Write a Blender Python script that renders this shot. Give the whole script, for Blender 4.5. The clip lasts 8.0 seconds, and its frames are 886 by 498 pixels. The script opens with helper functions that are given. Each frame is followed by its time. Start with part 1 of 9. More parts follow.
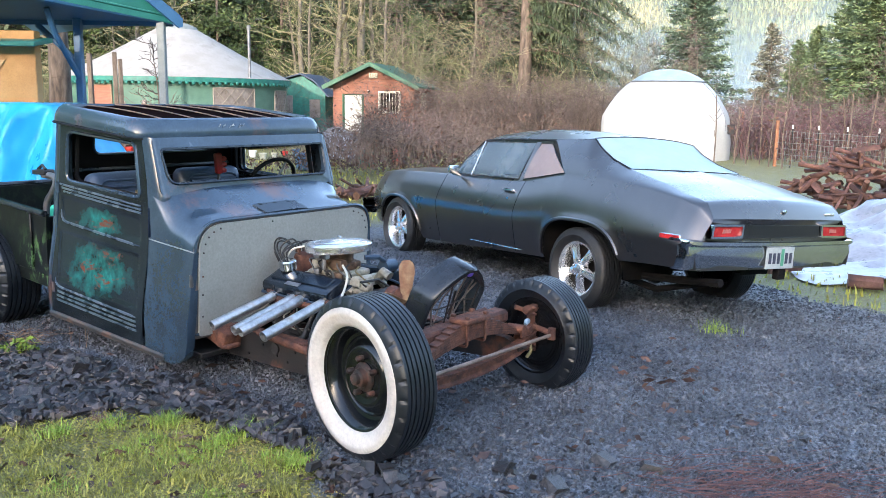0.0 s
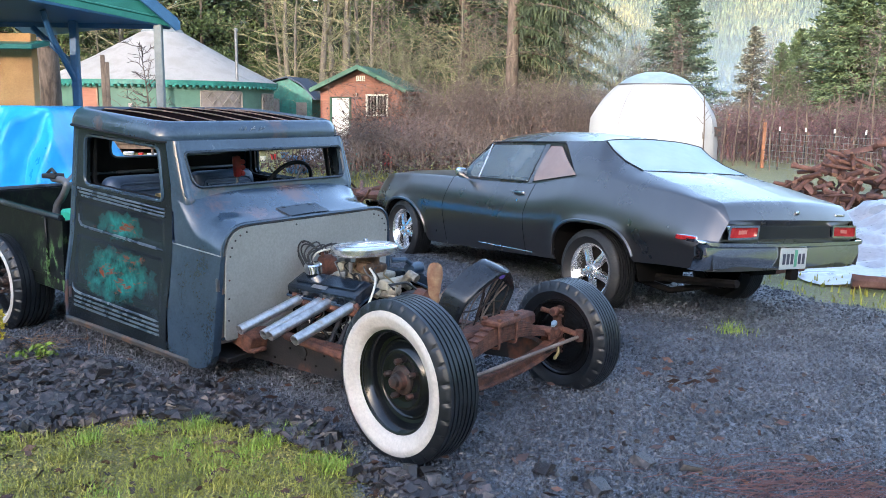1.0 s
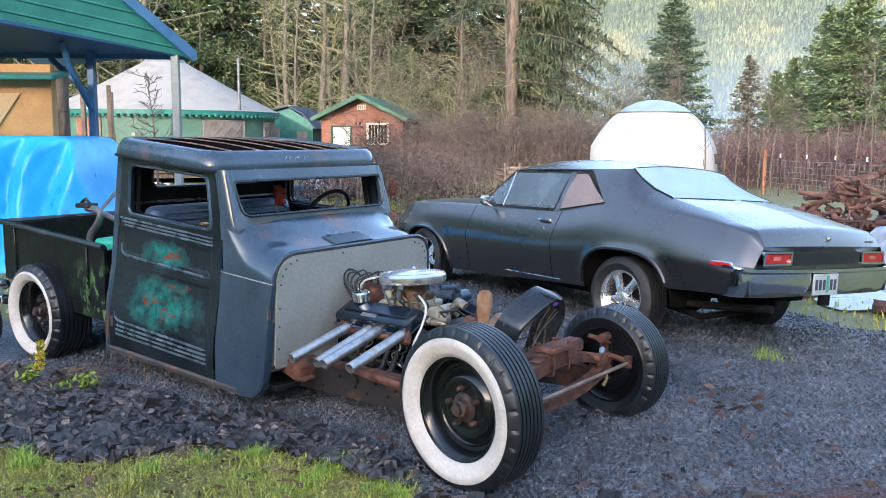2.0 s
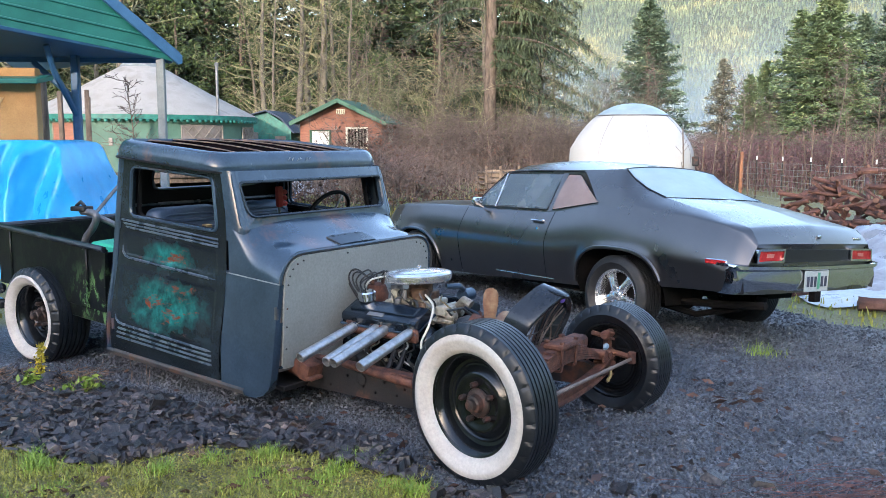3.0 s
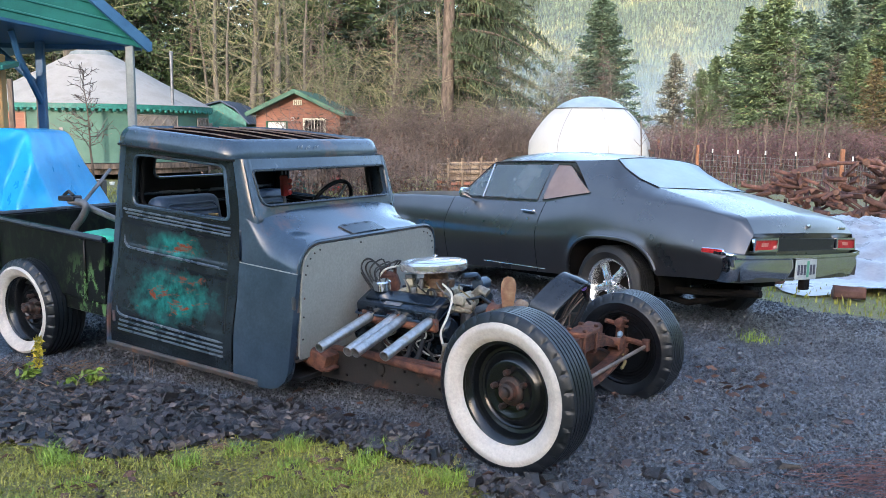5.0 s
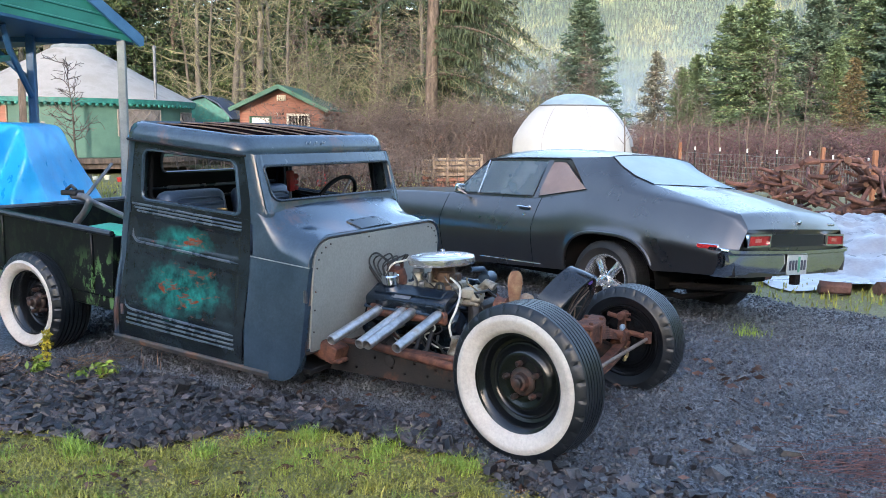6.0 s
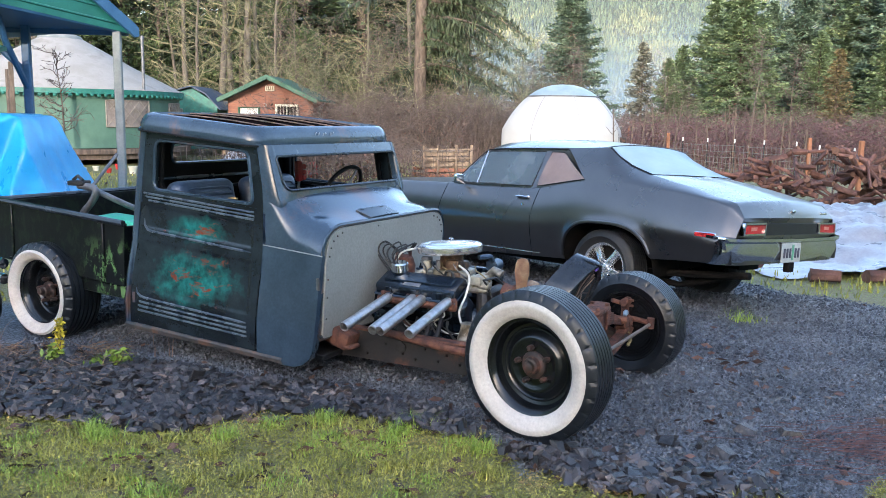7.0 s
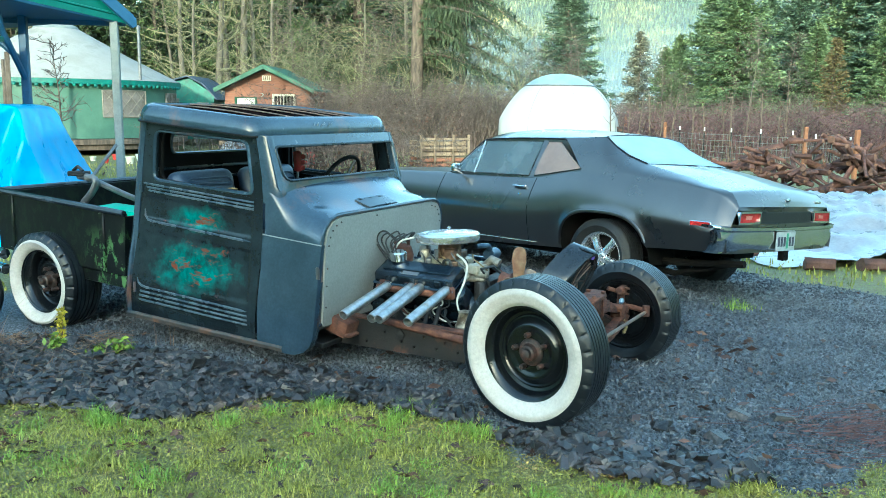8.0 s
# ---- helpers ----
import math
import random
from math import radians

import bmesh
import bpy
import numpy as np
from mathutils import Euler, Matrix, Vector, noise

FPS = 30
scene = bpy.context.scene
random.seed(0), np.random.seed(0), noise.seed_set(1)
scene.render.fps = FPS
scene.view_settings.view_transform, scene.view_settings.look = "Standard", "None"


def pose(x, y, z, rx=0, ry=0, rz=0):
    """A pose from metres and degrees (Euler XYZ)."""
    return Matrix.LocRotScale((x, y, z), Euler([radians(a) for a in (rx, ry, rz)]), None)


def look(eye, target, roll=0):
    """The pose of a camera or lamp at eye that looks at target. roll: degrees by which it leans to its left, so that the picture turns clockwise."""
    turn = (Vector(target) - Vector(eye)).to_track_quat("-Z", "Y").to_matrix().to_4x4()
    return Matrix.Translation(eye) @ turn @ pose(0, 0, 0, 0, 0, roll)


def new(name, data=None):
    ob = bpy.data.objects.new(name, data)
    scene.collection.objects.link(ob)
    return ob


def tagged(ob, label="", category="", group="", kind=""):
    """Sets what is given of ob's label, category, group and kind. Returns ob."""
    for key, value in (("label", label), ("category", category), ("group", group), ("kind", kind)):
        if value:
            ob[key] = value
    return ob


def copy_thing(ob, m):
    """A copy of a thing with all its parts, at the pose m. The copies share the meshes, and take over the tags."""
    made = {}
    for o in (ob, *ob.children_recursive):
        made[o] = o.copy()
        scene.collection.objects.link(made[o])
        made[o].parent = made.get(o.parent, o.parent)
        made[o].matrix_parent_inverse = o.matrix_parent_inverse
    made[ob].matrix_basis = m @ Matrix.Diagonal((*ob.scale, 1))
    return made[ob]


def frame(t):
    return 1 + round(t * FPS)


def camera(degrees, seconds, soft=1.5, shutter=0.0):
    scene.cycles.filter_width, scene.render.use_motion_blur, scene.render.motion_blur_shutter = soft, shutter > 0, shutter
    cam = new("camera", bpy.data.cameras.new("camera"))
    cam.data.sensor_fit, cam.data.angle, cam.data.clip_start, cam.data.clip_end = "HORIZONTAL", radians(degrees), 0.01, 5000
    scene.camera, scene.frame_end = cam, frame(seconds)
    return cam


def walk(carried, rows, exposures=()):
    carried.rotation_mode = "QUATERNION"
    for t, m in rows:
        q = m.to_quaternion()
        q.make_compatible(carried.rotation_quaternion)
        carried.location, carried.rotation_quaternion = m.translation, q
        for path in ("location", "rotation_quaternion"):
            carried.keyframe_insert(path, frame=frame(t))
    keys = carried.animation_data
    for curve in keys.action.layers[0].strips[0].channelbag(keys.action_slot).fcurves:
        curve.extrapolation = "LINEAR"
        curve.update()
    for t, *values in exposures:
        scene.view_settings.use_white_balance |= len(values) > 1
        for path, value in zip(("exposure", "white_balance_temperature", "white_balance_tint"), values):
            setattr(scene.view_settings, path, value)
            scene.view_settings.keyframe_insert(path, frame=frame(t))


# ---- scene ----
cam = camera(55.4, 8.0, 0.75)
PATH = [
    (0, (-0.015, -0.153, 1.506), (-0.016, 1.817, 1.165), 0.8),
    (0.5, (-0.121, -0.140, 1.507), (-0.091, 1.830, 1.168), 0.8),
    (1.0, (-0.252, -0.146, 1.500), (-0.211, 1.825, 1.166), 0.7),
    (1.5, (-0.416, -0.160, 1.495), (-0.371, 1.812, 1.168), 0.5),
    (2.0, (-0.544, -0.168, 1.501), (-0.488, 1.813, 1.232), 0.5),
    (3.3, (-0.757, -0.211, 1.461), (-0.629, 1.768, 1.204), 0.2),
    (3.5, (-0.799, -0.201, 1.451), (-0.664, 1.778, 1.195), 0.2),
    (4, (-0.893, -0.182, 1.447), (-0.745, 1.795, 1.189), 0.3),
    (4.5, (-0.982, -0.154, 1.451), (-0.79, 1.818, 1.182), 0.4),
    (6, (-1.224, -0.237, 1.455), (-0.944, 1.723, 1.172), 0.9),
    (6.5, (-1.313, -0.283, 1.457), (-1.017, 1.673, 1.161), 0.9),
    (7, (-1.365, -0.326, 1.455), (-1.052, 1.626, 1.151), 0.9),
    (7.5, (-1.375, -0.36, 1.456), (-1.059, 1.589, 1.14), 0.9),
    (8, (-1.377, -0.378, 1.46), (-1.058, 1.569, 1.132), 0.8),
]
TONE = [(0, 3.08, 6560, 15), (0.3, 2.9, 6400, 16), (2.2, 2.84, 6400, 16), (3.3, 2.7, 6400, 16), (6.0, 2.68, 6420, 15), (7.0, 2.74, 6420, 15), (7.5, 2.85, 6430, 15), (7.7, 2.88, 6430, 15), (8, 3.02, 5900, -19)]
walk(cam, [(t, look(eye, target, roll)) for t, eye, target, roll in PATH], TONE)

# ---- world, sun ----
SUN_UP, SUN_AROUND = 13.0, 200.0
world = bpy.data.worlds.new("sky")
scene.world = world
world.use_nodes = True
wn = world.node_tree.nodes
sky = wn.new("ShaderNodeTexSky")
sky.sky_type = 'NISHITA'
sky.sun_disc = False
sky.sun_elevation = radians(SUN_UP)
sky.sun_rotation = radians(SUN_AROUND)
sky.air_density, sky.dust_density, sky.ozone_density = 1.0, 1.5, 1.5
wn["Background"].inputs["Strength"].default_value = 0.15
world.node_tree.links.new(sky.outputs[0], wn["Background"].inputs["Color"])
sun = new("sun", bpy.data.lights.new("sun", "SUN"))
sun.data.energy, sun.data.angle, sun.data.color = 0.75, radians(1.0), (1.0, 0.92, 0.79)
SD = Vector((math.sin(radians(SUN_AROUND)) * math.cos(radians(SUN_UP)), math.cos(radians(SUN_AROUND)) * math.cos(radians(SUN_UP)), math.sin(radians(SUN_UP))))
sun.matrix_world = look(SD * 50, (0, 0, 0))

# ---- small tools ----
RNG = random.Random(7)
NPR = np.random.default_rng(11)


def ramp(nt, fac, stops):
    r = nt.nodes.new("ShaderNodeValToRGB")
    el = r.color_ramp.elements
    while len(el) < len(stops):
        el.new(0.5)
    for e, (p, c) in zip(el, stops):
        e.position, e.color = p, (*c[:3], 1)
    nt.links.new(fac, r.inputs[0])
    return r.outputs[0]


def noise_tex(nt, vec, scale, detail=5, rough=0.6, distort=0.0):
    n = nt.nodes.new("ShaderNodeTexNoise")
    n.inputs["Scale"].default_value, n.inputs["Detail"].default_value = scale, detail
    n.inputs["Roughness"].default_value, n.inputs["Distortion"].default_value = rough, distort
    if vec is not None:
        nt.links.new(vec, n.inputs["Vector"])
    return n.outputs["Fac"]


def mixc(nt, fac, a, b, mode="MIX"):
    m = nt.nodes.new("ShaderNodeMix")
    m.data_type, m.blend_type = "RGBA", mode
    for sock, v in ((m.inputs[0], fac), (m.inputs[6], a), (m.inputs[7], b)):
        if isinstance(v, (int, float)):
            sock.default_value = v
        elif isinstance(v, tuple):
            sock.default_value = (*v[:3], 1)
        else:
            nt.links.new(v, sock)
    return m.outputs[2]


def calc(nt, op, a, b=0.0, c=None):
    m = nt.nodes.new("ShaderNodeMath")
    m.operation = op
    for sock, v in zip(m.inputs, (a, b, c)):
        if isinstance(v, (int, float)):
            sock.default_value = v
        elif v is not None:
            nt.links.new(v, sock)
    return m.outputs[0]


def mat(name, c1, c2=None, c3=None, scale=6.0, rough=(0.5, 0.7), metal=0.0, bump=0.15, bscale=70.0, coat=0.0, stretch=(1, 1, 1),
        vary=None, amount=0.25, spread=(0.35, 0.65), spec=0.5):
    """A worn surface: two or three colours over noise at one scale, fine relief at another; vary: 'object' or 'island'."""
    m = bpy.data.materials.new(name)
    m.use_nodes = True
    nt = m.node_tree
    b = nt.nodes["Principled BSDF"]
    co = nt.nodes.new("ShaderNodeTexCoord").outputs["Object"]
    mp = nt.nodes.new("ShaderNodeMapping")
    mp.inputs["Scale"].default_value = stretch
    nt.links.new(co, mp.inputs["Vector"])
    vec = mp.outputs[0]
    c2 = c2 or tuple(min(1, v * 1.35 + 0.004) for v in c1)
    f = noise_tex(nt, vec, scale)
    stops = [(spread[0], c1), (spread[1], c2)]
    if c3:
        stops = [(spread[0], c1), ((spread[0] + spread[1]) / 2 + 0.03, c2), (spread[1] + 0.05, c3)]
    col = ramp(nt, f, stops)
    fine = noise_tex(nt, vec, bscale, 6, 0.65)
    col = mixc(nt, 0.35, col, mixc(nt, 1.0, col, ramp(nt, fine, [(0.3, (0.55, 0.55, 0.55)), (0.7, (1.35, 1.35, 1.35))]), "MULTIPLY"))
    if vary:
        if vary == "object":
            rnd = nt.nodes.new("ShaderNodeObjectInfo").outputs["Random"]
        else:
            rnd = nt.nodes.new("ShaderNodeNewGeometry").outputs["Random Per Island"]
        lo, hi = 1 - amount, 1 + amount
        col = mixc(nt, 1.0, col, ramp(nt, rnd, [(0, (lo, lo, lo)), (1, (hi, hi * 0.98, hi * 0.95))]), "MULTIPLY")
    nt.links.new(col, b.inputs["Base Color"])
    nt.links.new(calc(nt, "MULTIPLY_ADD", f, rough[1] - rough[0], rough[0]), b.inputs["Roughness"])
    b.inputs["Metallic"].default_value, b.inputs["Coat Weight"].default_value = metal, coat
    b.inputs["Coat Roughness"].default_value = 0.15
    b.inputs["Specular IOR Level"].default_value = spec
    if bump:
        bn = nt.nodes.new("ShaderNodeBump")
        bn.inputs["Strength"].default_value, bn.inputs["Distance"].default_value = bump, 0.01
        nt.links.new(fine, bn.inputs["Height"])
        nt.links.new(bn.outputs[0], b.inputs["Normal"])
    m["nodes_ready"] = True
    return m


def glass_mat(name, tint, rough=0.05, clear=0.75):
    """Thin window glass: see-through with a mirror-like gloss."""
    m = bpy.data.materials.new(name)
    m.use_nodes = True
    nt = m.node_tree
    nt.nodes.remove(nt.nodes["Principled BSDF"])
    tr, gl, mx = nt.nodes.new("ShaderNodeBsdfTransparent"), nt.nodes.new("ShaderNodeBsdfGlossy"), nt.nodes.new("ShaderNodeMixShader")
    tr.inputs[0].default_value = (*[clear * t for t in tint], 1)
    gl.inputs["Roughness"].default_value = rough
    fr = nt.nodes.new("ShaderNodeFresnel")
    fr.inputs[0].default_value = 1.55
    nt.links.new(fr.outputs[0], mx.inputs[0])
    nt.links.new(tr.outputs[0], mx.inputs[1])
    nt.links.new(gl.outputs[0], mx.inputs[2])
    nt.links.new(mx.outputs[0], nt.nodes["Material Output"].inputs[0])
    return m


def finish(bm, name, material, sharp=0.65):
    bmesh.ops.remove_doubles(bm, verts=bm.verts, dist=1e-5)
    bmesh.ops.recalc_face_normals(bm, faces=bm.faces)
    for f in bm.faces:
        f.smooth = True
    for e in bm.edges:
        if len(e.link_faces) == 2 and e.calc_face_angle(0) > sharp:
            e.smooth = False
    me = bpy.data.meshes.new(name)
    bm.to_mesh(me)
    bm.free()
    me.materials.append(material)
    return me


def part(name, bm, material, parent=None, label="", sharp=0.65):
    ob = new(name, finish(bm, name, material, sharp))
    ob.parent = parent
    return tagged(ob, label) if label else ob


link_part = part


def thing(name, m, label, category, group="", kind=""):
    ob = new(name)
    ob.matrix_basis = m
    ob.empty_display_size = 0.2
    return tagged(ob, label, category, group, kind)


def solid(name, V, F, material, label="", category="", kind="stuff", smooth=False, parent=None):
    """One mesh straight from arrays."""
    me = bpy.data.meshes.new(name)
    V, F = np.asarray(V, float), np.asarray(F, int)
    me.vertices.add(len(V))
    me.vertices.foreach_set("co", V.ravel())
    k = F.shape[1]
    me.loops.add(F.size)
    me.loops.foreach_set("vertex_index", F.ravel())
    me.polygons.add(len(F))
    me.polygons.foreach_set("loop_start", np.arange(len(F)) * k)
    me.polygons.foreach_set("loop_total", np.full(len(F), k))
    me.polygons.foreach_set("use_smooth", np.full(len(F), smooth))
    me.update(calc_edges=True)
    me.validate()
    me.materials.append(material)
    ob = new(name, me)
    ob.parent = parent
    return tagged(ob, label, category, kind=kind)


def B():
    return bmesh.new()


def box(bm, c, s, bev=0.0, rot=None, seg=1):
    m = Matrix.Translation(c) @ (rot or Matrix()) @ Matrix.Diagonal((*s, 1))
    r = bmesh.ops.create_cube(bm, size=1, matrix=m)
    if bev:
        es = list({e for v in r["verts"] for e in v.link_edges})
        bmesh.ops.bevel(bm, geom=es, offset=bev, segments=seg, affect="EDGES", profile=0.5)


def tube(bm, pts, r, seg=10, caps=True):
    pts = [Vector(p) for p in pts]
    rs = r if isinstance(r, (list, tuple)) else [r] * len(pts)
    rings, up = [], None
    for i, p in enumerate(pts):
        d = (pts[min(i + 1, len(pts) - 1)] - pts[max(i - 1, 0)]).normalized()
        if up is None:
            up = d.orthogonal().normalized()
        up = (up - d * up.dot(d)).normalized()
        side = d.cross(up)
        rings.append([bm.verts.new(p + (up * math.cos(a) + side * math.sin(a)) * rs[i]) for a in [2 * math.pi * k / seg for k in range(seg)]])
    for a, b in zip(rings, rings[1:]):
        for k in range(seg):
            bm.faces.new((a[k], a[(k + 1) % seg], b[(k + 1) % seg], b[k]))
    if caps:
        bm.faces.new(rings[0][::-1])
        bm.faces.new(rings[-1])


def lathe(bm, prof, seg=40, m=None, closed=False):
    """Turns (radius, axial) about local Y."""
    m = m or Matrix()
    rings = []
    for r, a in prof:
        if r < 1e-6:
            rings.append([bm.verts.new(m @ Vector((0, a, 0)))])
        else:
            rings.append([bm.verts.new(m @ Vector((r * math.cos(t), a, r * math.sin(t)))) for t in [2 * math.pi * k / seg for k in range(seg)]])
    pairs = list(zip(rings, rings[1:])) + ([(rings[-1], rings[0])] if closed else [])
    for a, b in pairs:
        for k in range(seg):
            q = [a[k % len(a)], a[(k + 1) % len(a)], b[(k + 1) % len(b)], b[k % len(b)]]
            q = list(dict.fromkeys(q))
            if len(q) > 2:
                bm.faces.new(q)


def sheet(bm, rows):
    vs = [[bm.verts.new(p) for p in r] for r in rows]
    for a, b in zip(vs, vs[1:]):
        for k in range(len(a) - 1):
            bm.faces.new((a[k], a[k + 1], b[k + 1], b[k]))
    return vs


def thick(bm, th):
    """Gives every face so far a back at the given depth."""
    bmesh.ops.recalc_face_normals(bm, faces=bm.faces)
    bmesh.ops.solidify(bm, geom=bm.faces[:], thickness=th)


def roundpoly(pts, r, n=5):
    """Rounds the corners of a 2D polygon."""
    out, k = [], len(pts)
    rs = r if isinstance(r, (list, tuple)) else [r] * k
    for i in range(k):
        p, a, b = Vector(pts[i]), Vector(pts[i - 1]), Vector(pts[(i + 1) % k])
        da, db = (a - p), (b - p)
        q = min(rs[i], da.length * 0.45, db.length * 0.45)
        s, e = p + da.normalized() * q, p + db.normalized() * q
        for j in range(n + 1):
            t = j / n
            out.append(tuple(s * (1 - t) ** 2 + p * 2 * t * (1 - t) + e * t * t))
    return out


def plate(bm, outline, holes, th, fn):
    """A flat sheet with holes; fn(u, v, w) puts it in space, w from 0 to th."""
    loops, es = [], []
    for lp in [outline] + list(holes):
        vs = [bm.verts.new((u, v, 0)) for u, v in lp]
        loops.append(vs)
        es += [bm.edges.new((vs[i], vs[(i + 1) % len(vs)])) for i in range(len(vs))]
    fs = [f for f in bmesh.ops.triangle_fill(bm, use_beauty=True, use_dissolve=False, edges=es, normal=(0, 0, 1))["geom"] if isinstance(f, bmesh.types.BMFace)]
    back = {}
    for vs in loops:
        for v in vs:
            back[v] = bm.verts.new((v.co.x, v.co.y, th))
    for f in fs:
        bm.faces.new([back[v] for v in reversed(f.verts)])
    for vs in loops:
        for i in range(len(vs)):
            a, b = vs[i], vs[(i + 1) % len(vs)]
            bm.faces.new((a, b, back[b], back[a]))
    for a, b in back.items():
        for v in (a, b):
            v.co = Vector(fn(*v.co))


def bend(pts, n=6):
    """Catmull-Rom points through the given ones."""
    p = [Vector(q) for q in pts]
    p = [p[0] * 2 - p[1]] + p + [p[-1] * 2 - p[-2]]
    out = []
    for i in range(1, len(p) - 2):
        for k in range(n):
            t = k / n
            a, b, c, d = p[i - 1], p[i], p[i + 1], p[i + 2]
            out.append(0.5 * (2 * b + (c - a) * t + (2 * a - 5 * b + 4 * c - d) * t * t + (3 * b - a - 3 * c + d) * t ** 3))
    return out + [p[-2]]


def roundtube(pts, r=0.06, n=5):
    """A bent path through 3D points with rounded corners."""
    p = [Vector(q) for q in pts]
    out = [p[0]]
    for a, b, c in zip(p, p[1:], p[2:]):
        s, e = b + (a - b).normalized() * r, b + (c - b).normalized() * r
        out += [s * (1 - t) ** 2 + b * 2 * t * (1 - t) + e * t * t for t in [k / n for k in range(n + 1)]]
    return out + [p[-1]]


def interp(x, table):
    return float(np.interp(x, [a for a, _ in table], [b for _, b in table]))


def smooth01(t):
    t = max(0.0, min(1.0, t))
    return t * t * (3 - 2 * t)

# ---- materials ----
def painted_door_mat():
    """Worn dark primer with teal under-paint and red rust on two pressed panels."""
    m = mat("door_paint", (0.005, 0.008, 0.012), (0.013, 0.02, 0.026), (0.02, 0.03, 0.037), scale=3.5, rough=(0.15, 0.28), bump=0.05, bscale=90, spec=0.4)
    nt = m.node_tree
    b = nt.nodes["Principled BSDF"]
    col = b.inputs["Base Color"].links[0].from_socket
    co = nt.nodes.new("ShaderNodeTexCoord").outputs["Object"]
    sep = nt.nodes.new("ShaderNodeSeparateXYZ")
    nt.links.new(co, sep.inputs[0])
    x, z = sep.outputs[0], sep.outputs[2]
    total = None
    for cx, cz, rx, rz in ((-2.15, 0.80, 0.26, 0.085), (-2.18, 0.50, 0.36, 0.18)):
        dx = calc(nt, "DIVIDE", calc(nt, "SUBTRACT", x, cx), rx)
        dz = calc(nt, "DIVIDE", calc(nt, "SUBTRACT", z, cz), rz)
        d = calc(nt, "SQRT", calc(nt, "ADD", calc(nt, "MULTIPLY", dx, dx), calc(nt, "MULTIPLY", dz, dz)))
        g = calc(nt, "SUBTRACT", 1.12, d)
        total = g if total is None else calc(nt, "MAXIMUM", total, g)
    soft = noise_tex(nt, co, 9, 5)
    teal = calc(nt, "MULTIPLY", calc(nt, "SUBTRACT", calc(nt, "MULTIPLY_ADD", soft, 1.5, total), 0.88), 1.5)
    teal.node.use_clamp = True
    col = mixc(nt, teal, col, ramp(nt, noise_tex(nt, co, 14, 6), [(0.35, (0.004, 0.04, 0.04)), (0.65, (0.012, 0.18, 0.168))]))
    st_ = nt.nodes.new("ShaderNodeMapping")
    st_.inputs["Scale"].default_value = (0.8, 1, 2.0)
    nt.links.new(co, st_.inputs[0])
    rust = noise_tex(nt, st_.outputs[0], 10, 7, 0.7, 0.6)
    rmask = calc(nt, "MULTIPLY", calc(nt, "SUBTRACT", calc(nt, "MULTIPLY_ADD", total, 0.1, rust), 0.622), 11)
    rmask.node.use_clamp = True
    inside = calc(nt, "MULTIPLY", calc(nt, "ADD", total, 0.1), 4)
    inside.node.use_clamp = True
    rm = calc(nt, "MULTIPLY", rmask, inside)
    col = mixc(nt, rm, col, (0.16, 0.036, 0.018))
    nt.links.new(col, b.inputs["Base Color"])
    return m


def flaked_mat(name, base, base2, chip, level=0.6, scale=9, rough=(0.5, 0.75), stretch=(1, 1, 1), coat=0.0, soft=18, front=None, spots=(), spec=0.5):
    """Dark paint through which another colour shows where it flaked."""
    m = mat(name, base, base2, scale=2.6, rough=rough, bump=0.04, coat=coat, spec=spec, spread=(0.2, 0.8))
    nt = m.node_tree
    b = nt.nodes["Principled BSDF"]
    col = b.inputs["Base Color"].links[0].from_socket
    co = nt.nodes.new("ShaderNodeTexCoord").outputs["Object"]
    mp = nt.nodes.new("ShaderNodeMapping")
    mp.inputs["Scale"].default_value = stretch
    nt.links.new(co, mp.inputs["Vector"])
    n = noise_tex(nt, mp.outputs[0], scale, 6, 0.7, 0.3)
    k = calc(nt, "MULTIPLY", calc(nt, "SUBTRACT", n, level), soft)
    k.node.use_clamp = True
    if front is not None:
        sep = nt.nodes.new("ShaderNodeSeparateXYZ")
        nt.links.new(co, sep.inputs[0])
        g = calc(nt, "MULTIPLY_ADD", calc(nt, "SUBTRACT", sep.outputs[0], front), 4.0, 0.6)
        g.node.use_clamp = True
        lo = calc(nt, "MULTIPLY_ADD", calc(nt, "SUBTRACT", 0.62, sep.outputs[2]), 6.0, 0.5)
        lo.node.use_clamp = True
        k = calc(nt, "MULTIPLY", k, calc(nt, "MULTIPLY_ADD", calc(nt, "MULTIPLY", g, lo), 0.94, 0.06))
    for sx, sy, sz, sr in spots:
        vd = nt.nodes.new("ShaderNodeVectorMath")
        vd.operation = "DISTANCE"
        nt.links.new(co, vd.inputs[0])
        vd.inputs[1].default_value = (sx, sy, sz)
        near = calc(nt, "SUBTRACT", 1.0, calc(nt, "DIVIDE", vd.outputs["Value"], sr))
        w = calc(nt, "MULTIPLY", calc(nt, "SUBTRACT", calc(nt, "MULTIPLY_ADD", near, 0.3, n), 0.635), soft)
        w.node.use_clamp = True
        k = calc(nt, "MAXIMUM", k, w)
    nt.links.new(mixc(nt, k, col, chip), b.inputs["Base Color"])
    return m


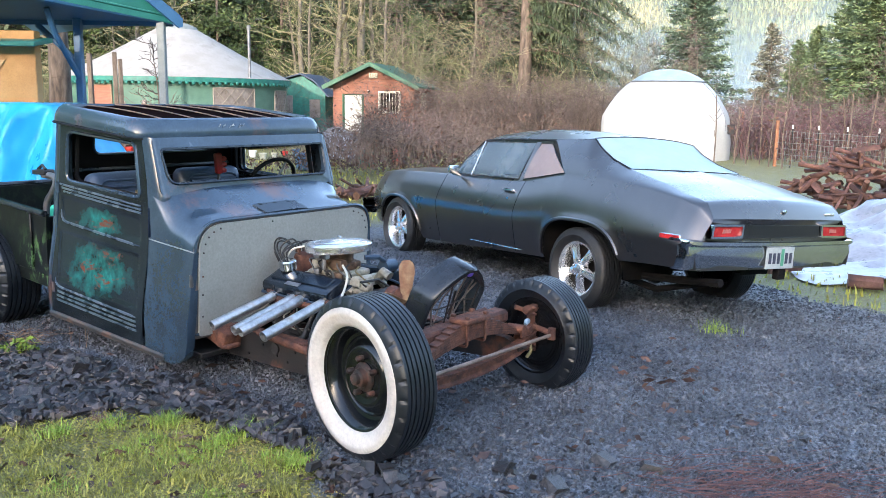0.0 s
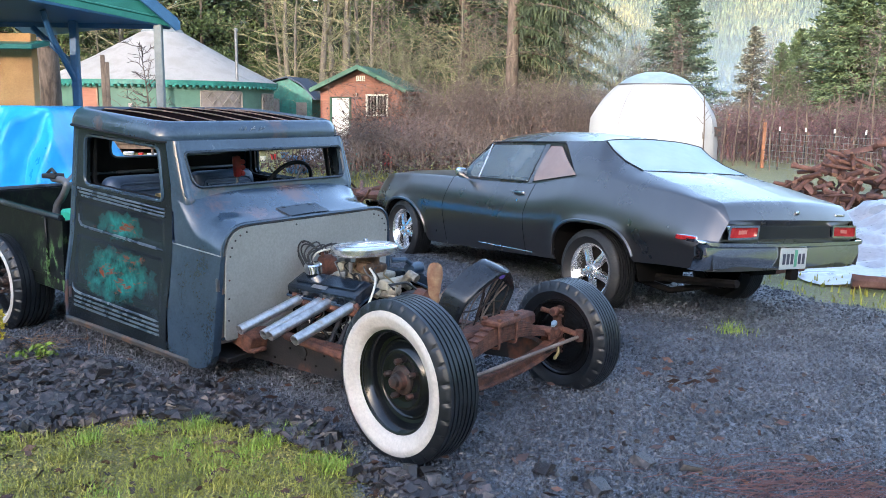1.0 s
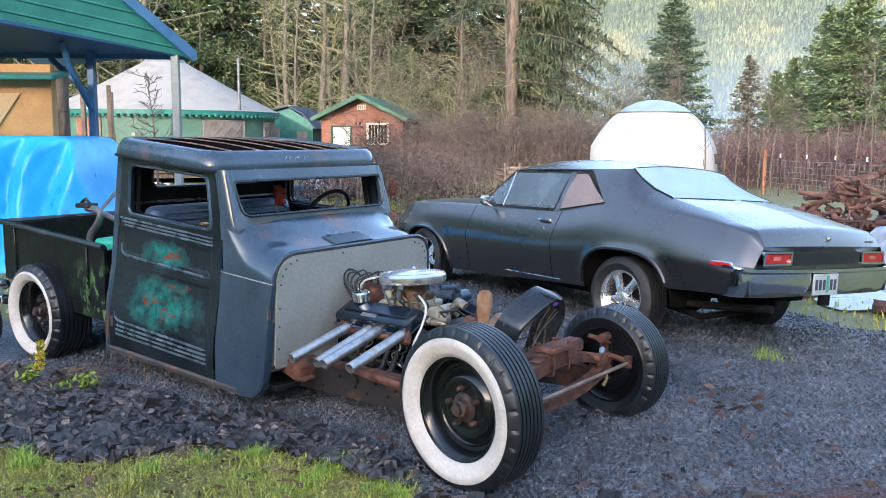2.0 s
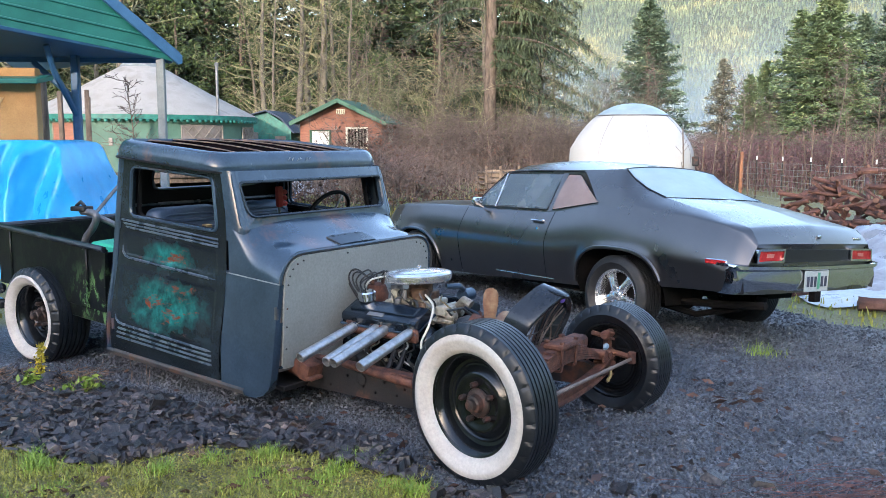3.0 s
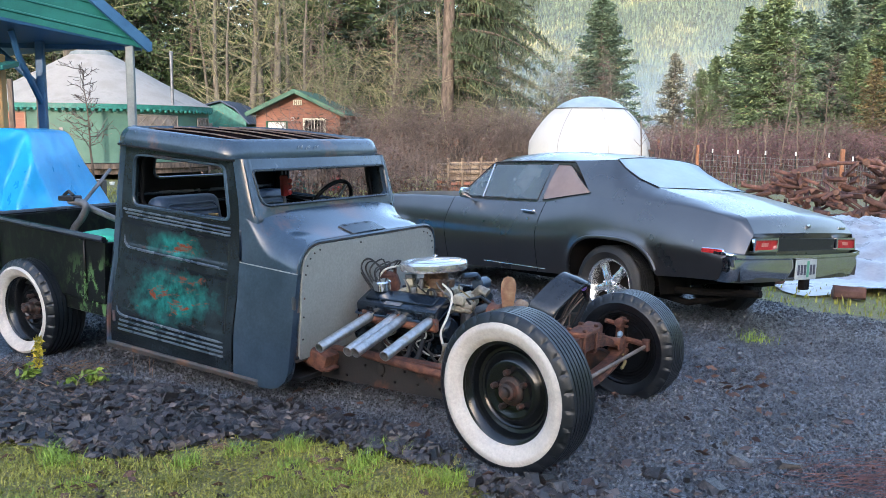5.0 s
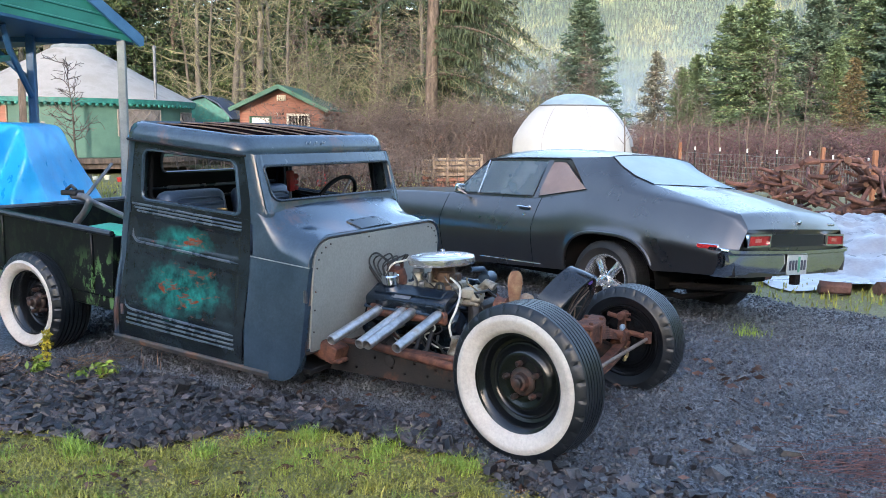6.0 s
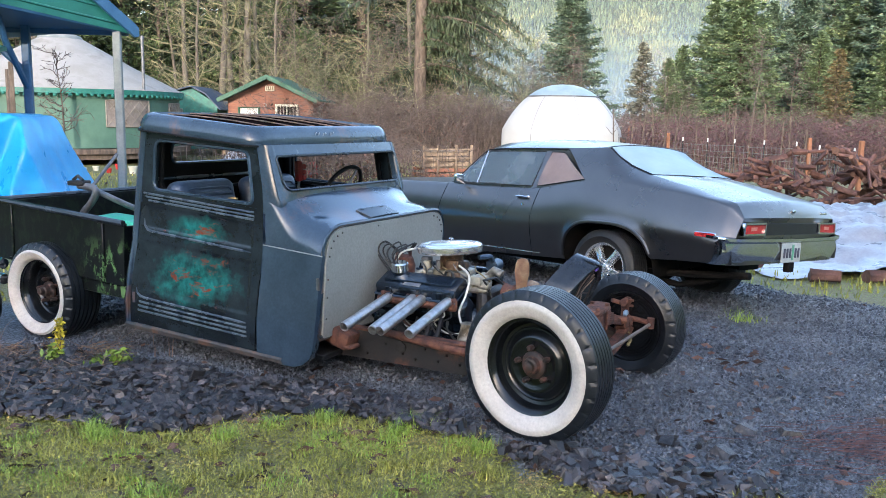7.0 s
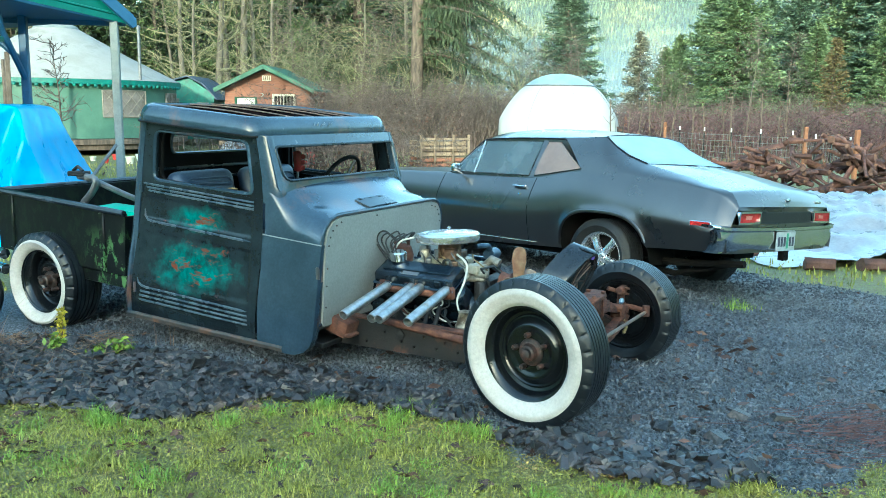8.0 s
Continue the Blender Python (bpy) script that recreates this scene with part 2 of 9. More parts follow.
M_CAB = flaked_mat("cab_primer", (0.009, 0.019, 0.033), (0.044, 0.076, 0.112), (0.105, 0.06, 0.052), 0.635, 4.2, (0.17, 0.32), coat=0.55, soft=5, spots=((-1.60, -0.45, 0.98, 0.28), (-1.5, 0.05, 0.98, 0.28), (-1.70, 0.1, 1.36, 0.2), (-2.3, -0.6, 1.4, 0.22), (-2.72, -0.66, 0.3, 0.25), (-1.35, -0.3, 0.93, 0.2)))
M_CABRIB = mat("cab_rib_primer", (0.03, 0.045, 0.062), (0.075, 0.10, 0.12), scale=7, rough=(0.2, 0.36), bump=0.03)
M_CABDARK = mat("cab_dark_trim", (0.008, 0.014, 0.022), (0.02, 0.03, 0.042), scale=7, rough=(0.2, 0.36), bump=0.03)
M_SEAM = mat("worn_bright_edge", (0.16, 0.18, 0.19), (0.26, 0.28, 0.28), scale=30, rough=(0.35, 0.5), bump=0)
M_SILL = mat("rusty_sill", (0.02, 0.024, 0.028), (0.06, 0.05, 0.045), (0.15, 0.07, 0.04), scale=9, rough=(0.4, 0.7), bump=0.2)
M_PIPERUST = mat("rod_rust", (0.12, 0.075, 0.055), (0.22, 0.16, 0.13), scale=14, rough=(0.5, 0.7), bump=0.2)
M_PALEBLUE = mat("pale_blue_cap", (0.20, 0.28, 0.36), (0.28, 0.36, 0.45), rough=(0.4, 0.6))
M_DOOR = painted_door_mat()
M_BED = flaked_mat("bed_paint", (0.003, 0.004, 0.005), (0.007, 0.008, 0.009), (0.10, 0.19, 0.075), 0.52, 17, (0.25, 0.42), (1.2, 1, 0.7), front=-3.0, spec=0.22)
M_BLACKIN = mat("cab_inside", (0.004, 0.004, 0.005), (0.01, 0.01, 0.011), rough=(0.6, 0.85), spec=0.25)
M_FIRE = flaked_mat("galvanised_sheet", (0.20, 0.205, 0.19), (0.31, 0.315, 0.295), (0.09, 0.09, 0.085), 0.685, 26, (0.42, 0.6), (1, 1, 0.45), soft=9)
M_RUST = mat("rust", (0.042, 0.016, 0.011), (0.115, 0.043, 0.027), (0.20, 0.084, 0.048), scale=16, rough=(0.7, 0.95), bump=0.5, bscale=120)
M_HUBRUST = mat("hub_rust", (0.014, 0.010, 0.009), (0.034, 0.018, 0.014), (0.085, 0.034, 0.024), scale=26, rough=(0.35, 0.7), bump=0.4, spread=(0.4, 0.6))
M_DARKRUST = mat("dark_rust", (0.008, 0.008, 0.009), (0.018, 0.014, 0.013), (0.13, 0.048, 0.026), scale=5, rough=(0.4, 0.8), bump=0.3, spread=(0.40, 0.60))
M_CHROME = mat("chrome", (0.62, 0.63, 0.65), (0.72, 0.73, 0.74), scale=4, rough=(0.05, 0.16), metal=1.0, bump=0.01)
M_ALU = mat("brushed_aluminium", (0.66, 0.66, 0.66), (0.8, 0.8, 0.8), scale=7, rough=(0.18, 0.32), metal=0.85, bump=0.03, bscale=160)
M_PIPE = mat("bare_pipe_steel", (0.34, 0.33, 0.32), (0.52, 0.52, 0.52), (0.42, 0.36, 0.3), scale=14, rough=(0.28, 0.5), metal=0.85, bump=0.05)
M_CAST = mat("tan_cast_metal", (0.1, 0.075, 0.05), (0.3, 0.27, 0.22), (0.42, 0.39, 0.33), scale=18, rough=(0.35, 0.6), metal=0.45, bump=0.25)
M_BLOCK = mat("black_enamel", (0.004, 0.008, 0.014), (0.010, 0.018, 0.030), scale=9, rough=(0.1, 0.26), bump=0.04)
M_CREAMCAST = mat("cream_cast_metal", (0.22, 0.19, 0.14), (0.38, 0.35, 0.28), (0.46, 0.43, 0.36), scale=20, rough=(0.4, 0.65), metal=0.1, bump=0.25)
M_CARB = mat("brown_carburettor", (0.05, 0.025, 0.015), (0.13, 0.07, 0.04), (0.26, 0.19, 0.12), scale=22, rough=(0.4, 0.65), metal=0.3, bump=0.3)
M_BLUEPAINT = mat("engine_blue", (0.012, 0.03, 0.06), (0.03, 0.055, 0.09), scale=9, rough=(0.3, 0.5))
M_RUBBER = mat("tyre_rubber", (0.006, 0.008, 0.011), (0.014, 0.017, 0.022), scale=10, rough=(0.28, 0.45), bump=0.12, bscale=150, spec=0.45)
M_MUDRUBBER = mat("muddy_tyre_rubber", (0.008, 0.009, 0.011), (0.018, 0.018, 0.018), (0.05, 0.035, 0.024), scale=6, rough=(0.45, 0.7), bump=0.25, spread=(0.4, 0.75))
M_WHITEWALL = mat("whitewall_rubber", (0.42, 0.37, 0.33), (0.52, 0.48, 0.44), (0.56, 0.53, 0.49), scale=4, rough=(0.5, 0.65), bump=0.05)
M_RIM = mat("black_steel_rim", (0.003, 0.004, 0.005), (0.008, 0.009, 0.011), (0.04, 0.025, 0.018), scale=8, rough=(0.1, 0.26), bump=0.08, spread=(0.4, 0.8))
M_VINYL = mat("blue_vinyl", (0.026, 0.05, 0.10), (0.052, 0.088, 0.155), scale=5, rough=(0.35, 0.55), bump=0.15)
M_SHELL = mat("shell_black_paint", (0.008, 0.010, 0.013), (0.016, 0.019, 0.024), (0.034, 0.040, 0.047), scale=6, rough=(0.16, 0.32), bump=0.06)
M_NOVA = mat("satin_charcoal_paint", (0.160, 0.144, 0.134), (0.176, 0.158, 0.147), (0.192, 0.172, 0.160), scale=1.2, rough=(0.24, 0.32), metal=0.96, bump=0.004, bscale=260, coat=0.2)
M_NOVABLK = mat("black_trim", (0.006, 0.006, 0.007), (0.014, 0.014, 0.015), rough=(0.35, 0.6))
M_UNDER = mat("car_underside", (0.005, 0.005, 0.005), (0.014, 0.012, 0.011), rough=(0.8, 0.95), spec=0.1)
M_RED = mat("red_lens", (0.35, 0.012, 0.015), (0.45, 0.03, 0.03), scale=30, rough=(0.12, 0.25), bump=0.1, bscale=200)
M_LENSW = mat("white_lens", (0.45, 0.12, 0.10), (0.5, 0.18, 0.15), scale=30, rough=(0.12, 0.25))
M_PLATE = mat("plate_white", (0.38, 0.4, 0.39), (0.45, 0.47, 0.46), rough=(0.35, 0.5), bump=0.03)
M_PLATEINK = mat("plate_ink", (0.03, 0.035, 0.06), (0.05, 0.05, 0.08), rough=(0.4, 0.6))
M_PLATEGRN = mat("plate_green", (0.06, 0.28, 0.16), (0.1, 0.36, 0.22), rough=(0.4, 0.6))
M_GLASS = glass_mat("window_glass", (0.55, 0.66, 0.66), 0.03)


# thin glass with a pale teal diffuse share that varies over noise
def milky_mat(name, lo, hi):
    m = glass_mat(name, (0.5, 0.6, 0.6), 0.1)
    nt = m.node_tree
    df, mx = nt.nodes.new("ShaderNodeBsdfDiffuse"), nt.nodes.new("ShaderNodeMixShader")
    df.inputs[0].default_value = (0.40, 0.52, 0.58, 1)
    old = nt.nodes["Material Output"].inputs[0].links[0].from_socket
    co = nt.nodes.new("ShaderNodeTexCoord").outputs["Object"]
    nt.links.new(calc(nt, "MULTIPLY_ADD", noise_tex(nt, co, 3.0, 6), hi - lo, lo), mx.inputs[0])
    nt.links.new(old, mx.inputs[1])
    nt.links.new(df.outputs[0], mx.inputs[2])
    nt.links.new(mx.outputs[0], nt.nodes["Material Output"].inputs[0])
    return m


M_MILKY = milky_mat("milky_window_glass", 0.6, 1.0)
M_CLEAR = milky_mat("clear_dome_vinyl", 0.3, 0.7)
# clear side windows: pale teal share paints the reflected sky onto them
M_SIDEGLASS = milky_mat("painted_sheen_side_glass", 0.0, 0.4)
M_TAN = mat("glossy_tan_pane", (0.23, 0.155, 0.125), (0.27, 0.185, 0.15), scale=2, rough=(0.1, 0.16), bump=0, bscale=5)
M_REDPART = mat("red_enamel", (0.38, 0.02, 0.015), (0.5, 0.035, 0.03), rough=(0.3, 0.5))
M_BRASS = mat("old_brass", (0.2, 0.14, 0.07), (0.34, 0.26, 0.14), rough=(0.35, 0.6), metal=0.8)
M_WIRE = mat("black_wire", (0.008, 0.008, 0.008), (0.02, 0.02, 0.02), rough=(0.5, 0.7))
M_HOSE = mat("pale_hose", (0.5, 0.47, 0.4), (0.62, 0.6, 0.54), rough=(0.4, 0.6))
M_GREENPL = mat("green_plastic", (0.02, 0.32, 0.2), (0.03, 0.42, 0.28), rough=(0.35, 0.55))
M_STEEL = mat("grey_steel", (0.11, 0.115, 0.12), (0.2, 0.2, 0.21), scale=8, rough=(0.4, 0.6), metal=0.5)
M_TARP = mat("blue_tarp", (0.012, 0.31, 0.66), (0.02, 0.40, 0.76), (0.04, 0.47, 0.80), scale=2.2, rough=(0.22, 0.36), bump=0.03, bscale=120)
M_ROOFGRN = mat("green_sheet_metal", (0.010, 0.105, 0.085), (0.016, 0.145, 0.115), scale=3, rough=(0.3, 0.5), bump=0.03)
M_ROOFBLU = mat("blue_sheet_metal", (0.026, 0.09, 0.185), (0.045, 0.13, 0.24), scale=3, rough=(0.35, 0.55), bump=0.03)
M_POST = mat("grey_post_paint", (0.16, 0.178, 0.172), (0.225, 0.24, 0.23), scale=5, rough=(0.6, 0.8), spec=0.3)
M_OCHRE = mat("ochre_board", (0.34, 0.17, 0.055), (0.44, 0.24, 0.085), scale=2.5, rough=(0.6, 0.8), bump=0.15)
M_PALEBOARD = mat("pale_board", (0.42, 0.27, 0.12), (0.5, 0.34, 0.17), scale=3, rough=(0.6, 0.8), bump=0.1)
M_CANVAS = mat("yurt_roof_canvas", (0.255, 0.238, 0.205), (0.305, 0.285, 0.255), (0.21, 0.19, 0.16), scale=1.2, rough=(0.6, 0.8), bump=0.1, stretch=(1, 1, 0.4))
M_GREENCANVAS = mat("green_canvas", (0.048, 0.112, 0.08), (0.07, 0.148, 0.105), (0.088, 0.172, 0.128), scale=1.4, rough=(0.55, 0.75), bump=0.1)
M_TEAL = mat("teal_valance", (0.006, 0.09, 0.07), (0.016, 0.17, 0.13), scale=5, rough=(0.45, 0.65))
M_PALEWIN = mat("pale_window_vinyl", (0.15, 0.12, 0.10), (0.26, 0.22, 0.2), scale=3, rough=(0.2, 0.4))
M_BARN = mat("barn_red_siding", (0.21, 0.082, 0.05), (0.28, 0.115, 0.072), scale=3, rough=(0.6, 0.8), bump=0.15, stretch=(1, 1, 6))
M_GREENTRIM = mat("green_trim_paint", (0.02, 0.08, 0.045), (0.035, 0.11, 0.065), rough=(0.5, 0.7))
M_WHITE = mat("white_paint", (0.55, 0.55, 0.52), (0.62, 0.62, 0.58), rough=(0.4, 0.6))
M_CREAM = mat("cream_paint", (0.5, 0.47, 0.36), (0.6, 0.57, 0.46), rough=(0.5, 0.7))
M_NAVY = mat("dark_shingle", (0.028, 0.045, 0.07), (0.05, 0.075, 0.11), rough=(0.6, 0.8))
M_DOME = mat("white_dome_vinyl", (0.36, 0.36, 0.35), (0.42, 0.42, 0.40), scale=1.0, rough=(0.35, 0.55), bump=0.05)

M_PLASTIC = mat("white_plastic_sheet", (0.23, 0.235, 0.25), (0.31, 0.31, 0.33), scale=3, rough=(0.2, 0.38), bump=0.3, bscale=25)
M_WOOD = mat("weathered_wood", (0.13, 0.085, 0.055), (0.24, 0.17, 0.115), (0.32, 0.24, 0.17), scale=6, rough=(0.65, 0.85), bump=0.35, stretch=(1, 1, 0.2))
M_ORANGEPOST = mat("stained_post", (0.17, 0.068, 0.032), (0.26, 0.11, 0.052), scale=6, rough=(0.6, 0.8), bump=0.2)
M_BARK = mat("bark", (0.05, 0.036, 0.028), (0.11, 0.08, 0.06), (0.17, 0.13, 0.1), scale=10, rough=(0.8, 0.95), bump=0.6, bscale=50, stretch=(1, 1, 0.25))
M_PALEBARK = mat("pale_lichen_bark", (0.06, 0.05, 0.038), (0.14, 0.118, 0.09), (0.10, 0.105, 0.055), scale=5, rough=(0.8, 0.95), bump=0.4, stretch=(1, 1, 0.4))
M_MOSSTWIG = mat("mossy_twigs", (0.10, 0.09, 0.05), (0.185, 0.17, 0.10), (0.135, 0.148, 0.055), scale=0.8, rough=(0.8, 0.95), bump=0, vary="island", amount=0.5)
M_REDTWIG = mat("bare_brown_twigs", (0.06, 0.044, 0.037), (0.125, 0.095, 0.08), (0.13, 0.088, 0.086), scale=0.5, rough=(0.8, 0.95), bump=0, vary="island", amount=0.5)
M_LOG = mat("split_firewood_bark", (0.05, 0.024, 0.02), (0.125, 0.056, 0.042), (0.21, 0.115, 0.088), scale=5, rough=(0.75, 0.95), bump=0.5, vary="object", amount=0.35)
M_LOGEND = mat("cut_log_end", (0.10, 0.048, 0.03), (0.19, 0.095, 0.06), scale=14, rough=(0.7, 0.9), bump=0.2)
M_NEEDLE = mat("fir_needles", (0.065, 0.105, 0.05), (0.125, 0.18, 0.082), (0.19, 0.23, 0.10), scale=0.6, rough=(0.6, 0.8), bump=0, vary="island", amount=0.45)
# bluer copy of the fir needles, with distance haze put into the colour
M_HAZYNEEDLE = mat("hazy_fir_needles", (0.05, 0.088, 0.06), (0.098, 0.15, 0.095), (0.15, 0.195, 0.11), scale=0.6, rough=(0.6, 0.8), bump=0, vary="island", amount=0.45)
M_IVY = mat("evergreen_leaves", (0.026, 0.046, 0.014), (0.06, 0.092, 0.024), (0.10, 0.125, 0.04), scale=0.7, rough=(0.5, 0.75), bump=0, vary="island", amount=0.4)
M_HILL = mat("far_forest", (0.042, 0.065, 0.042), (0.085, 0.11, 0.058), (0.22, 0.205, 0.085), scale=0.012, rough=(0.9, 1.0), bump=0, vary="island", amount=0.55)
M_GRAVEL = mat("crushed_basalt", (0.038, 0.046, 0.060), (0.080, 0.092, 0.114), (0.135, 0.146, 0.166), scale=1.3, rough=(0.28, 0.6), bump=0.2, vary="island", amount=0.6)
M_SHALE = mat("dark_shale", (0.013, 0.012, 0.013), (0.034, 0.031, 0.032), (0.08, 0.066, 0.06), scale=4, rough=(0.2, 0.42), bump=0.3, vary="object", amount=0.7)
M_SHALES = mat("dark_shale_bits", (0.014, 0.012, 0.013), (0.04, 0.035, 0.037), (0.095, 0.07, 0.062), scale=4, rough=(0.25, 0.5), bump=0.3, vary="island", amount=0.75)
M_GRASS = mat("grass_blades", (0.18, 0.185, 0.032), (0.34, 0.325, 0.062), (0.46, 0.38, 0.13), scale=3.0, rough=(0.5, 0.7), bump=0, vary="island", amount=0.45)
M_TUFT = mat("green_tuft_blades", (0.15, 0.24, 0.03), (0.29, 0.40, 0.055), (0.44, 0.46, 0.10), scale=3.0, rough=(0.45, 0.65), bump=0, vary="island", amount=0.35)
M_DRYGRASS = mat("dry_straw", (0.10, 0.058, 0.04), (0.23, 0.145, 0.09), scale=5, rough=(0.6, 0.8), bump=0, vary="island", amount=0.5)
M_LEAF = mat("dead_leaves", (0.03, 0.017, 0.014), (0.075, 0.036, 0.026), (0.145, 0.078, 0.05), scale=7, rough=(0.45, 0.75), bump=0.2, vary="island", amount=0.5)
M_GOLD = mat("yellow_weed_leaves", (0.35, 0.28, 0.02), (0.55, 0.45, 0.04), rough=(0.5, 0.7), bump=0, vary="island", amount=0.3)
M_WEED = mat("weed_leaves", (0.1, 0.18, 0.02), (0.2, 0.28, 0.035), (0.42, 0.36, 0.03), scale=4, rough=(0.45, 0.65), bump=0, vary="island", amount=0.35)
M_REDNEEDLE = mat("fallen_red_twigs", (0.07, 0.03, 0.028), (0.13, 0.06, 0.05), scale=9, rough=(0.7, 0.9), bump=0, vary="island", amount=0.35)
M_MOSS = mat("moss_leaves", (0.13, 0.13, 0.026), (0.25, 0.24, 0.05), (0.27, 0.17, 0.075), scale=3.5, rough=(0.5, 0.75), bump=0, vary="island", amount=0.4)
M_FELT = mat("black_roof_fabric", (0.004, 0.003, 0.003), (0.010, 0.006, 0.006), rough=(0.9, 1.0), spec=0.0)
M_LATTICE = mat("grey_lattice_wood", (0.2, 0.17, 0.14), (0.28, 0.24, 0.2), rough=(0.6, 0.8))
M_GRILLE = mat("grille_brown_black", (0.012, 0.008, 0.007), (0.035, 0.02, 0.016), scale=14, rough=(0.5, 0.8), bump=0.2)
M_PURPLE = mat("purple_enamel", (0.09, 0.04, 0.3), (0.12, 0.06, 0.36), rough=(0.2, 0.4))
M_FANBLADE = mat("worn_cream_rust", (0.17, 0.075, 0.04), (0.26, 0.16, 0.09), (0.38, 0.29, 0.19), scale=16, rough=(0.55, 0.8), bump=0.3)
M_YELLOW = mat("yellow_tag_paint", (0.22, 0.16, 0.06), (0.30, 0.22, 0.09), rough=(0.5, 0.7))
M_DARKFIR = mat("forest_fir_needles", (0.018, 0.032, 0.016), (0.045, 0.072, 0.03), (0.09, 0.12, 0.045), scale=0.5, rough=(0.6, 0.8), bump=0, vary="island", amount=0.5)
M_OLDFIR = mat("old_fir_needles", (0.022, 0.038, 0.018), (0.05, 0.07, 0.03), (0.095, 0.11, 0.045), scale=0.8, rough=(0.6, 0.8), bump=0, vary="island", amount=0.4)
M_LARCH = mat("golden_larch_needles", (0.085, 0.07, 0.03), (0.16, 0.12, 0.05), scale=0.8, rough=(0.7, 0.9), bump=0, vary="island", amount=0.35)
M_LICHEN = mat("lichen_grey_needles", (0.10, 0.105, 0.075), (0.18, 0.175, 0.13), scale=0.8, rough=(0.7, 0.9), bump=0, vary="island", amount=0.35)
M_PURPLETWIG = mat("purple_bramble_canes", (0.05, 0.026, 0.03), (0.11, 0.058, 0.064), (0.15, 0.085, 0.085), scale=0.6, rough=(0.8, 0.95), bump=0, vary="island", amount=0.4)

# ---- ground ----
GRASS_EDGE = [(-9, 5.2), (-3.6, 4.5), (-2.9, 3.98), (-2.4, 3.75), (-2.0, 3.62), (-1.6, 3.8), (-1.2, 3.72), (-0.9, 3.58), (-0.6, 3.25), (-0.4, 2.98), (-0.2, 2.72), (0.1, 2.55), (0.8, 2.52), (1.6, 2.48), (9, 2.3)]


def ground_z(x, y):
    """Level under the pickup, falling off beside the coupe; slightly uneven."""
    d = 0.8 + 0.845 * (x - 1.713) + 0.534 * (y - 6.664)
    z = -0.068 * min(max(d, 0.0), 2.6)
    return z + 0.012 * noise.noise((x * 1.1, y * 1.1, 0.0)) + 0.004 * noise.noise((x * 5, y * 5, 3.0))


def grassy(x, y):
    """0 bare to 1 grass."""
    n = 0.22 * noise.noise((x * 2.2, y * 2.2, 5.0)) + 0.1 * noise.noise((x * 7, y * 7, 9.0))
    near = smooth01(((interp(x, GRASS_EDGE) + n * 1.5) - y) / 0.18 + 0.5)
    d = 0.845 * (x - 1.713) + 0.534 * (y - 6.664)
    right = smooth01((d - 1.45 + n) / 0.3) * smooth01((y - 4.6) / 0.8)
    back = smooth01((y - 10.0 + n * 2) / 1.2)
    left = smooth01((y - 6.2 - 0.35 * (x + 4) + n) / 0.5) * smooth01((-1.0 - x) / 0.6)
    return max(near, right, back, left)


def axis(lo, hi, step, far):
    near = np.arange(lo, hi + step / 2, step)
    g = [1.35 ** k for k in range(1, 60)]
    out = np.cumsum(np.array(g) * step)
    out = out[out < far]
    return np.concatenate([lo - out[::-1], near, hi + out])


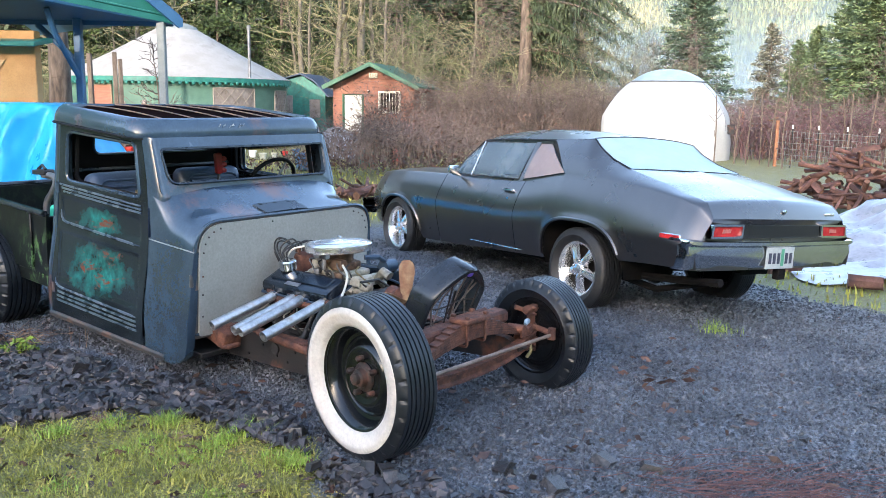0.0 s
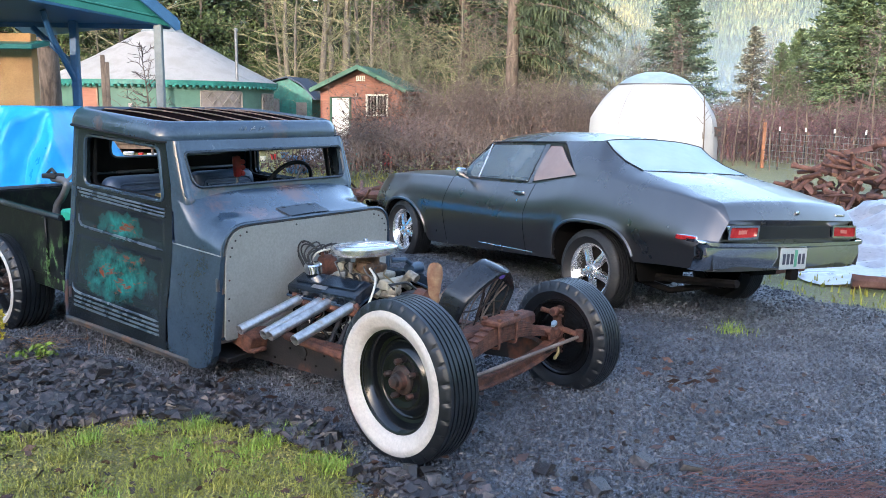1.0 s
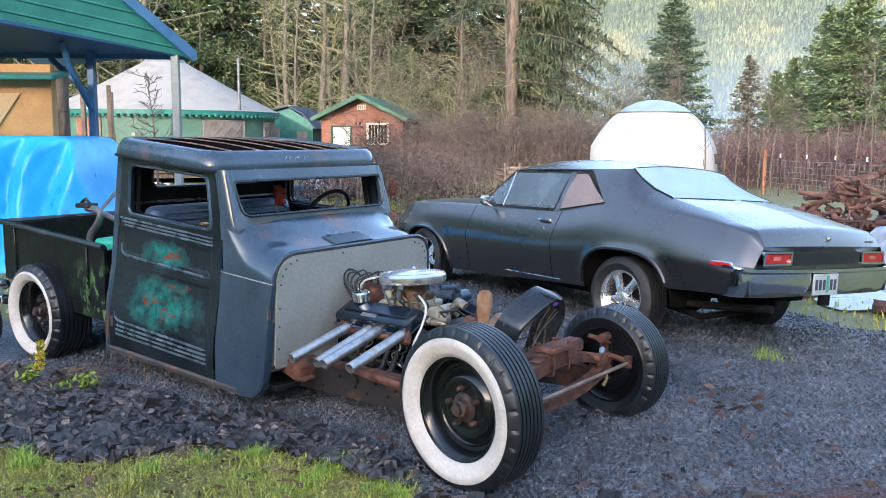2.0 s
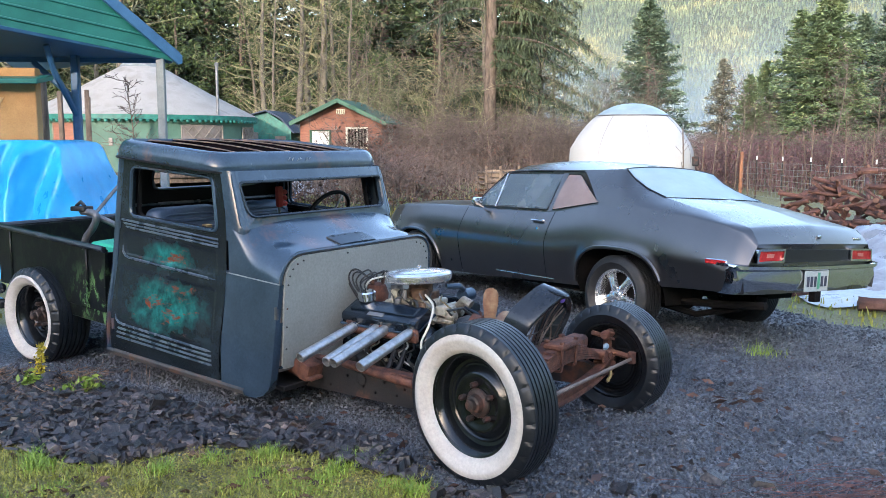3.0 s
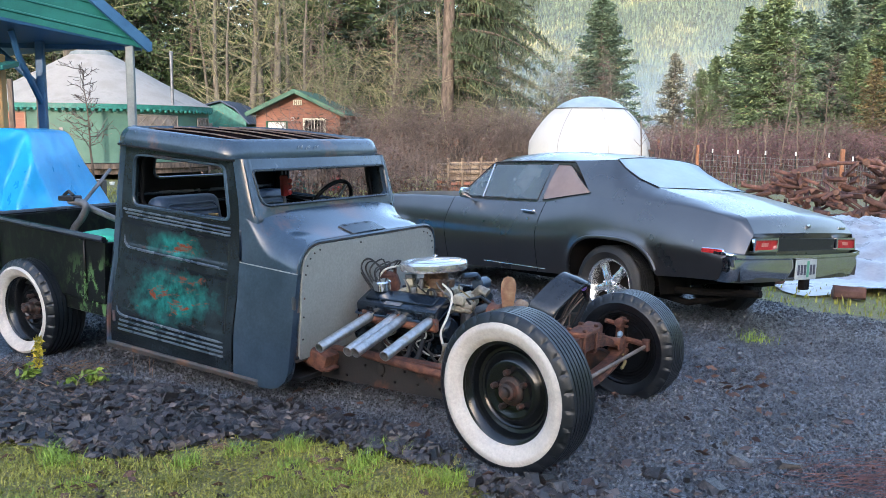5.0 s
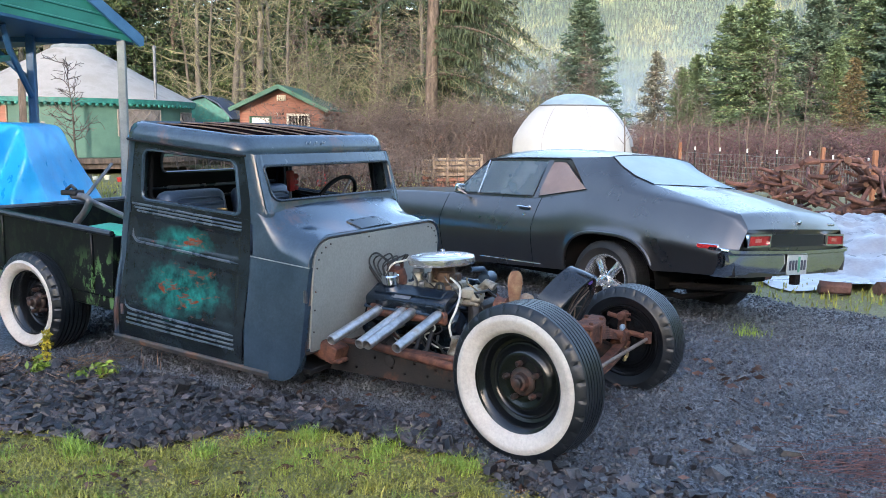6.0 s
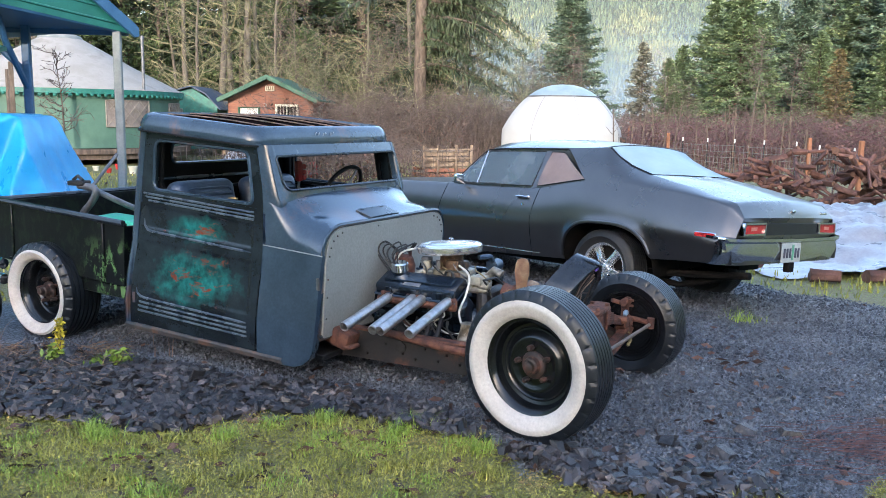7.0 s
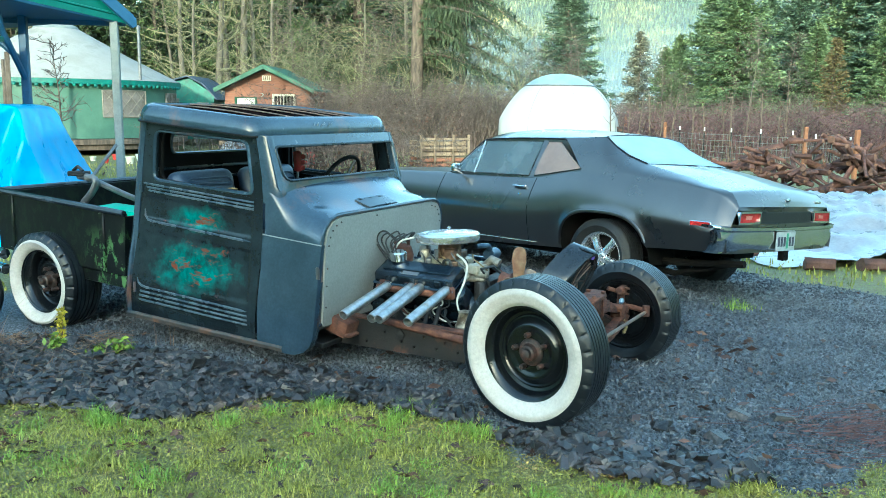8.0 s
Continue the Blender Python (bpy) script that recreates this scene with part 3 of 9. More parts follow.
def build_ground():
    xs, ys = axis(-5.5, 6.5, 0.07, 1500), axis(1.5, 10.5, 0.07, 1500)
    V, soil, green = [], [], []
    for y in ys:
        for x in xs:
            V.append((x, y, ground_z(x, y) if abs(x) < 60 and -20 < y < 90 else 0.0))
            green.append(grassy(x, y) if abs(x) < 60 and -20 < y < 90 else 1.0)
    nx = len(xs)
    F = [(j * nx + i, j * nx + i + 1, (j + 1) * nx + i + 1, (j + 1) * nx + i) for j in range(len(ys) - 1) for i in range(nx - 1)]
    m = mat("driveway_ground", (0.055, 0.062, 0.073), (0.093, 0.102, 0.116), (0.12, 0.122, 0.124), scale=3, rough=(0.45, 0.75), bump=1.0, bscale=55)
    nt = m.node_tree
    b = nt.nodes["Principled BSDF"]
    col = b.inputs["Base Color"].links[0].from_socket
    at = nt.nodes.new("ShaderNodeAttribute")
    at.attribute_name = "green"
    co = nt.nodes.new("ShaderNodeTexCoord").outputs["Object"]
    turf = mixc(nt, noise_tex(nt, co, 0.9, 3), ramp(nt, noise_tex(nt, co, 28, 8, 0.75), [(0.35, (0.085, 0.07, 0.025)), (0.5, (0.19, 0.185, 0.045)), (0.65, (0.31, 0.30, 0.075))]), ramp(nt, noise_tex(nt, co, 45, 6, 0.75), [(0.35, (0.06, 0.045, 0.022)), (0.6, (0.17, 0.15, 0.06))]))
    cell = nt.nodes.new("ShaderNodeTexVoronoi")
    cell.inputs["Scale"].default_value = 78
    nt.links.new(co, cell.inputs["Vector"])
    bw = nt.nodes.new("ShaderNodeRGBToBW")
    nt.links.new(cell.outputs["Color"], bw.inputs[0])
    col = mixc(nt, 1.0, col, ramp(nt, bw.outputs[0], [(0.15, (0.3, 0.3, 0.32)), (0.5, (0.85, 0.86, 0.88)), (0.8, (1.9, 1.9, 1.95))]), "MULTIPLY")
    old = b.inputs["Normal"].links[0].from_node
    bump = nt.nodes.new("ShaderNodeBump")
    bump.inputs["Strength"].default_value, bump.inputs["Distance"].default_value = 1.0, 0.012
    bump.invert = True
    nt.links.new(cell.outputs["Distance"], bump.inputs["Height"])
    nt.links.new(old.outputs[0], bump.inputs["Normal"])
    nt.links.new(bump.outputs[0], b.inputs["Normal"])
    nt.links.new(mixc(nt, at.outputs["Fac"], col, turf), b.inputs["Base Color"])
    ob = solid("ground", V, F, m, "wet grey gravel yard with mossy grass edges", "ground", "structure", smooth=True)
    a = ob.data.attributes.new("green", "FLOAT", "POINT")
    a.data.foreach_set("value", green)
    return ob


build_ground()


def chunks(places, sizes, flat, rng):
    """Angular stones as squashed, jittered boxes."""
    n = len(places)
    base = np.array([(x, y, z) for z in (-1, 1) for y in (-1, 1) for x in (-1, 1)], float) * 0.5
    quads = np.array([(0, 2, 3, 1), (4, 5, 7, 6), (0, 1, 5, 4), (2, 6, 7, 3), (0, 4, 6, 2), (1, 3, 7, 5)])
    V = base[None] * (1 + rng.uniform(-0.45, 0.25, (n, 8, 3)))
    V[:, 4:, :2] *= rng.uniform(0.45, 0.9, (n, 1, 2))
    V *= np.stack([sizes * rng.uniform(0.7, 1.3, n), sizes * rng.uniform(0.6, 1.1, n), sizes * rng.uniform(*flat, n)], 1)[:, None]
    a, t, u = rng.uniform(0, 6.28, n), rng.normal(0, 0.4, n), rng.normal(0, 0.4, n)
    ca, sa, ct, st, cu, su = np.cos(a), np.sin(a), np.cos(t), np.sin(t), np.cos(u), np.sin(u)
    x, y, z = V[..., 0], V[..., 1], V[..., 2]
    y, z = y * ct[:, None] - z * st[:, None], y * st[:, None] + z * ct[:, None]
    x, z = x * cu[:, None] - z * su[:, None], x * su[:, None] + z * cu[:, None]
    x, y = x * ca[:, None] - y * sa[:, None], x * sa[:, None] + y * ca[:, None]
    V = np.stack([x, y, z], -1) + places[:, None]
    return V.reshape(-1, 3), (quads[None] + 8 * np.arange(n)[:, None, None]).reshape(-1, 4)


def pebbles(places, sizes, rng):
    """Small crushed stones: a skewed wedge each, open below."""
    n = len(places)
    a0 = rng.uniform(0, 6.28, n)[:, None] + np.array([0, 2.1, 4.2])[None] + rng.uniform(-0.5, 0.5, (n, 3))
    r0 = sizes[:, None] * rng.uniform(0.45, 0.85, (n, 3))
    base = np.stack([r0 * np.cos(a0), r0 * np.sin(a0), -0.25 * sizes[:, None] * np.ones((n, 3))], -1)
    r1 = r0 * rng.uniform(0.35, 0.9, (n, 3))
    top = np.stack([r1 * np.cos(a0 + 0.5), r1 * np.sin(a0 + 0.5), sizes[:, None] * rng.uniform(0.2, 0.75, (n, 3))], -1)
    V = np.concatenate([base, top], 1) + places[:, None]
    tri = np.array([(3, 4, 5), (0, 1, 4), (0, 4, 3), (1, 2, 5), (1, 5, 4), (2, 0, 3), (2, 3, 5)])
    return V.reshape(-1, 3), (tri[None] + 6 * np.arange(n)[:, None, None]).reshape(-1, 3)


def scatter(n, x0, x1, y0, y1, keep, rng, lift=0.0):
    out = []
    while len(out) < n:
        x, y = rng.uniform(x0, x1), rng.uniform(y0, y1)
        if keep(x, y) > rng.uniform():
            out.append((x, y, ground_z(x, y) + lift))
    return np.array(out)


def shaly(x, y):
    """The strip of coarse dark shale along the pickup's near side."""
    n = 0.25 * noise.noise((x * 1.7, y * 1.7, 2.0))
    a = smooth01((y - interp(x, GRASS_EDGE) + 0.12 + n * 0.5) / 0.15)
    top = interp(x, [(-4, 5.3), (-2.4, 4.75), (-1.4, 4.2), (-0.9, 3.8), (-0.4, 3.2), (0.2, 2.95), (0.6, 2.7)])
    return a * smooth01((top - y + n) / 0.25) * smooth01((0.5 - x) / 0.4)

# ---- wheels ----
def tyre(bm, R, w, rim, m, seg=168, flat=None, notch=0.011):
    """A road tyre with four grooves and notched shoulders, about local Y; outside at -Y."""
    h = w / 2
    side = [(rim, h * 0.62), (rim + 0.02, h * 0.86), ((rim + R) / 2, h * 1.04), (R - 0.045, h * 0.99), (R - 0.03, h * 0.95), (R - 0.018, h * 0.90), (R - 0.009, h * 0.845), (R - 0.003, h * 0.79)]
    tread = []
    for k in range(-3, 4):
        y = k * h * 0.225
        tread += [(R, y - h * 0.075), (R, y + h * 0.075)]
        if k < 3:
            tread += [(R - 0.009, y + h * 0.08), (R - 0.009, y + h * 0.145)]
    prof = [(r, -y) for r, y in side] + tread + [(r, y) for r, y in reversed(side)]
    sh = {4: 0.6, 5: 1, 6: 1, 7: 0.9, len(prof) - 5: 0.6, len(prof) - 6: 1, len(prof) - 7: 1, len(prof) - 8: 0.9}
    rings = []
    for i, (r, a) in enumerate(prof):
        ring = []
        for k in range(seg):
            t = 2 * math.pi * k / seg
            rr = r - (notch * sh[i] if i in sh and k % 6 == 0 else 0)
            v = Vector((rr * math.cos(t), a, rr * math.sin(t)))
            if flat and v.z < -flat:
                v.y += (-flat - v.z) * (1.6 if v.y > 0 else -1.6)
                v.x *= 1.06
                v.z = -flat - 0.12 * (-flat - v.z)
            ring.append(bm.verts.new(m @ v))
        rings.append(ring)
    for a, b in zip(rings, rings[1:]):
        for k in range(seg):
            bm.faces.new((a[k], a[(k + 1) % seg], b[(k + 1) % seg], b[k]))


def steel_wheel(parent, m, R, w, rim, name="wheel", white=True, flat=None, back=False, rubber=None):
    """A pressed black steel wheel in an old bias-ply tyre; outside at -Y."""
    h = w / 2
    bm = B()
    lathe(bm, [(rim - 0.005, -h * 0.70), (rim + 0.004, -h * 0.74), (rim + 0.008, -h * 0.66), (rim - 0.008, -h * 0.55), (rim - 0.022, -h * 0.4), (rim - 0.03, -h * 0.05), (rim - 0.05, h * 0.02),
               (rim * 0.84, h * 0.04), (rim * 0.80, h * 0.0), (rim * 0.775, -h * 0.07), (rim * 0.75, -h * 0.08), (rim * 0.72, -h * 0.03), (rim * 0.68, -h * 0.10), (rim * 0.62, -h * 0.25), (rim * 0.57, -h * 0.30), (rim * 0.52, -h * 0.29), (rim * 0.46, -h * 0.20), (rim * 0.40, -h * 0.19), (0.0, -h * 0.2)], 64, m)
    lathe(bm, [(rim - 0.03, h * 0.05), (rim - 0.02, h * 0.5), (rim + 0.006, h * 0.66), (rim + 0.006, h * 0.74), (rim - 0.006, h * 0.74), (rim - 0.02, h * 0.55), (rim - 0.035, h * 0.1)], 64, m)
    wh = part(name, bm, M_RIM, parent, "black steel wheel with whitewall tyre" if white else "black steel wheel with blackwall tyre")
    bm = B()
    tyre(bm, R, w, rim, m, flat=flat)
    part("tyre", bm, rubber or M_RUBBER, wh, sharp=0.4)
    if white:
        bm = B()
        def sy(r):
            return -interp(r, [(rim, h * 0.62), (rim + 0.02, h * 0.86), ((rim + R) / 2, h * 1.04), (R - 0.045, h * 0.97)]) - 0.004
        r0, r1 = rim + 0.006, R - 0.045
        prof = [(r0, sy(r0) + 0.006)] + [(r0 + (r1 - r0) * k / 10, sy(r0 + (r1 - r0) * k / 10)) for k in range(11)] + [(r1 + 0.002, sy(r1) + 0.006)]
        lathe(bm, prof, 72, m)
        part("whitewall", bm, M_WHITEWALL, wh, "cream whitewall band")
    bm = B()
    lathe(bm, [(rim * 0.30, -h * 0.22), (rim * 0.28, -h * 0.30), (rim * 0.20, -h * 0.36), (rim * 0.17, -h * 0.58), (rim * 0.12, -h * 0.62), (rim * 0.11, -h * 0.78), (rim * 0.07, -h * 0.82), (0, -h * 0.82)], 24, m)
    part("hub", bm, M_HUBRUST, wh, "rusty hub")
    for k in range(5):
        t = 2 * math.pi * k / 5 + 0.5
        bm = B()
        lathe(bm, [(0.014, -h * 0.2), (0.014, -h * 0.46), (0.009, -h * 0.52), (0, -h * 0.52)], 6, m @ Matrix.Translation((rim * 0.37 * math.cos(t), 0, rim * 0.37 * math.sin(t))))
        part("wheel_nut", bm, M_HUBRUST, wh)
    if back:
        bm = B()
        lathe(bm, [(0, h * 0.75), (0.05, h * 0.75), (0.06, h * 0.5), (rim * 0.72, h * 0.45), (rim * 0.75, h * 0.2), (rim * 0.75, 0)], 40, m)
        part("brake_drum", bm, M_RIM, wh, "black brake backing plate")
        bm = B()
        for r_, y_, q_ in ((0.93, 0.60, 0.004), (0.86, 0.46, 0.005), (0.78, 0.36, 0.006), (0.66, 0.5, 0.003)):
            tube(bm, [m @ Vector((rim * r_ * math.cos(t), h * y_, rim * r_ * math.sin(t))) for t in np.linspace(0, 2 * math.pi, 49)], q_, 6, False)
        part("rim_bead", bm, M_RIM, wh, "rolled beads inside the black rim")
    return wh


def mag_wheel(parent, m, R, w, rim):
    """A five-spoke alloy wheel; outside at +Y."""
    h = w / 2
    bm = B()
    lathe(bm, [(rim, -h * 0.7), (rim - 0.02, -h * 0.5), (rim - 0.025, h * 0.3), (rim - 0.012, h * 0.62), (rim + 0.006, h * 0.72), (rim + 0.008, h * 0.64), (rim + 0.004, h * 0.55)], 56, m)
    wh = part("wheel", bm, M_ALU, parent, "polished five-spoke alloy wheel")
    bm = B()
    tyre(bm, R, w, rim, m, 84, notch=0.008)
    part("tyre", bm, M_MUDRUBBER, wh)
    bm = B()
    lathe(bm, [(rim - 0.02, -h * 0.1), (0, -h * 0.1)], 32, m)
    part("brake_disc", bm, M_UNDER, wh, "dark brake behind the spokes")
    for k in range(5):
        t = 2 * math.pi * k / 5 + 0.3
        rot = m @ Matrix.Rotation(t, 4, "Y")
        bm = B()
        rows = []
        for j, (r, hw, y) in enumerate([(0.03, 0.036, 0.46), (0.07, 0.036, 0.52), (0.11, 0.034, 0.46), (0.15, 0.037, 0.36), (rim - 0.012, 0.046, 0.36)]):
            rows.append([rot @ Vector((r, h * y - 0.03, -hw)), rot @ Vector((r, h * y, -hw * 0.75)), rot @ Vector((r, h * y + 0.008, 0)), rot @ Vector((r, h * y, hw * 0.75)), rot @ Vector((r, h * y - 0.03, hw))])
        sheet(bm, rows)
        part("spoke", bm, M_ALU, wh)
        bm = B()
        lathe(bm, [(0.011, h * 0.3), (0.011, h * 0.56), (0.006, h * 0.6), (0, h * 0.6)], 8, m @ Matrix.Rotation(t + 0.63, 4, "Y") @ Matrix.Translation((0.062, 0, 0)))
        part("wheel_nut", bm, M_CHROME, wh)
    bm = B()
    lathe(bm, [(0.075, h * 0.2), (0.07, h * 0.42), (0.04, h * 0.5), (0.036, h * 0.66), (0.02, h * 0.7), (0, h * 0.7)], 28, m)
    part("hub_cap", bm, M_ALU, wh)
    return wh

# ---- coupe ----
COUPE = pose(1.7136, 6.6272, -0.088, 3.823, 0.769, 122.12)
HALF = [(-1.13, 0.845), (-1.05, 0.868), (-0.9, 0.885), (-0.5, 0.902), (0, 0.91), (0.6, 0.898), (1.2, 0.893), (2.0, 0.893), (2.8, 0.895), (3.2, 0.872), (3.4, 0.84), (3.53, 0.79)]
BELT = [(-1.13, 0.775), (-1.05, 0.862), (-0.9, 0.915), (-0.65, 0.945), (-0.4, 0.962), (-0.05, 0.983), (0.3, 0.996), (0.45, 0.978), (0.6, 0.948), (0.8, 0.915), (0.95, 0.904), (1.9, 0.894), (2.6, 0.882), (3.2, 0.855), (3.42, 0.832), (3.53, 0.79)]
SILL = [(-1.13, 0.47), (-0.7, 0.452), (-0.45, 0.435), (0.39, 0.33), (1.3, 0.285), (2.32, 0.235), (3.2, 0.265), (3.53, 0.34)]
ARCHES = ((-0.015, 0.29, 0.445, 0.382, 2.9), (2.79, 0.27, 0.405, 0.352, 2.4))
SAIL = [(0.66, 0.600, 1.279), (0.44, 0.594, 1.288), (0.232, 0.561, 1.298), (0.13, 0.572, 1.222), (-0.03, 0.592, 1.145), (-0.23, 0.615, 1.086), (-0.42, 0.632, 1.048), (-0.62, 0.648, 1.008), (-0.82, 0.667, 0.96), (-0.985, 0.685, 0.924), (-1.048, 0.69, 0.906), (-1.09, 0.70, 0.858), (-1.128, 0.71, 0.806)]
ALONG = [0.31, 0.2, 0.09, 0.0, -0.11, -0.26, -0.43, -0.63, -0.83, -0.99, -1.05, -1.095, -1.126]


PLATE_Y = 0.02


def arch_pts(cx, cz, a, b, n, k, ends=0.0):
    """Points round a squarish wheel opening, front to back."""
    out = []
    for i in range(k + 1):
        t = math.pi * (ends + (1 - 2 * ends) * i / k)
        c, q = math.cos(t), max(0.0, math.sin(t))
        out.append((cx + a * math.copysign(abs(c) ** (2 / n), c), cz + b * q ** (2 / n)))
    return out


def coupe_bottom(x):
    z = interp(x, SILL)
    for cx, cz, a, b, n in ARCHES:
        if abs(x - cx) < a:
            z = max(z, cz + b * (1 - (abs(x - cx) / a) ** n) ** (1 / n))
    return z


def coupe_side(x, z):
    """Half-width of the body at a height."""
    t = (z - 0.2) / (interp(x, BELT) - 0.2)
    y = interp(x, HALF) - 0.12 * max(0.0, (t - 0.6) / 0.4) ** 1.5 - 0.11 * (max(0, 0.62 - t) / 0.62) ** 1.35
    for cx, cz, a, b, n in ARCHES:
        d = ((abs(x - cx) / a) ** n + (abs(z - cz) / b) ** n) ** (1 / n)
        if 1 <= d + 1e-3 < 1.14 and z > interp(x, SILL):
            y += 0.02 * (1 - (d - 1) / 0.14)
    return y


def build_coupe():
    car = thing("coupe", COUPE, "satin charcoal two-door fastback muscle coupe on alloy wheels", "car")
    xs = sorted({round(v, 4) for v in [0.31] + list(np.linspace(-1.13, 3.53, 110)) + [x for q in ARCHES for x, _ in arch_pts(*q, 30)]})
    for s in (1, -1):
        cuts = [("rear_quarter", -1.13, 0.815), ("door_panel", 0.815, 2.05), ("front_wing", 2.05, 3.53)]
        for name, a, b in cuts:
            bm = B()
            st = [x for x in xs if a + 0.004 < x < b - 0.004] 
            st = [a + 0.004] + [x for x in st if x > a + 0.008 and x < b - 0.008] + [b - 0.004]
            rows = []
            for x in st:
                z0, z1 = coupe_bottom(x), interp(x, BELT)
                row = [(x, s * (coupe_side(x, z0) - 0.05), z0 + 0.004)]
                row += [(x, s * coupe_side(x, z0 + (z1 - z0) * k / 14), z0 + (z1 - z0) * k / 14) for k in range(15)]
                row.append((x, s * (coupe_side(x, z1) - 0.012), z1 + 0.008))
                row.append((x, s * (coupe_side(x, z1) - 0.04), z1 + 0.012))
                rows.append(row)
            if name == "rear_quarter":
                rows = [r[:-2] for r in rows]
                sheet(bm, [r for r in rows if r[0][0] >= 0.3099])
                up = []
                for r in rows:
                    x = r[0][0]
                    if x > 0.3101:
                        continue
                    px_, py_, pz_ = (float(np.interp(-x, [-q for q in ALONG], [q[i] for q in SAIL])) for i in range(3))
                    a, e = Vector(r[-1]), Vector((px_, s * py_, pz_))
                    g = 0.55 * (e.z - a.z)
                    c = a + Vector(((e.x - a.x) * 0.4, -s * 0.36 * g, g))
                    up.append(r + [tuple(a * (1 - t) ** 2 + c * 2 * t * (1 - t) + e * t * t) for t in np.linspace(0, 1, 13)[1:]])
                sheet(bm, up)
            else:
                sheet(bm, rows)
            p = part(name, bm, M_NOVA, car, sharp=0.9)
            if name == "door_panel":
                bm = B()
                tube(bm, [(0.895, s * (coupe_side(0.9, 0.825) + 0.022), 0.828), (0.985, s * (coupe_side(0.985, 0.825) + 0.026), 0.83), (1.045, s * (coupe_side(1.045, 0.825) + 0.018), 0.828)], [0.009, 0.012, 0.009], 8)
                box(bm, (0.905, s * (coupe_side(0.905, 0.825) + 0.006), 0.828), (0.035, 0.02, 0.03), 0.006)
                part("door_handle", bm, M_CHROME, p, "chrome door handle")
                bm = B()
                lathe(bm, [(0.013, 0), (0.013, 0.006), (0, 0.008)], 14, Matrix.Translation((0.94, s * coupe_side(0.94, 0.76), 0.762)) @ Matrix.Rotation(0 if s > 0 else math.pi, 4, "Z"))
                part("lock", bm, M_CHROME, p)
        # wheel housings
        for q in ARCHES:
            bm = B()
            rows = []
            for x, z in arch_pts(*q, 32):
                y = coupe_side(x, max(z, 0.3)) - 0.014
                rows.append([(x, s * y, z), (x, s * (y - 0.34), z)])
            sheet(bm, rows)
            inner = [(x, s * 0.55, z) for x, z in arch_pts(*q, 32)]
            bm.faces.new([bm.verts.new(p) for p in inner])
            part("wheel_housing", bm, M_UNDER, car)
            bm = B()
            pts = [(x, s * (coupe_side(x, z) + 0.004), z) for x, z in arch_pts(q[0], q[1], q[2] + 0.008, q[3] + 0.008, q[4], 36, 0.03) if z > interp(x, SILL) + 0.01]
            tube(bm, pts, 0.015, 7)
            part("arch_lip", bm, M_NOVA, car, "rolled wheel-arch lip")
    # roof, screens, sail panels, decks
    def roof_z(x):
        return interp(x, [(0.2, 1.330), (0.35, 1.350), (0.55, 1.366), (0.8, 1.378), (1.05, 1.383), (1.25, 1.381), (1.45, 1.366), (1.6, 1.343), (1.7, 1.318)])

    def roof_edge(x):
        return interp(x, [(0.232, 0.561), (0.34, 0.582), (0.45, 0.595), (0.8, 0.602), (1.4, 0.602), (1.66, 0.592)]), interp(x, [(0.232, 1.298), (0.44, 1.288), (0.8, 1.277), (1.2, 1.272), (1.5, 1.260), (1.66, 1.238)])
    bm = B()
    rows = []
    for k in range(37):
        x = 1.66 - 1.428 * k / 36
        hw, e = roof_edge(x)
        bow = 0.05 * (1 - smooth01((1.66 - x) / 0.5)) - 0.035 * (1 - smooth01((x - 0.232) / 0.35))
        rows.append([(x + bow * (1 - (j / 12 - 1) ** 2), hw * (j / 12 - 1), e + (roof_z(x) - e) * (1 - abs(j / 12 - 1) ** 2.3)) for j in range(25)])
    sheet(bm, rows)
    part("roof", bm, M_NOVA, car, sharp=1.2)
    rear = rows[-1]
    bm = B()
    rows = []
    for k in range(17):
        t = k / 16
        ex, hw, ez = (float(np.interp(t, [0.0, 0.2, 0.58, 1.0], [p[i] for p in SAIL[2:6]])) for i in range(3))
        cx, cz = 0.197 - 0.552 * t, 1.330 - 0.236 * t ** 1.05
        rows.append([(ex + (cx - ex) * (1 - (j / 12 - 1) ** 2), hw * (j / 12 - 1), ez + 0.003 + (cz - ez) * (1 - abs(j / 12 - 1) ** 2.4)) for j in range(25)])
    sheet(bm, rows)
    rw = part("rear_window", bm, M_MILKY, car, sharp=1.2)
    bm = B()
    rim = [r[0] for r in reversed(rows)] + rows[0][1:-1] + [r[-1] for r in rows]
    tube(bm, [Vector(p) + Vector((0, 0, 0.002)) for p in rim], 0.0045, 6)
    part("window_trim", bm, M_NOVABLK, rw)
    bm = B()
    rows = []
    q = [0.0, 0.2, 0.41, 0.62, 0.79, 0.86, 0.93, 1.0]
    for k in range(29):
        t = k / 28
        ex, hw, ez = (float(np.interp(t, q, [p[i] for p in SAIL[5:]])) for i in range(3))
        cx, cz = float(np.interp(t, q, [-0.357, -0.54, -0.72, -0.89, -1.03, -1.085, -1.125, -1.156])), float(np.interp(t, q, [1.09, 1.064, 1.028, 0.986, 0.95, 0.93, 0.875, 0.812]))
        rows.append([(ex + (cx - ex) * (1 - (j / 12 - 1) ** 2), hw * (j / 12 - 1), ez + (cz - ez) * (1 - abs(j / 12 - 1) ** 2.4) + 0.007 * max(0, 1 - abs(j / 12 - 1) * 8) * (1 - t ** 6)) for j in range(25)])
    sheet(bm, rows)
    part("boot_lid", bm, M_NOVA, car, "boot lid with a raised centre crease", sharp=1.2)
    lip = rows[-1]
    # tail panel below the boot lip
    bm = B()
    rows = []
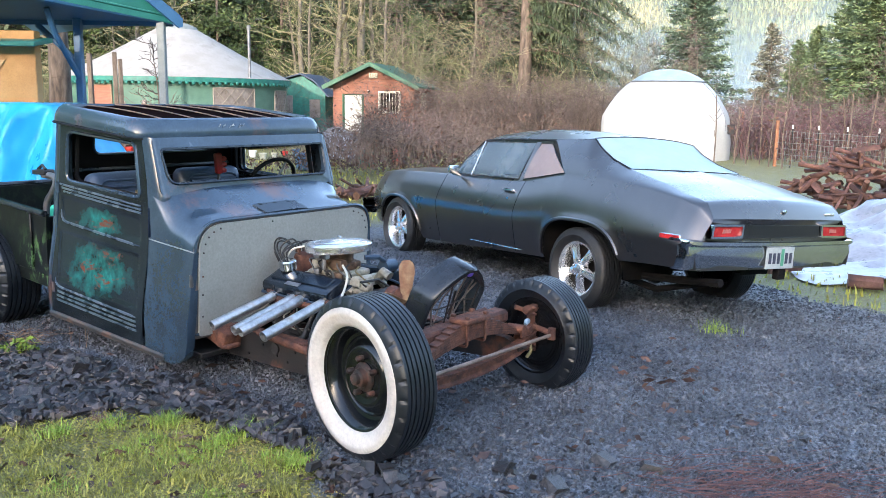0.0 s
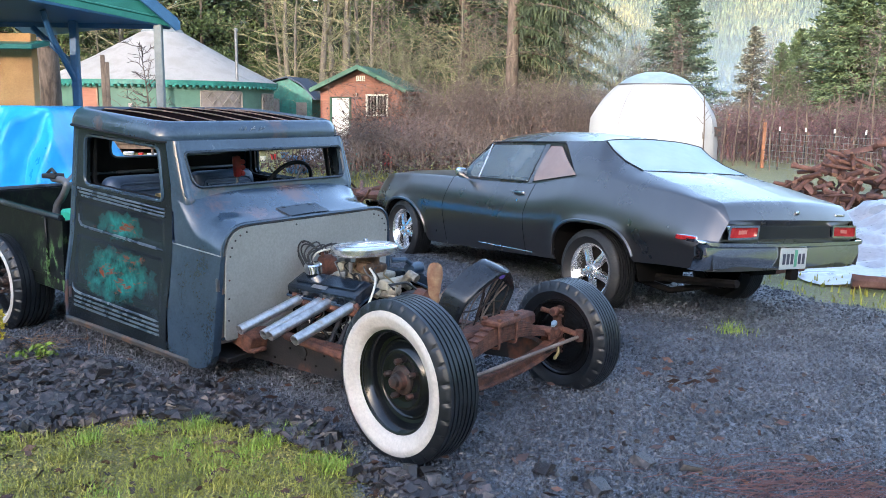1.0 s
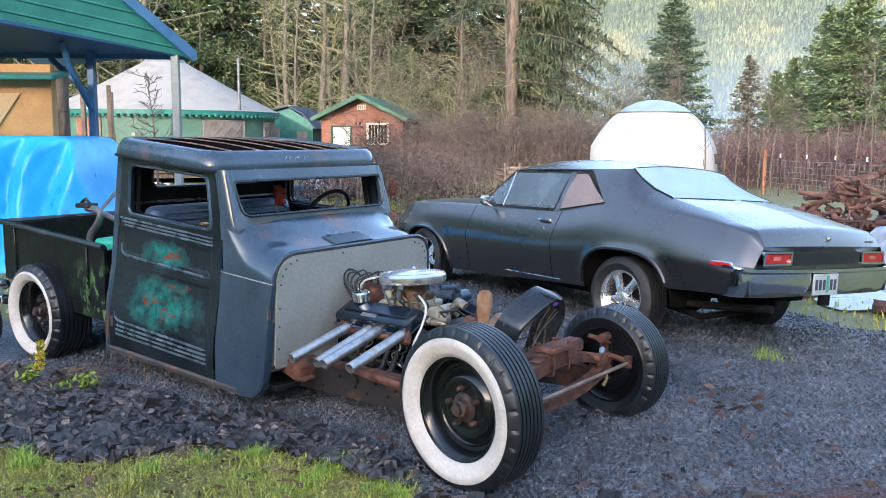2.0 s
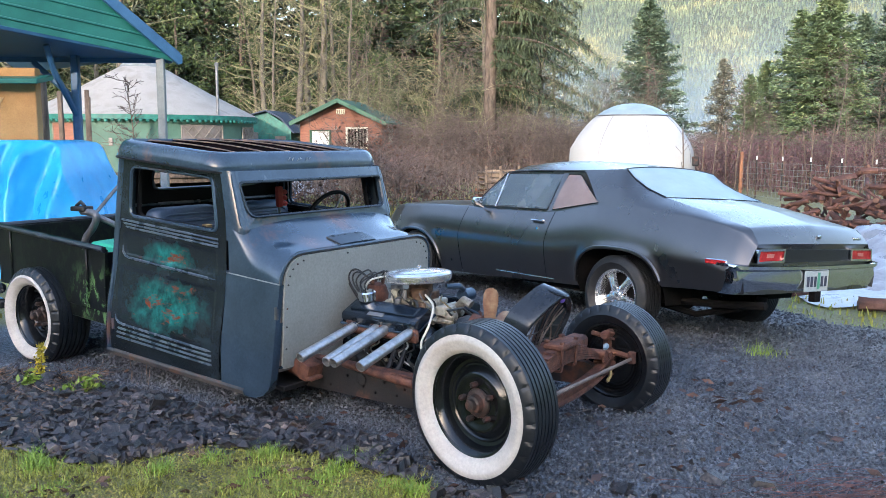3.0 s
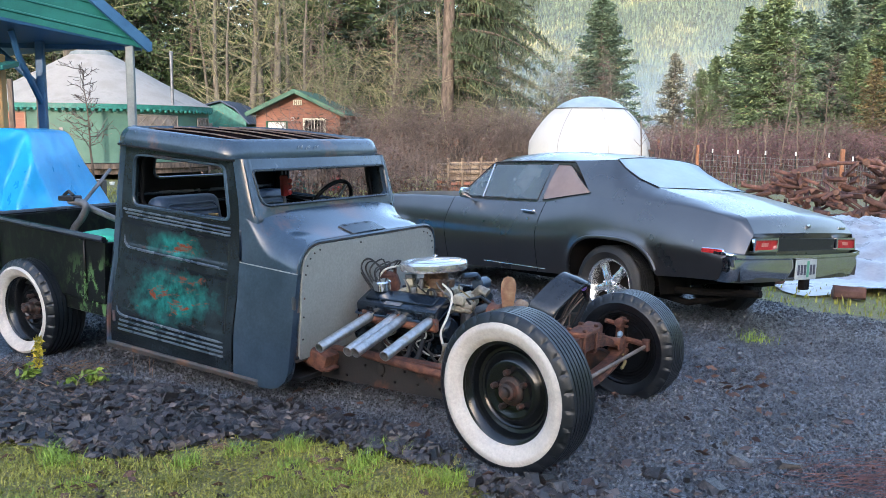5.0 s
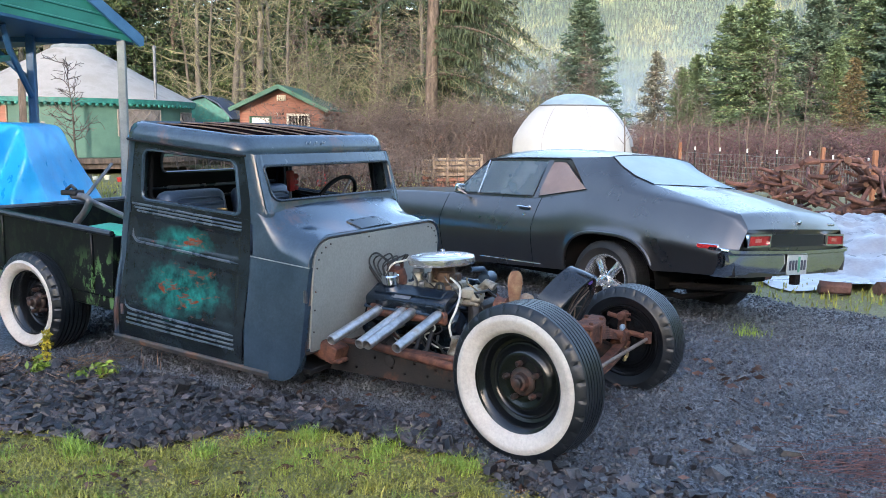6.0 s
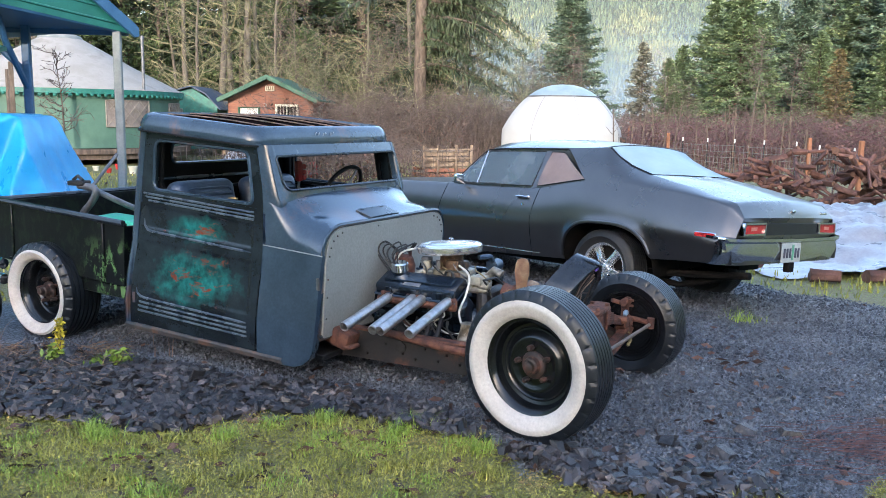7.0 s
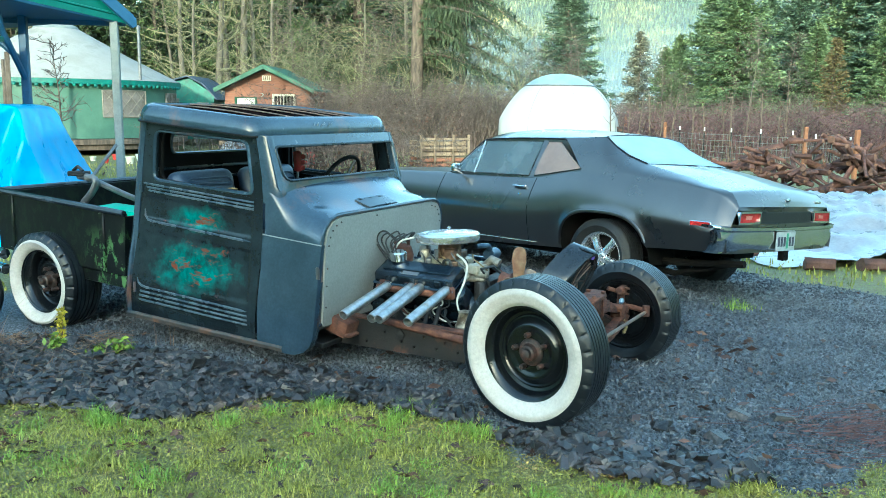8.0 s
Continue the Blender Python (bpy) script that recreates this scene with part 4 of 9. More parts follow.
    for k in range(13):
        t = k / 12
        b_ = min(1, t * 5)
        rows.append([((x + 0.012 * min(1, t * 12)) * (1 - b_) + b_ * (-1.128 + 0.045 * abs(y / 0.71) ** 8), y * (1 + 0.19 * min(t * 2.2, 1)), z - t * (z - 0.46)) for x, y, z in lip])
    sheet(bm, rows)
    part("tail_panel", bm, M_NOVA, car)
    bm = B()
    box(bm, (-1.130, 0, 0.726), (0.02, 0.84, 0.092), 0.004)
    part("tail_trim", bm, M_NOVABLK, car, "black panel between the tail lights")
    for s in (1, -1):
        def fn(u, v, w, s=s):
            return (-1.128 - w + 0.10 * max(0, u - 0.60) ** 1.5, s * u, v)
        bm = B()
        o = roundpoly([(0.432, 0.682), (0.742, 0.677), (0.732, 0.774), (0.426, 0.776)], 0.012, 3)
        i = roundpoly([(0.448, 0.696), (0.724, 0.691), (0.716, 0.760), (0.442, 0.762)], 0.008, 3)
        plate(bm, o, [i], 0.028, fn)
        tl = part("tail_light", bm, M_CHROME, car, "chrome bezel with red lens")
        bm = B()
        plate(bm, i, [], 0.014, fn)
        part("lens", bm, M_RED, tl, "red lens")
        bm = B()
        plate(bm, [(0.545, 0.716), (0.625, 0.714), (0.622, 0.740), (0.542, 0.742)], [], 0.017, fn)
        part("reversing_lens", bm, M_LENSW, tl)
        bm = B()
        y0 = coupe_side(-0.93, 0.665)
        box(bm, (-0.915, s * (y0 - 0.003), 0.667), (0.175, 0.014, 0.044), 0.006, Matrix.Rotation(s * 0.1, 4, "Z"))
        mk = part("side_marker", bm, M_CHROME, car)
        bm = B()
        box(bm, (-0.915, s * (y0 + 0.004), 0.667), (0.155, 0.010, 0.030), 0.003, Matrix.Rotation(s * 0.1, 4, "Z"))
        part("lens", bm, M_RED, mk, "red lens")
    # bumpers
    for xc, sg, z0, z1 in ((-1.095, -1, 0.452, 0.658), (3.60, 1, 0.36, 0.53)):
        bm = B()
        prof = [(0.0, z0), (0.035, z0 + 0.02), (0.055, (z0 + z1) / 2), (0.05, z1 - 0.045), (0.075, z1 - 0.03), (0.075, z1 - 0.008), (0.05, z1), (-0.02, z1), (-0.03, z1 - 0.02)]
        rows = []
        for k in range(41):
            u = -1 + 2 * k / 40
            y = 0.912 * math.sin(u * math.pi / 2 * 0.98)
            back = 0.02 * abs(y / 0.9) ** 2 + 0.10 * (max(0, abs(u) - 0.62) / 0.38) ** 3
            rows.append([(xc + sg * (d - back), y * (1 + 0.0 * d), z + 0.012 * abs(u)) for d, z in prof])
        sheet(bm, rows)
        part("rear_bumper" if sg < 0 else "front_bumper", bm, M_CHROME, car, "chrome bumper blade", sharp=0.8)
    bm = B()
    box(bm, (-1.158, PLATE_Y, 0.542), (0.008, 0.305, 0.152), 0.003)
    pl = part("number_plate", bm, M_PLATE, car, "white number plate with dark bars")
    for y in (0.112, 0.066, 0.02, -0.066, -0.112):
        bm = B()
        box(bm, (-1.1635, PLATE_Y + y, 0.539), (0.004, 0.028, 0.075), 0.001)
        part("plate_bar", bm, M_PLATEINK, pl)
    bm = B()
    box(bm, (-1.163, PLATE_Y - 0.023, 0.544), (0.004, 0.03, 0.12), 0.001)
    part("plate_bar", bm, M_PLATEGRN, pl)
    bm = B()
    box(bm, (-1.12, PLATE_Y - 0.06, 0.425), (0.05, 0.085, 0.085), 0.006)
    for y in (-0.02, 0.02):
        lathe(bm, [(0.009, 0), (0.009, -0.004), (0, -0.004)], 8, Matrix.Translation((-1.146, PLATE_Y - 0.06 + y, 0.42)) @ Matrix.Rotation(math.radians(-90), 4, "Z"))
    part("tow_bracket", bm, M_UNDER, car, "black tow bracket under the plate")
    # boot badge and script strokes
    bm = B()
    lathe(bm, [(0.016, 0), (0.014, -0.012), (0.006, -0.016), (0, -0.016)], 16, Matrix.Translation((-1.137, 0, 0.862)) @ Matrix.Rotation(math.radians(-90), 4, "Z"))
    part("boot_lock", bm, M_CHROME, car)
    for k in range(4):
        bm = B()
        box(bm, (-1.123 + 0.003 * k, -0.50 - 0.034 * k, 0.846), (0.012, 0.026, 0.026 - 0.004 * (k % 2)), 0.003)
        part("badge", bm, M_CHROME, car)
    # hood, screen, windows
    bm = B()
    rows = []
    for k in range(15):
        x = 2.05 + 1.47 * k / 14
        e, hw = interp(x, BELT) + 0.012, coupe_side(x, interp(x, BELT)) - 0.035
        rows.append([(x + 0.09 * (1 - (j / 8 - 1) ** 2) * (1 if k < 3 else 0.6), hw * (j / 8 - 1), e + 0.05 * (1 - abs(j / 8 - 1) ** 2.2)) for j in range(17)])
    sheet(bm, rows)
    part("bonnet", bm, M_NOVA, car, sharp=1.2)
    nose = rows[-1]
    bm = B()
    sheet(bm, [[(x + 0.04 * t, y, z - t * (z - 0.36)) for x, y, z in nose] for t in (0, 0.3, 0.7, 1)])
    part("nose_panel", bm, M_NOVABLK, car)
    bm = B()
    sheet(bm, [[(2.02 - 0.36 * t + (0.13 - 0.075 * t) * (1 - (j / 8 - 1) ** 2), (0.735 - 0.145 * t) * (j / 8 - 1), 0.895 + 0.342 * t + (0.02 + 0.085 * t * t) * (1 - abs(j / 8 - 1) ** 2.3)) for j in range(17)] for t in np.linspace(0, 1, 9)])
    ws = part("windscreen", bm, M_MILKY, car, sharp=1.2)
    for s in (1, -1):
        quads = {"vent_window": [(1.915, 0.772, 0.918), (1.695, 0.612, 1.212), (1.672, 0.606, 1.226), (1.635, 0.774, 0.919)], "door_window": [(1.615, 0.775, 0.919), (1.655, 0.606, 1.228), (0.905, 0.606, 1.243), (0.925, 0.77, 0.927)], "quarter_window": [(0.862, 0.768, 0.929), (0.85, 0.606, 1.240), (0.70, 0.608, 1.240), (0.317, 0.778, 1.017)]}
        for nm, q in quads.items():
            c = [Vector((x, s * y, z)) for x, y, z in q]
            bm = B()
            sheet(bm, [[c[0].lerp(c[1], j / 6).lerp(c[3].lerp(c[2], j / 6), i / 8) + Vector((0, s * 0.014 * math.sin(math.pi * j / 6), 0)) for j in range(7)] for i in range(9)])
            # the quarter window gets an opaque tan pane instead of glass
            g = part(nm, bm, M_TAN if nm == "quarter_window" else M_SIDEGLASS, car, "quarter window with an opaque glossy tan pane" if nm == "quarter_window" else "", sharp=1.2)
            bm = B()
            tube(bm, c + [c[0]], 0.0045, 6)
            part("window_frame", bm, M_NOVABLK, g)
        bm = B()
        tube(bm, [(1.625, s * 0.785, 0.915), (1.664, s * 0.618, 1.228)], 0.007, 6)
        part("vent_divider", bm, M_CHROME, car, "bright vent window divider")
        bm = B()
        sheet(bm, [[(0.93, s * 0.774, 0.905), (0.90, s * 0.779, 0.908), (0.855, s * 0.774, 0.915)], [(0.918, s * 0.702, 1.07), (0.885, s * 0.706, 1.07), (0.852, s * 0.702, 1.07)], [(0.908, s * 0.609, 1.25), (0.877, s * 0.612, 1.25), (0.847, s * 0.609, 1.25)]])
        part("door_post", bm, M_NOVA, car)
        bm = B()
        tube(bm, [(0.72, s * (coupe_side(0.72, 0.345) + 0.003), 0.345), (1.5, s * (coupe_side(1.5, 0.335) + 0.003), 0.335)], 0.0035, 5)
        part("sill_trim", bm, M_ALU, car, "thin bright sill trim")
        bm = B()
        a, e = Vector((0.312, s * coupe_side(0.312, interp(0.312, BELT)), interp(0.312, BELT))), Vector(SAIL[0])
        e.y *= s
        g = 0.55 * (e.z - a.z)
        ctl = a + Vector(((e.x - a.x) * 0.4, -s * 0.36 * g, g))
        wa, we = Vector((0.317, s * 0.778, 1.017)), Vector((0.70, s * 0.608, 1.240))
        rim_ = [a * (1 - t) ** 2 + ctl * 2 * t * (1 - t) + e * t * t for t in np.linspace(0, 1, 9)]
        ins_ = [wa.lerp(we, t) + Vector((0, -s * 0.004, 0)) for t in np.linspace(0, 1, 9)]
        sheet(bm, [[p_, q_] for p_, q_ in zip(rim_, ins_)])
        part("window_reveal", bm, M_NOVA, car)
        bm = B()
        led = [(1.97, 0.77, 0.915), (1.5, 0.775, 0.919), (0.92, 0.77, 0.927), (0.75, 0.769, 0.945), (0.6, 0.771, 0.968), (0.45, 0.774, 0.994), (0.317, 0.778, 1.017)]
        sheet(bm, [[(x, s * (y - 0.004), z + 0.002), (x, s * (coupe_side(x, interp(x, BELT)) - 0.002), interp(x, BELT) - 0.004)] for x, y, z in led])
        part("window_ledge", bm, M_NOVA, car)
        bm = B()
        tube(bm, [(1.985, s * 0.758, 0.905), (1.85, s * 0.69, 1.06), (1.70, s * 0.612, 1.222), (1.66, s * 0.604, 1.244), (1.5, s * 0.609, 1.255), (1.2, s * 0.611, 1.266), (0.8, s * 0.611, 1.270), (0.66, s * 0.609, 1.268), (0.6, s * 0.624, 1.24), (0.42, s * 0.70, 1.13), (0.30, s * 0.765, 1.04)], [0.007] * 8 + [0.006, 0.005, 0.003], 6)
        part("drip_rail", bm, M_NOVABLK, car)
        bm = B()
        sheet(bm, [[(x, s * y, z), (x2, s * y2, z2)] for (x, y, z), (x2, y2, z2) in (((1.985, 0.765, 0.9), (1.90, 0.778, 0.91)), ((1.84, 0.685, 1.07), (1.80, 0.70, 1.07)), ((1.70, 0.61, 1.228), (1.675, 0.613, 1.228)))])
        sheet(bm, [[(x, s * (roof_edge(x)[0] + 0.001), roof_edge(x)[1] + 0.001), (x, s * 0.609, interp(x, [(0.66, 1.240), (0.9, 1.243), (1.66, 1.226)]))] for x in np.linspace(1.66, 0.66, 13)])
        part("window_header", bm, M_NOVA, car)
        bm = B()
        box(bm, (1.80, s * 0.865, 0.955), (0.045, 0.12, 0.075), 0.02, seg=2)
        tube(bm, [(1.80, s * 0.785, 0.9), (1.80, s * 0.85, 0.925)], 0.01, 6)
        part("wing_mirror", bm, M_CHROME, car, "chrome wing mirror")
    # floor, seats, sill shadows
    bm = B()
    box(bm, (1.75, 0, 0.30), (2.7, 1.3, 0.1), 0.02)
    box(bm, (-0.85, 0, 0.50), (0.4, 1.2, 0.08), 0.02)
    part("floor_pan", bm, M_UNDER, car)
    for x in (1.15, 0.35):
        bm = B()
        box(bm, (x + 0.1, 0, 0.55), (0.5, 1.25, 0.2), 0.05, seg=2)
        box(bm, (x - 0.18, 0, 0.78), (0.16, 1.25, 0.42), 0.05, Matrix.Rotation(-0.2, 4, "Y"), 2)
        part("bench_seat", bm, M_BLACKIN, car)
    bm = B()
    tube(bm, [(0, -0.7, 0.302), (0, 0.7, 0.302)], 0.045, 10)
    lathe(bm, [(0, -0.12), (0.1, -0.1), (0.13, 0), (0.1, 0.1), (0, 0.12)], 16, Matrix.Translation((0, 0, 0.29)))
    part("rear_axle", bm, M_UNDER, car)
    bm = B()
    tube(bm, [(-0.2, 0.62, 0.3), (-0.75, 0.6, 0.34), (-1.15, 0.6, 0.38)], 0.028, 8)
    tube(bm, [(0.5, 0.55, 0.33), (-0.5, 0.5, 0.22), (-1.0, 0.5, 0.36)], 0.025, 6)
    part("exhaust_pipe", bm, M_UNDER, car)
    for x, z, R in ((0.0, 0.302, 0.318), (2.812, 0.299, 0.305)):
        for s in (1, -1):
            m = Matrix.Translation((x, s * 0.775, z)) @ Matrix.Rotation(0 if s > 0 else math.pi, 4, "Z")
            mag_wheel(car, m, R, 0.23, 0.205 if R > 0.3 else 0.195)
    return car


build_coupe()

# ---- pickup ----
PICKUP = pose(0.094, 3.8546, 0, 0, 0, -38.4)
YC = 0.0


def rk(bm):
    """Body parts sit nose-down on the chassis, the roof more than the sill."""
    for v in bm.verts:
        v.co.z -= interp(v.co.z, [(0.1, 0.035), (0.3, 0.055), (0.7, 0.066), (1.0, 0.074), (1.3, 0.083)]) * (v.co.x + 1.65)
    return bm


def groove(parent, pts, r, material, name, add):
    """A pressed bead along a line of points."""
    bm = B()
    tube(bm, pts, r, 8)
    add(name, bm, material, parent)


def build_pickup():
    car = thing("pickup_truck", PICKUP, "chopped old pickup hot rod with open engine and whitewalls", "pickup truck")
    HW = 0.655

    def bpart(name, bm, material, parent=None, label="", sharp=0.65):
        return part(name, rk(bm), material, parent or car, label, sharp)

    def wall(z):
        return HW - 0.012 * smooth01((z - 0.9) / 0.4) + 0.045 * smooth01((0.8 - z) / 0.5) - 0.012 * smooth01((0.25 - z) / 0.12)

    def dish(u, v):
        """Depth of the two pressed door panels below the skin."""
        d = 0.0
        for a0, a1, b0, b1 in ((-2.585, -1.73, 0.715, 0.865), (-2.61, -1.735, 0.345, 0.655)):
            d = max(d, 0.007 * smooth01(min(u - a0, a1 - u) / 0.022) * smooth01(min(v - b0, b1 - v) / 0.022))
        return d

    for s in (-1, 1):
        def fn(u, v, w, s=s):
            return (u, YC + s * (wall(v) - w), v)
        win = roundpoly([(-2.50, 0.955), (-1.725, 0.968), (-1.768, 1.256), (-2.485, 1.243)], [0.05, 0.05, 0.045, 0.06], 6)
        # door skin: a grid below the belt, a framed opening above it
        bm = B()
        rows = []
        for i in range(97):
            u0 = i / 96
            row = []
            for j in range(73):
                v = 0.152 + (0.95 - 0.152) * j / 72
                a = interp(v, [(0.15, -2.705), (0.95, -2.60)])
                b = interp(v, [(0.15, -1.70), (0.6, -1.668), (0.95, -1.655)])
                u = a + (b - a) * u0
                row.append((u, YC + s * (wall(v) + 0.004 - dish(u, v)), v))
            rows.append(row)
        sheet(bm, rows)
        lower = [((-2.705, 0.152), (-1.70, 0.152))]
        for (a, va), (b, vb) in lower:
            sheet(bm, [[(u, YC + s * (wall(va) + 0.004), va), (u, YC + s * (wall(va) - 0.03), va)] for u in np.linspace(a, b, 9)])
        top = roundpoly([(-2.60, 0.9502), (-1.655, 0.9502), (-1.664, 1.06), (-1.708, 1.292), (-2.556, 1.288)], [0.0001, 0.0001, 0.1, 0.03, 0.03], 4)
        plate(bm, top, [win], 0.03, lambda u, v, w, s=s: (u, YC + s * (wall(v) - w + 0.004), v))
        door = bpart("door", bm, M_DOOR, None, "dark door with worn teal paint and rust", 0.5)
        for z, a in ((0.886, -2.545), (0.905, -2.57), (0.925, -2.585)):
            groove(door, [(a, YC + s * (wall(z) + 0.003), z), (a + 0.02, YC + s * (wall(z) + 0.007), z), (-1.74, YC + s * (wall(z) + 0.007), z), (-1.72, YC + s * (wall(z) + 0.003), z)], 0.0065, M_CABRIB, "belt_rib", bpart)
        for z, a in ((0.232, -2.625), (0.257, -2.62), (0.282, -2.61)):
            groove(door, [(a, YC + s * (wall(z) + 0.002), z), (a + 0.02, YC + s * (wall(z) + 0.007), z), (-1.775, YC + s * (wall(z) + 0.007), z - 0.004), (-1.755, YC + s * (wall(z) + 0.002), z - 0.004)], 0.0065, M_CABRIB, "lower_rib", bpart)
        for lp in ([(-2.585, 0.775), (-2.583, 0.735), (-2.56, 0.712), (-2.52, 0.706), (-1.80, 0.700), (-1.745, 0.70)], [(-2.63, 0.36), (-2.625, 0.333), (-2.60, 0.315), (-2.56, 0.309), (-1.80, 0.304), (-1.755, 0.304)]):
            groove(door, [(u, YC + s * (wall(v) + 0.005), v) for u, v in lp], [0.002, 0.006, 0.0075, 0.0075, 0.0075, 0.002], M_CABRIB, "pressed_edge", bpart)
        bm = B()
        tube(bm, [(u, YC + s * (wall(v) + 0.003), v) for u, v in win + win[:1]], 0.011, 6, False)
        bpart("window_frame", bm, M_CAB, door)
        bm = B()
        inner = roundpoly([(-2.52, 0.935), (-1.705, 0.948), (-1.745, 1.272), (-2.5, 1.262)], 0.06, 6)
        plate(bm, inner, [[(u * 0.9999, v) for u, v in win]], 0.02, lambda u, v, w, s=s: (u, YC + s * (wall(v) - 0.05 - w), v))
        bpart("inner_window_frame", bm, M_BLACKIN, door, "", 0.5)
        for hz in (0.30, 0.90):
            bm = B()
            tube(bm, [(-2.655 if hz < 0.5 else -2.61, YC + s * (wall(hz) + 0.006), hz - 0.03), (-2.655 if hz < 0.5 else -2.61, YC + s * (wall(hz) + 0.006), hz + 0.03)], 0.011, 8)
            bpart("hinge", bm, M_CAB, door)
        # rear corner post and sill
        bm = B()
        plate(bm, [(-2.755, 0.14), (-2.712, 0.14), (-2.562, 1.30), (-2.612, 1.30)], [], 0.03, fn)
        bpart("cab_side", bm, M_CAB, None, "", 0.5)
        bm = B()
        tube(bm, [(-2.745 + 0.125 * (v - 0.14), YC + s * (wall(v) - 0.012), v) for v in np.linspace(0.14, 1.30, 9)], 0.018, 8)
        bpart("corner_bead", bm, M_CAB)
        bm = B()
        rows = []
        for k in range(23):
            x = -2.75 + 1.24 * k / 22
            z = 0.148
            rows.append([(x, YC + s * (wall(z) + 0.002), z), (x, YC + s * (wall(z) + 0.010), z - 0.012), (x, YC + s * (wall(z) + 0.004), z - 0.034), (x, YC + s * (wall(z) - 0.03), z - 0.036)])
        sheet(bm, rows)
        bpart("sill", bm, M_SILL, None, "rust-edged cab sill", 0.5)
        # cowl side with curved lower front corner
        bm = B()
        o = [(-1.696, 0.135), (-1.60, 0.118), (-1.50, 0.108), (-1.43, 0.112), (-1.37, 0.135), (-1.32, 0.18), (-1.292, 0.24), (-1.281, 0.32), (-1.27, 0.55), (-1.257, 0.752), (-1.672, 0.754), (-1.668, 0.6), (-1.682, 0.35)]
        plate(bm, o, [], 0.03, fn)
        bpart("cowl_side", bm, M_CAB, None, "", 0.5)
        bm = B()
        sheet(bm, [[fn(u, v, 0.0), fn(u + 0.004, v - 0.002, 0.014), fn(u + 0.0, v - 0.002, 0.05)] for u, v in o[3:9]])
        bpart("cowl_edge", bm, M_CAB, None, "", 0.5)
        bm = B()
        tube(bm, [(-1.67, YC + s * (wall(0.755) + 0.0005), 0.7545), (-1.257, YC + s * (wall(0.755) + 0.0005), 0.7535)], 0.0035, 5)
        bpart("cowl_seam", bm, M_SEAM)
    # cowl top: one sheet from the screen base down to the firewall, rounding over into the sides
    FT, FR = 0.905, 0.155

    def cowl_row(t):
        x = -1.645 + 0.39 * t
        crest = 1.052 - 0.155 * smooth01(t * 0.95) - 0.012 * (1 - t) * t
        rad = 0.05 + (FR - 0.05) * smooth01(t * 1.5)
        hw = wall(0.8) - 0.001
        belly = 0.075 * math.sin(math.pi * min(1, t * 1.25)) ** 2
        out = []
        for j in range(61):
            a = -1 + 2 * j / 60
            q = abs(a)
            sg = 1 if a >= 0 else -1
            if q < 0.62:
                f = q / 0.62
                y = (hw - rad - 0.02) * f
                z = crest - belly * f ** 4 * 0.55 - 0.004 * f * f
            else:
                f = (q - 0.62) / 0.38
                z0 = crest - belly * 0.55 - 0.004
                if f < 0.7:
                    th = f / 0.7 * math.pi / 2
                    y = hw - rad - 0.02 + (rad + 0.02) * math.sin(th)
                    z = z0 - (rad + belly * 0.4) * (1 - math.cos(th))
                else:
                    zb = z0 - (rad + belly * 0.4)
                    z = zb + (0.752 - zb) * (f - 0.7) / 0.3
                    y = hw + 0.001
            out.append((x, YC + sg * y, z))
        return out
    bm = B()
    sheet(bm, [cowl_row(i / 32) for i in range(33)])
    bpart("cowl_top", bm, M_CAB, None, "scuffed blue-grey primer cowl", 1.2)
    bm = B()
    rows = []
    for i in range(13):
        a = -0.17 + 0.305 * i / 12
        rows.append([(-1.38 + 0.085 * k / 4, a + 0.03 * k / 4, 0.950 - 0.034 * k / 4 - 0.006 * (a / 0.2) ** 2) for k in range(5)])
    sheet(bm, rows)
    thick(bm, 0.007)
    bpart("vent_flap", bm, M_CABDARK, None, "dark cowl vent flap")
    bm = B()
    for k in range(3):
        box(bm, (-1.378, -0.12 + 0.1 * k, 0.942), (0.02, 0.03, 0.016), 0.003)
    bpart("flap_hinge", bm, M_CABDARK)
    # firewall
    W = 0.628
    fo = roundpoly([(-W, 0.29), (W, 0.29), (W, FT - 0.012), (-W, FT - 0.012)], [0.02, 0.02, FR, FR], 10)
    hole = roundpoly([(-0.17, 0.31), (0.17, 0.31), (0.13, 0.5), (-0.13, 0.5)], 0.05, 4)
    fwx = lambda v: -1.252 - 0.06 * (0.9 - v)
    bm = B()
    plate(bm, fo, [hole], 0.012, lambda u, v, w: (fwx(v) + w, YC + u, v))
    fl = B()
    plate(fl, [(u * 1.042, 0.275 + (v - 0.29) * 1.042) for u, v in fo], [[(u * 0.97, 0.30 + (v - 0.29) * 0.97) for u, v in fo]], 0.006, lambda u, v, w: (fwx(v) - 0.006 + w, YC + u, v))
    bpart("cowl_flange", fl, M_SILL, None, "rusty cowl flange behind the firewall", 0.5)
    fw = bpart("firewall", bm, M_FIRE, None, "flat galvanised sheet firewall", 0.5)
    bm = B()
    tube(bm, [(fwx(v) + 0.002, YC + u * 1.028, 0.29 + (v - 0.29) * 1.028) for u, v in fo if v > 0.3], 0.009, 6)
    bpart("firewall_edge", bm, M_CAB, fw)
    for k in range(17):
        i = int(len(fo) * (0.27 + 0.73 * k / 17)) % len(fo)
        j = (i + 1) % len(fo)
        f = (len(fo) * (0.27 + 0.73 * k / 17)) % 1.0
        u, v = fo[i][0] * (1 - f) + fo[j][0] * f, fo[i][1] * (1 - f) + fo[j][1] * f
        if v < 0.4:
            continue
        bm = B()
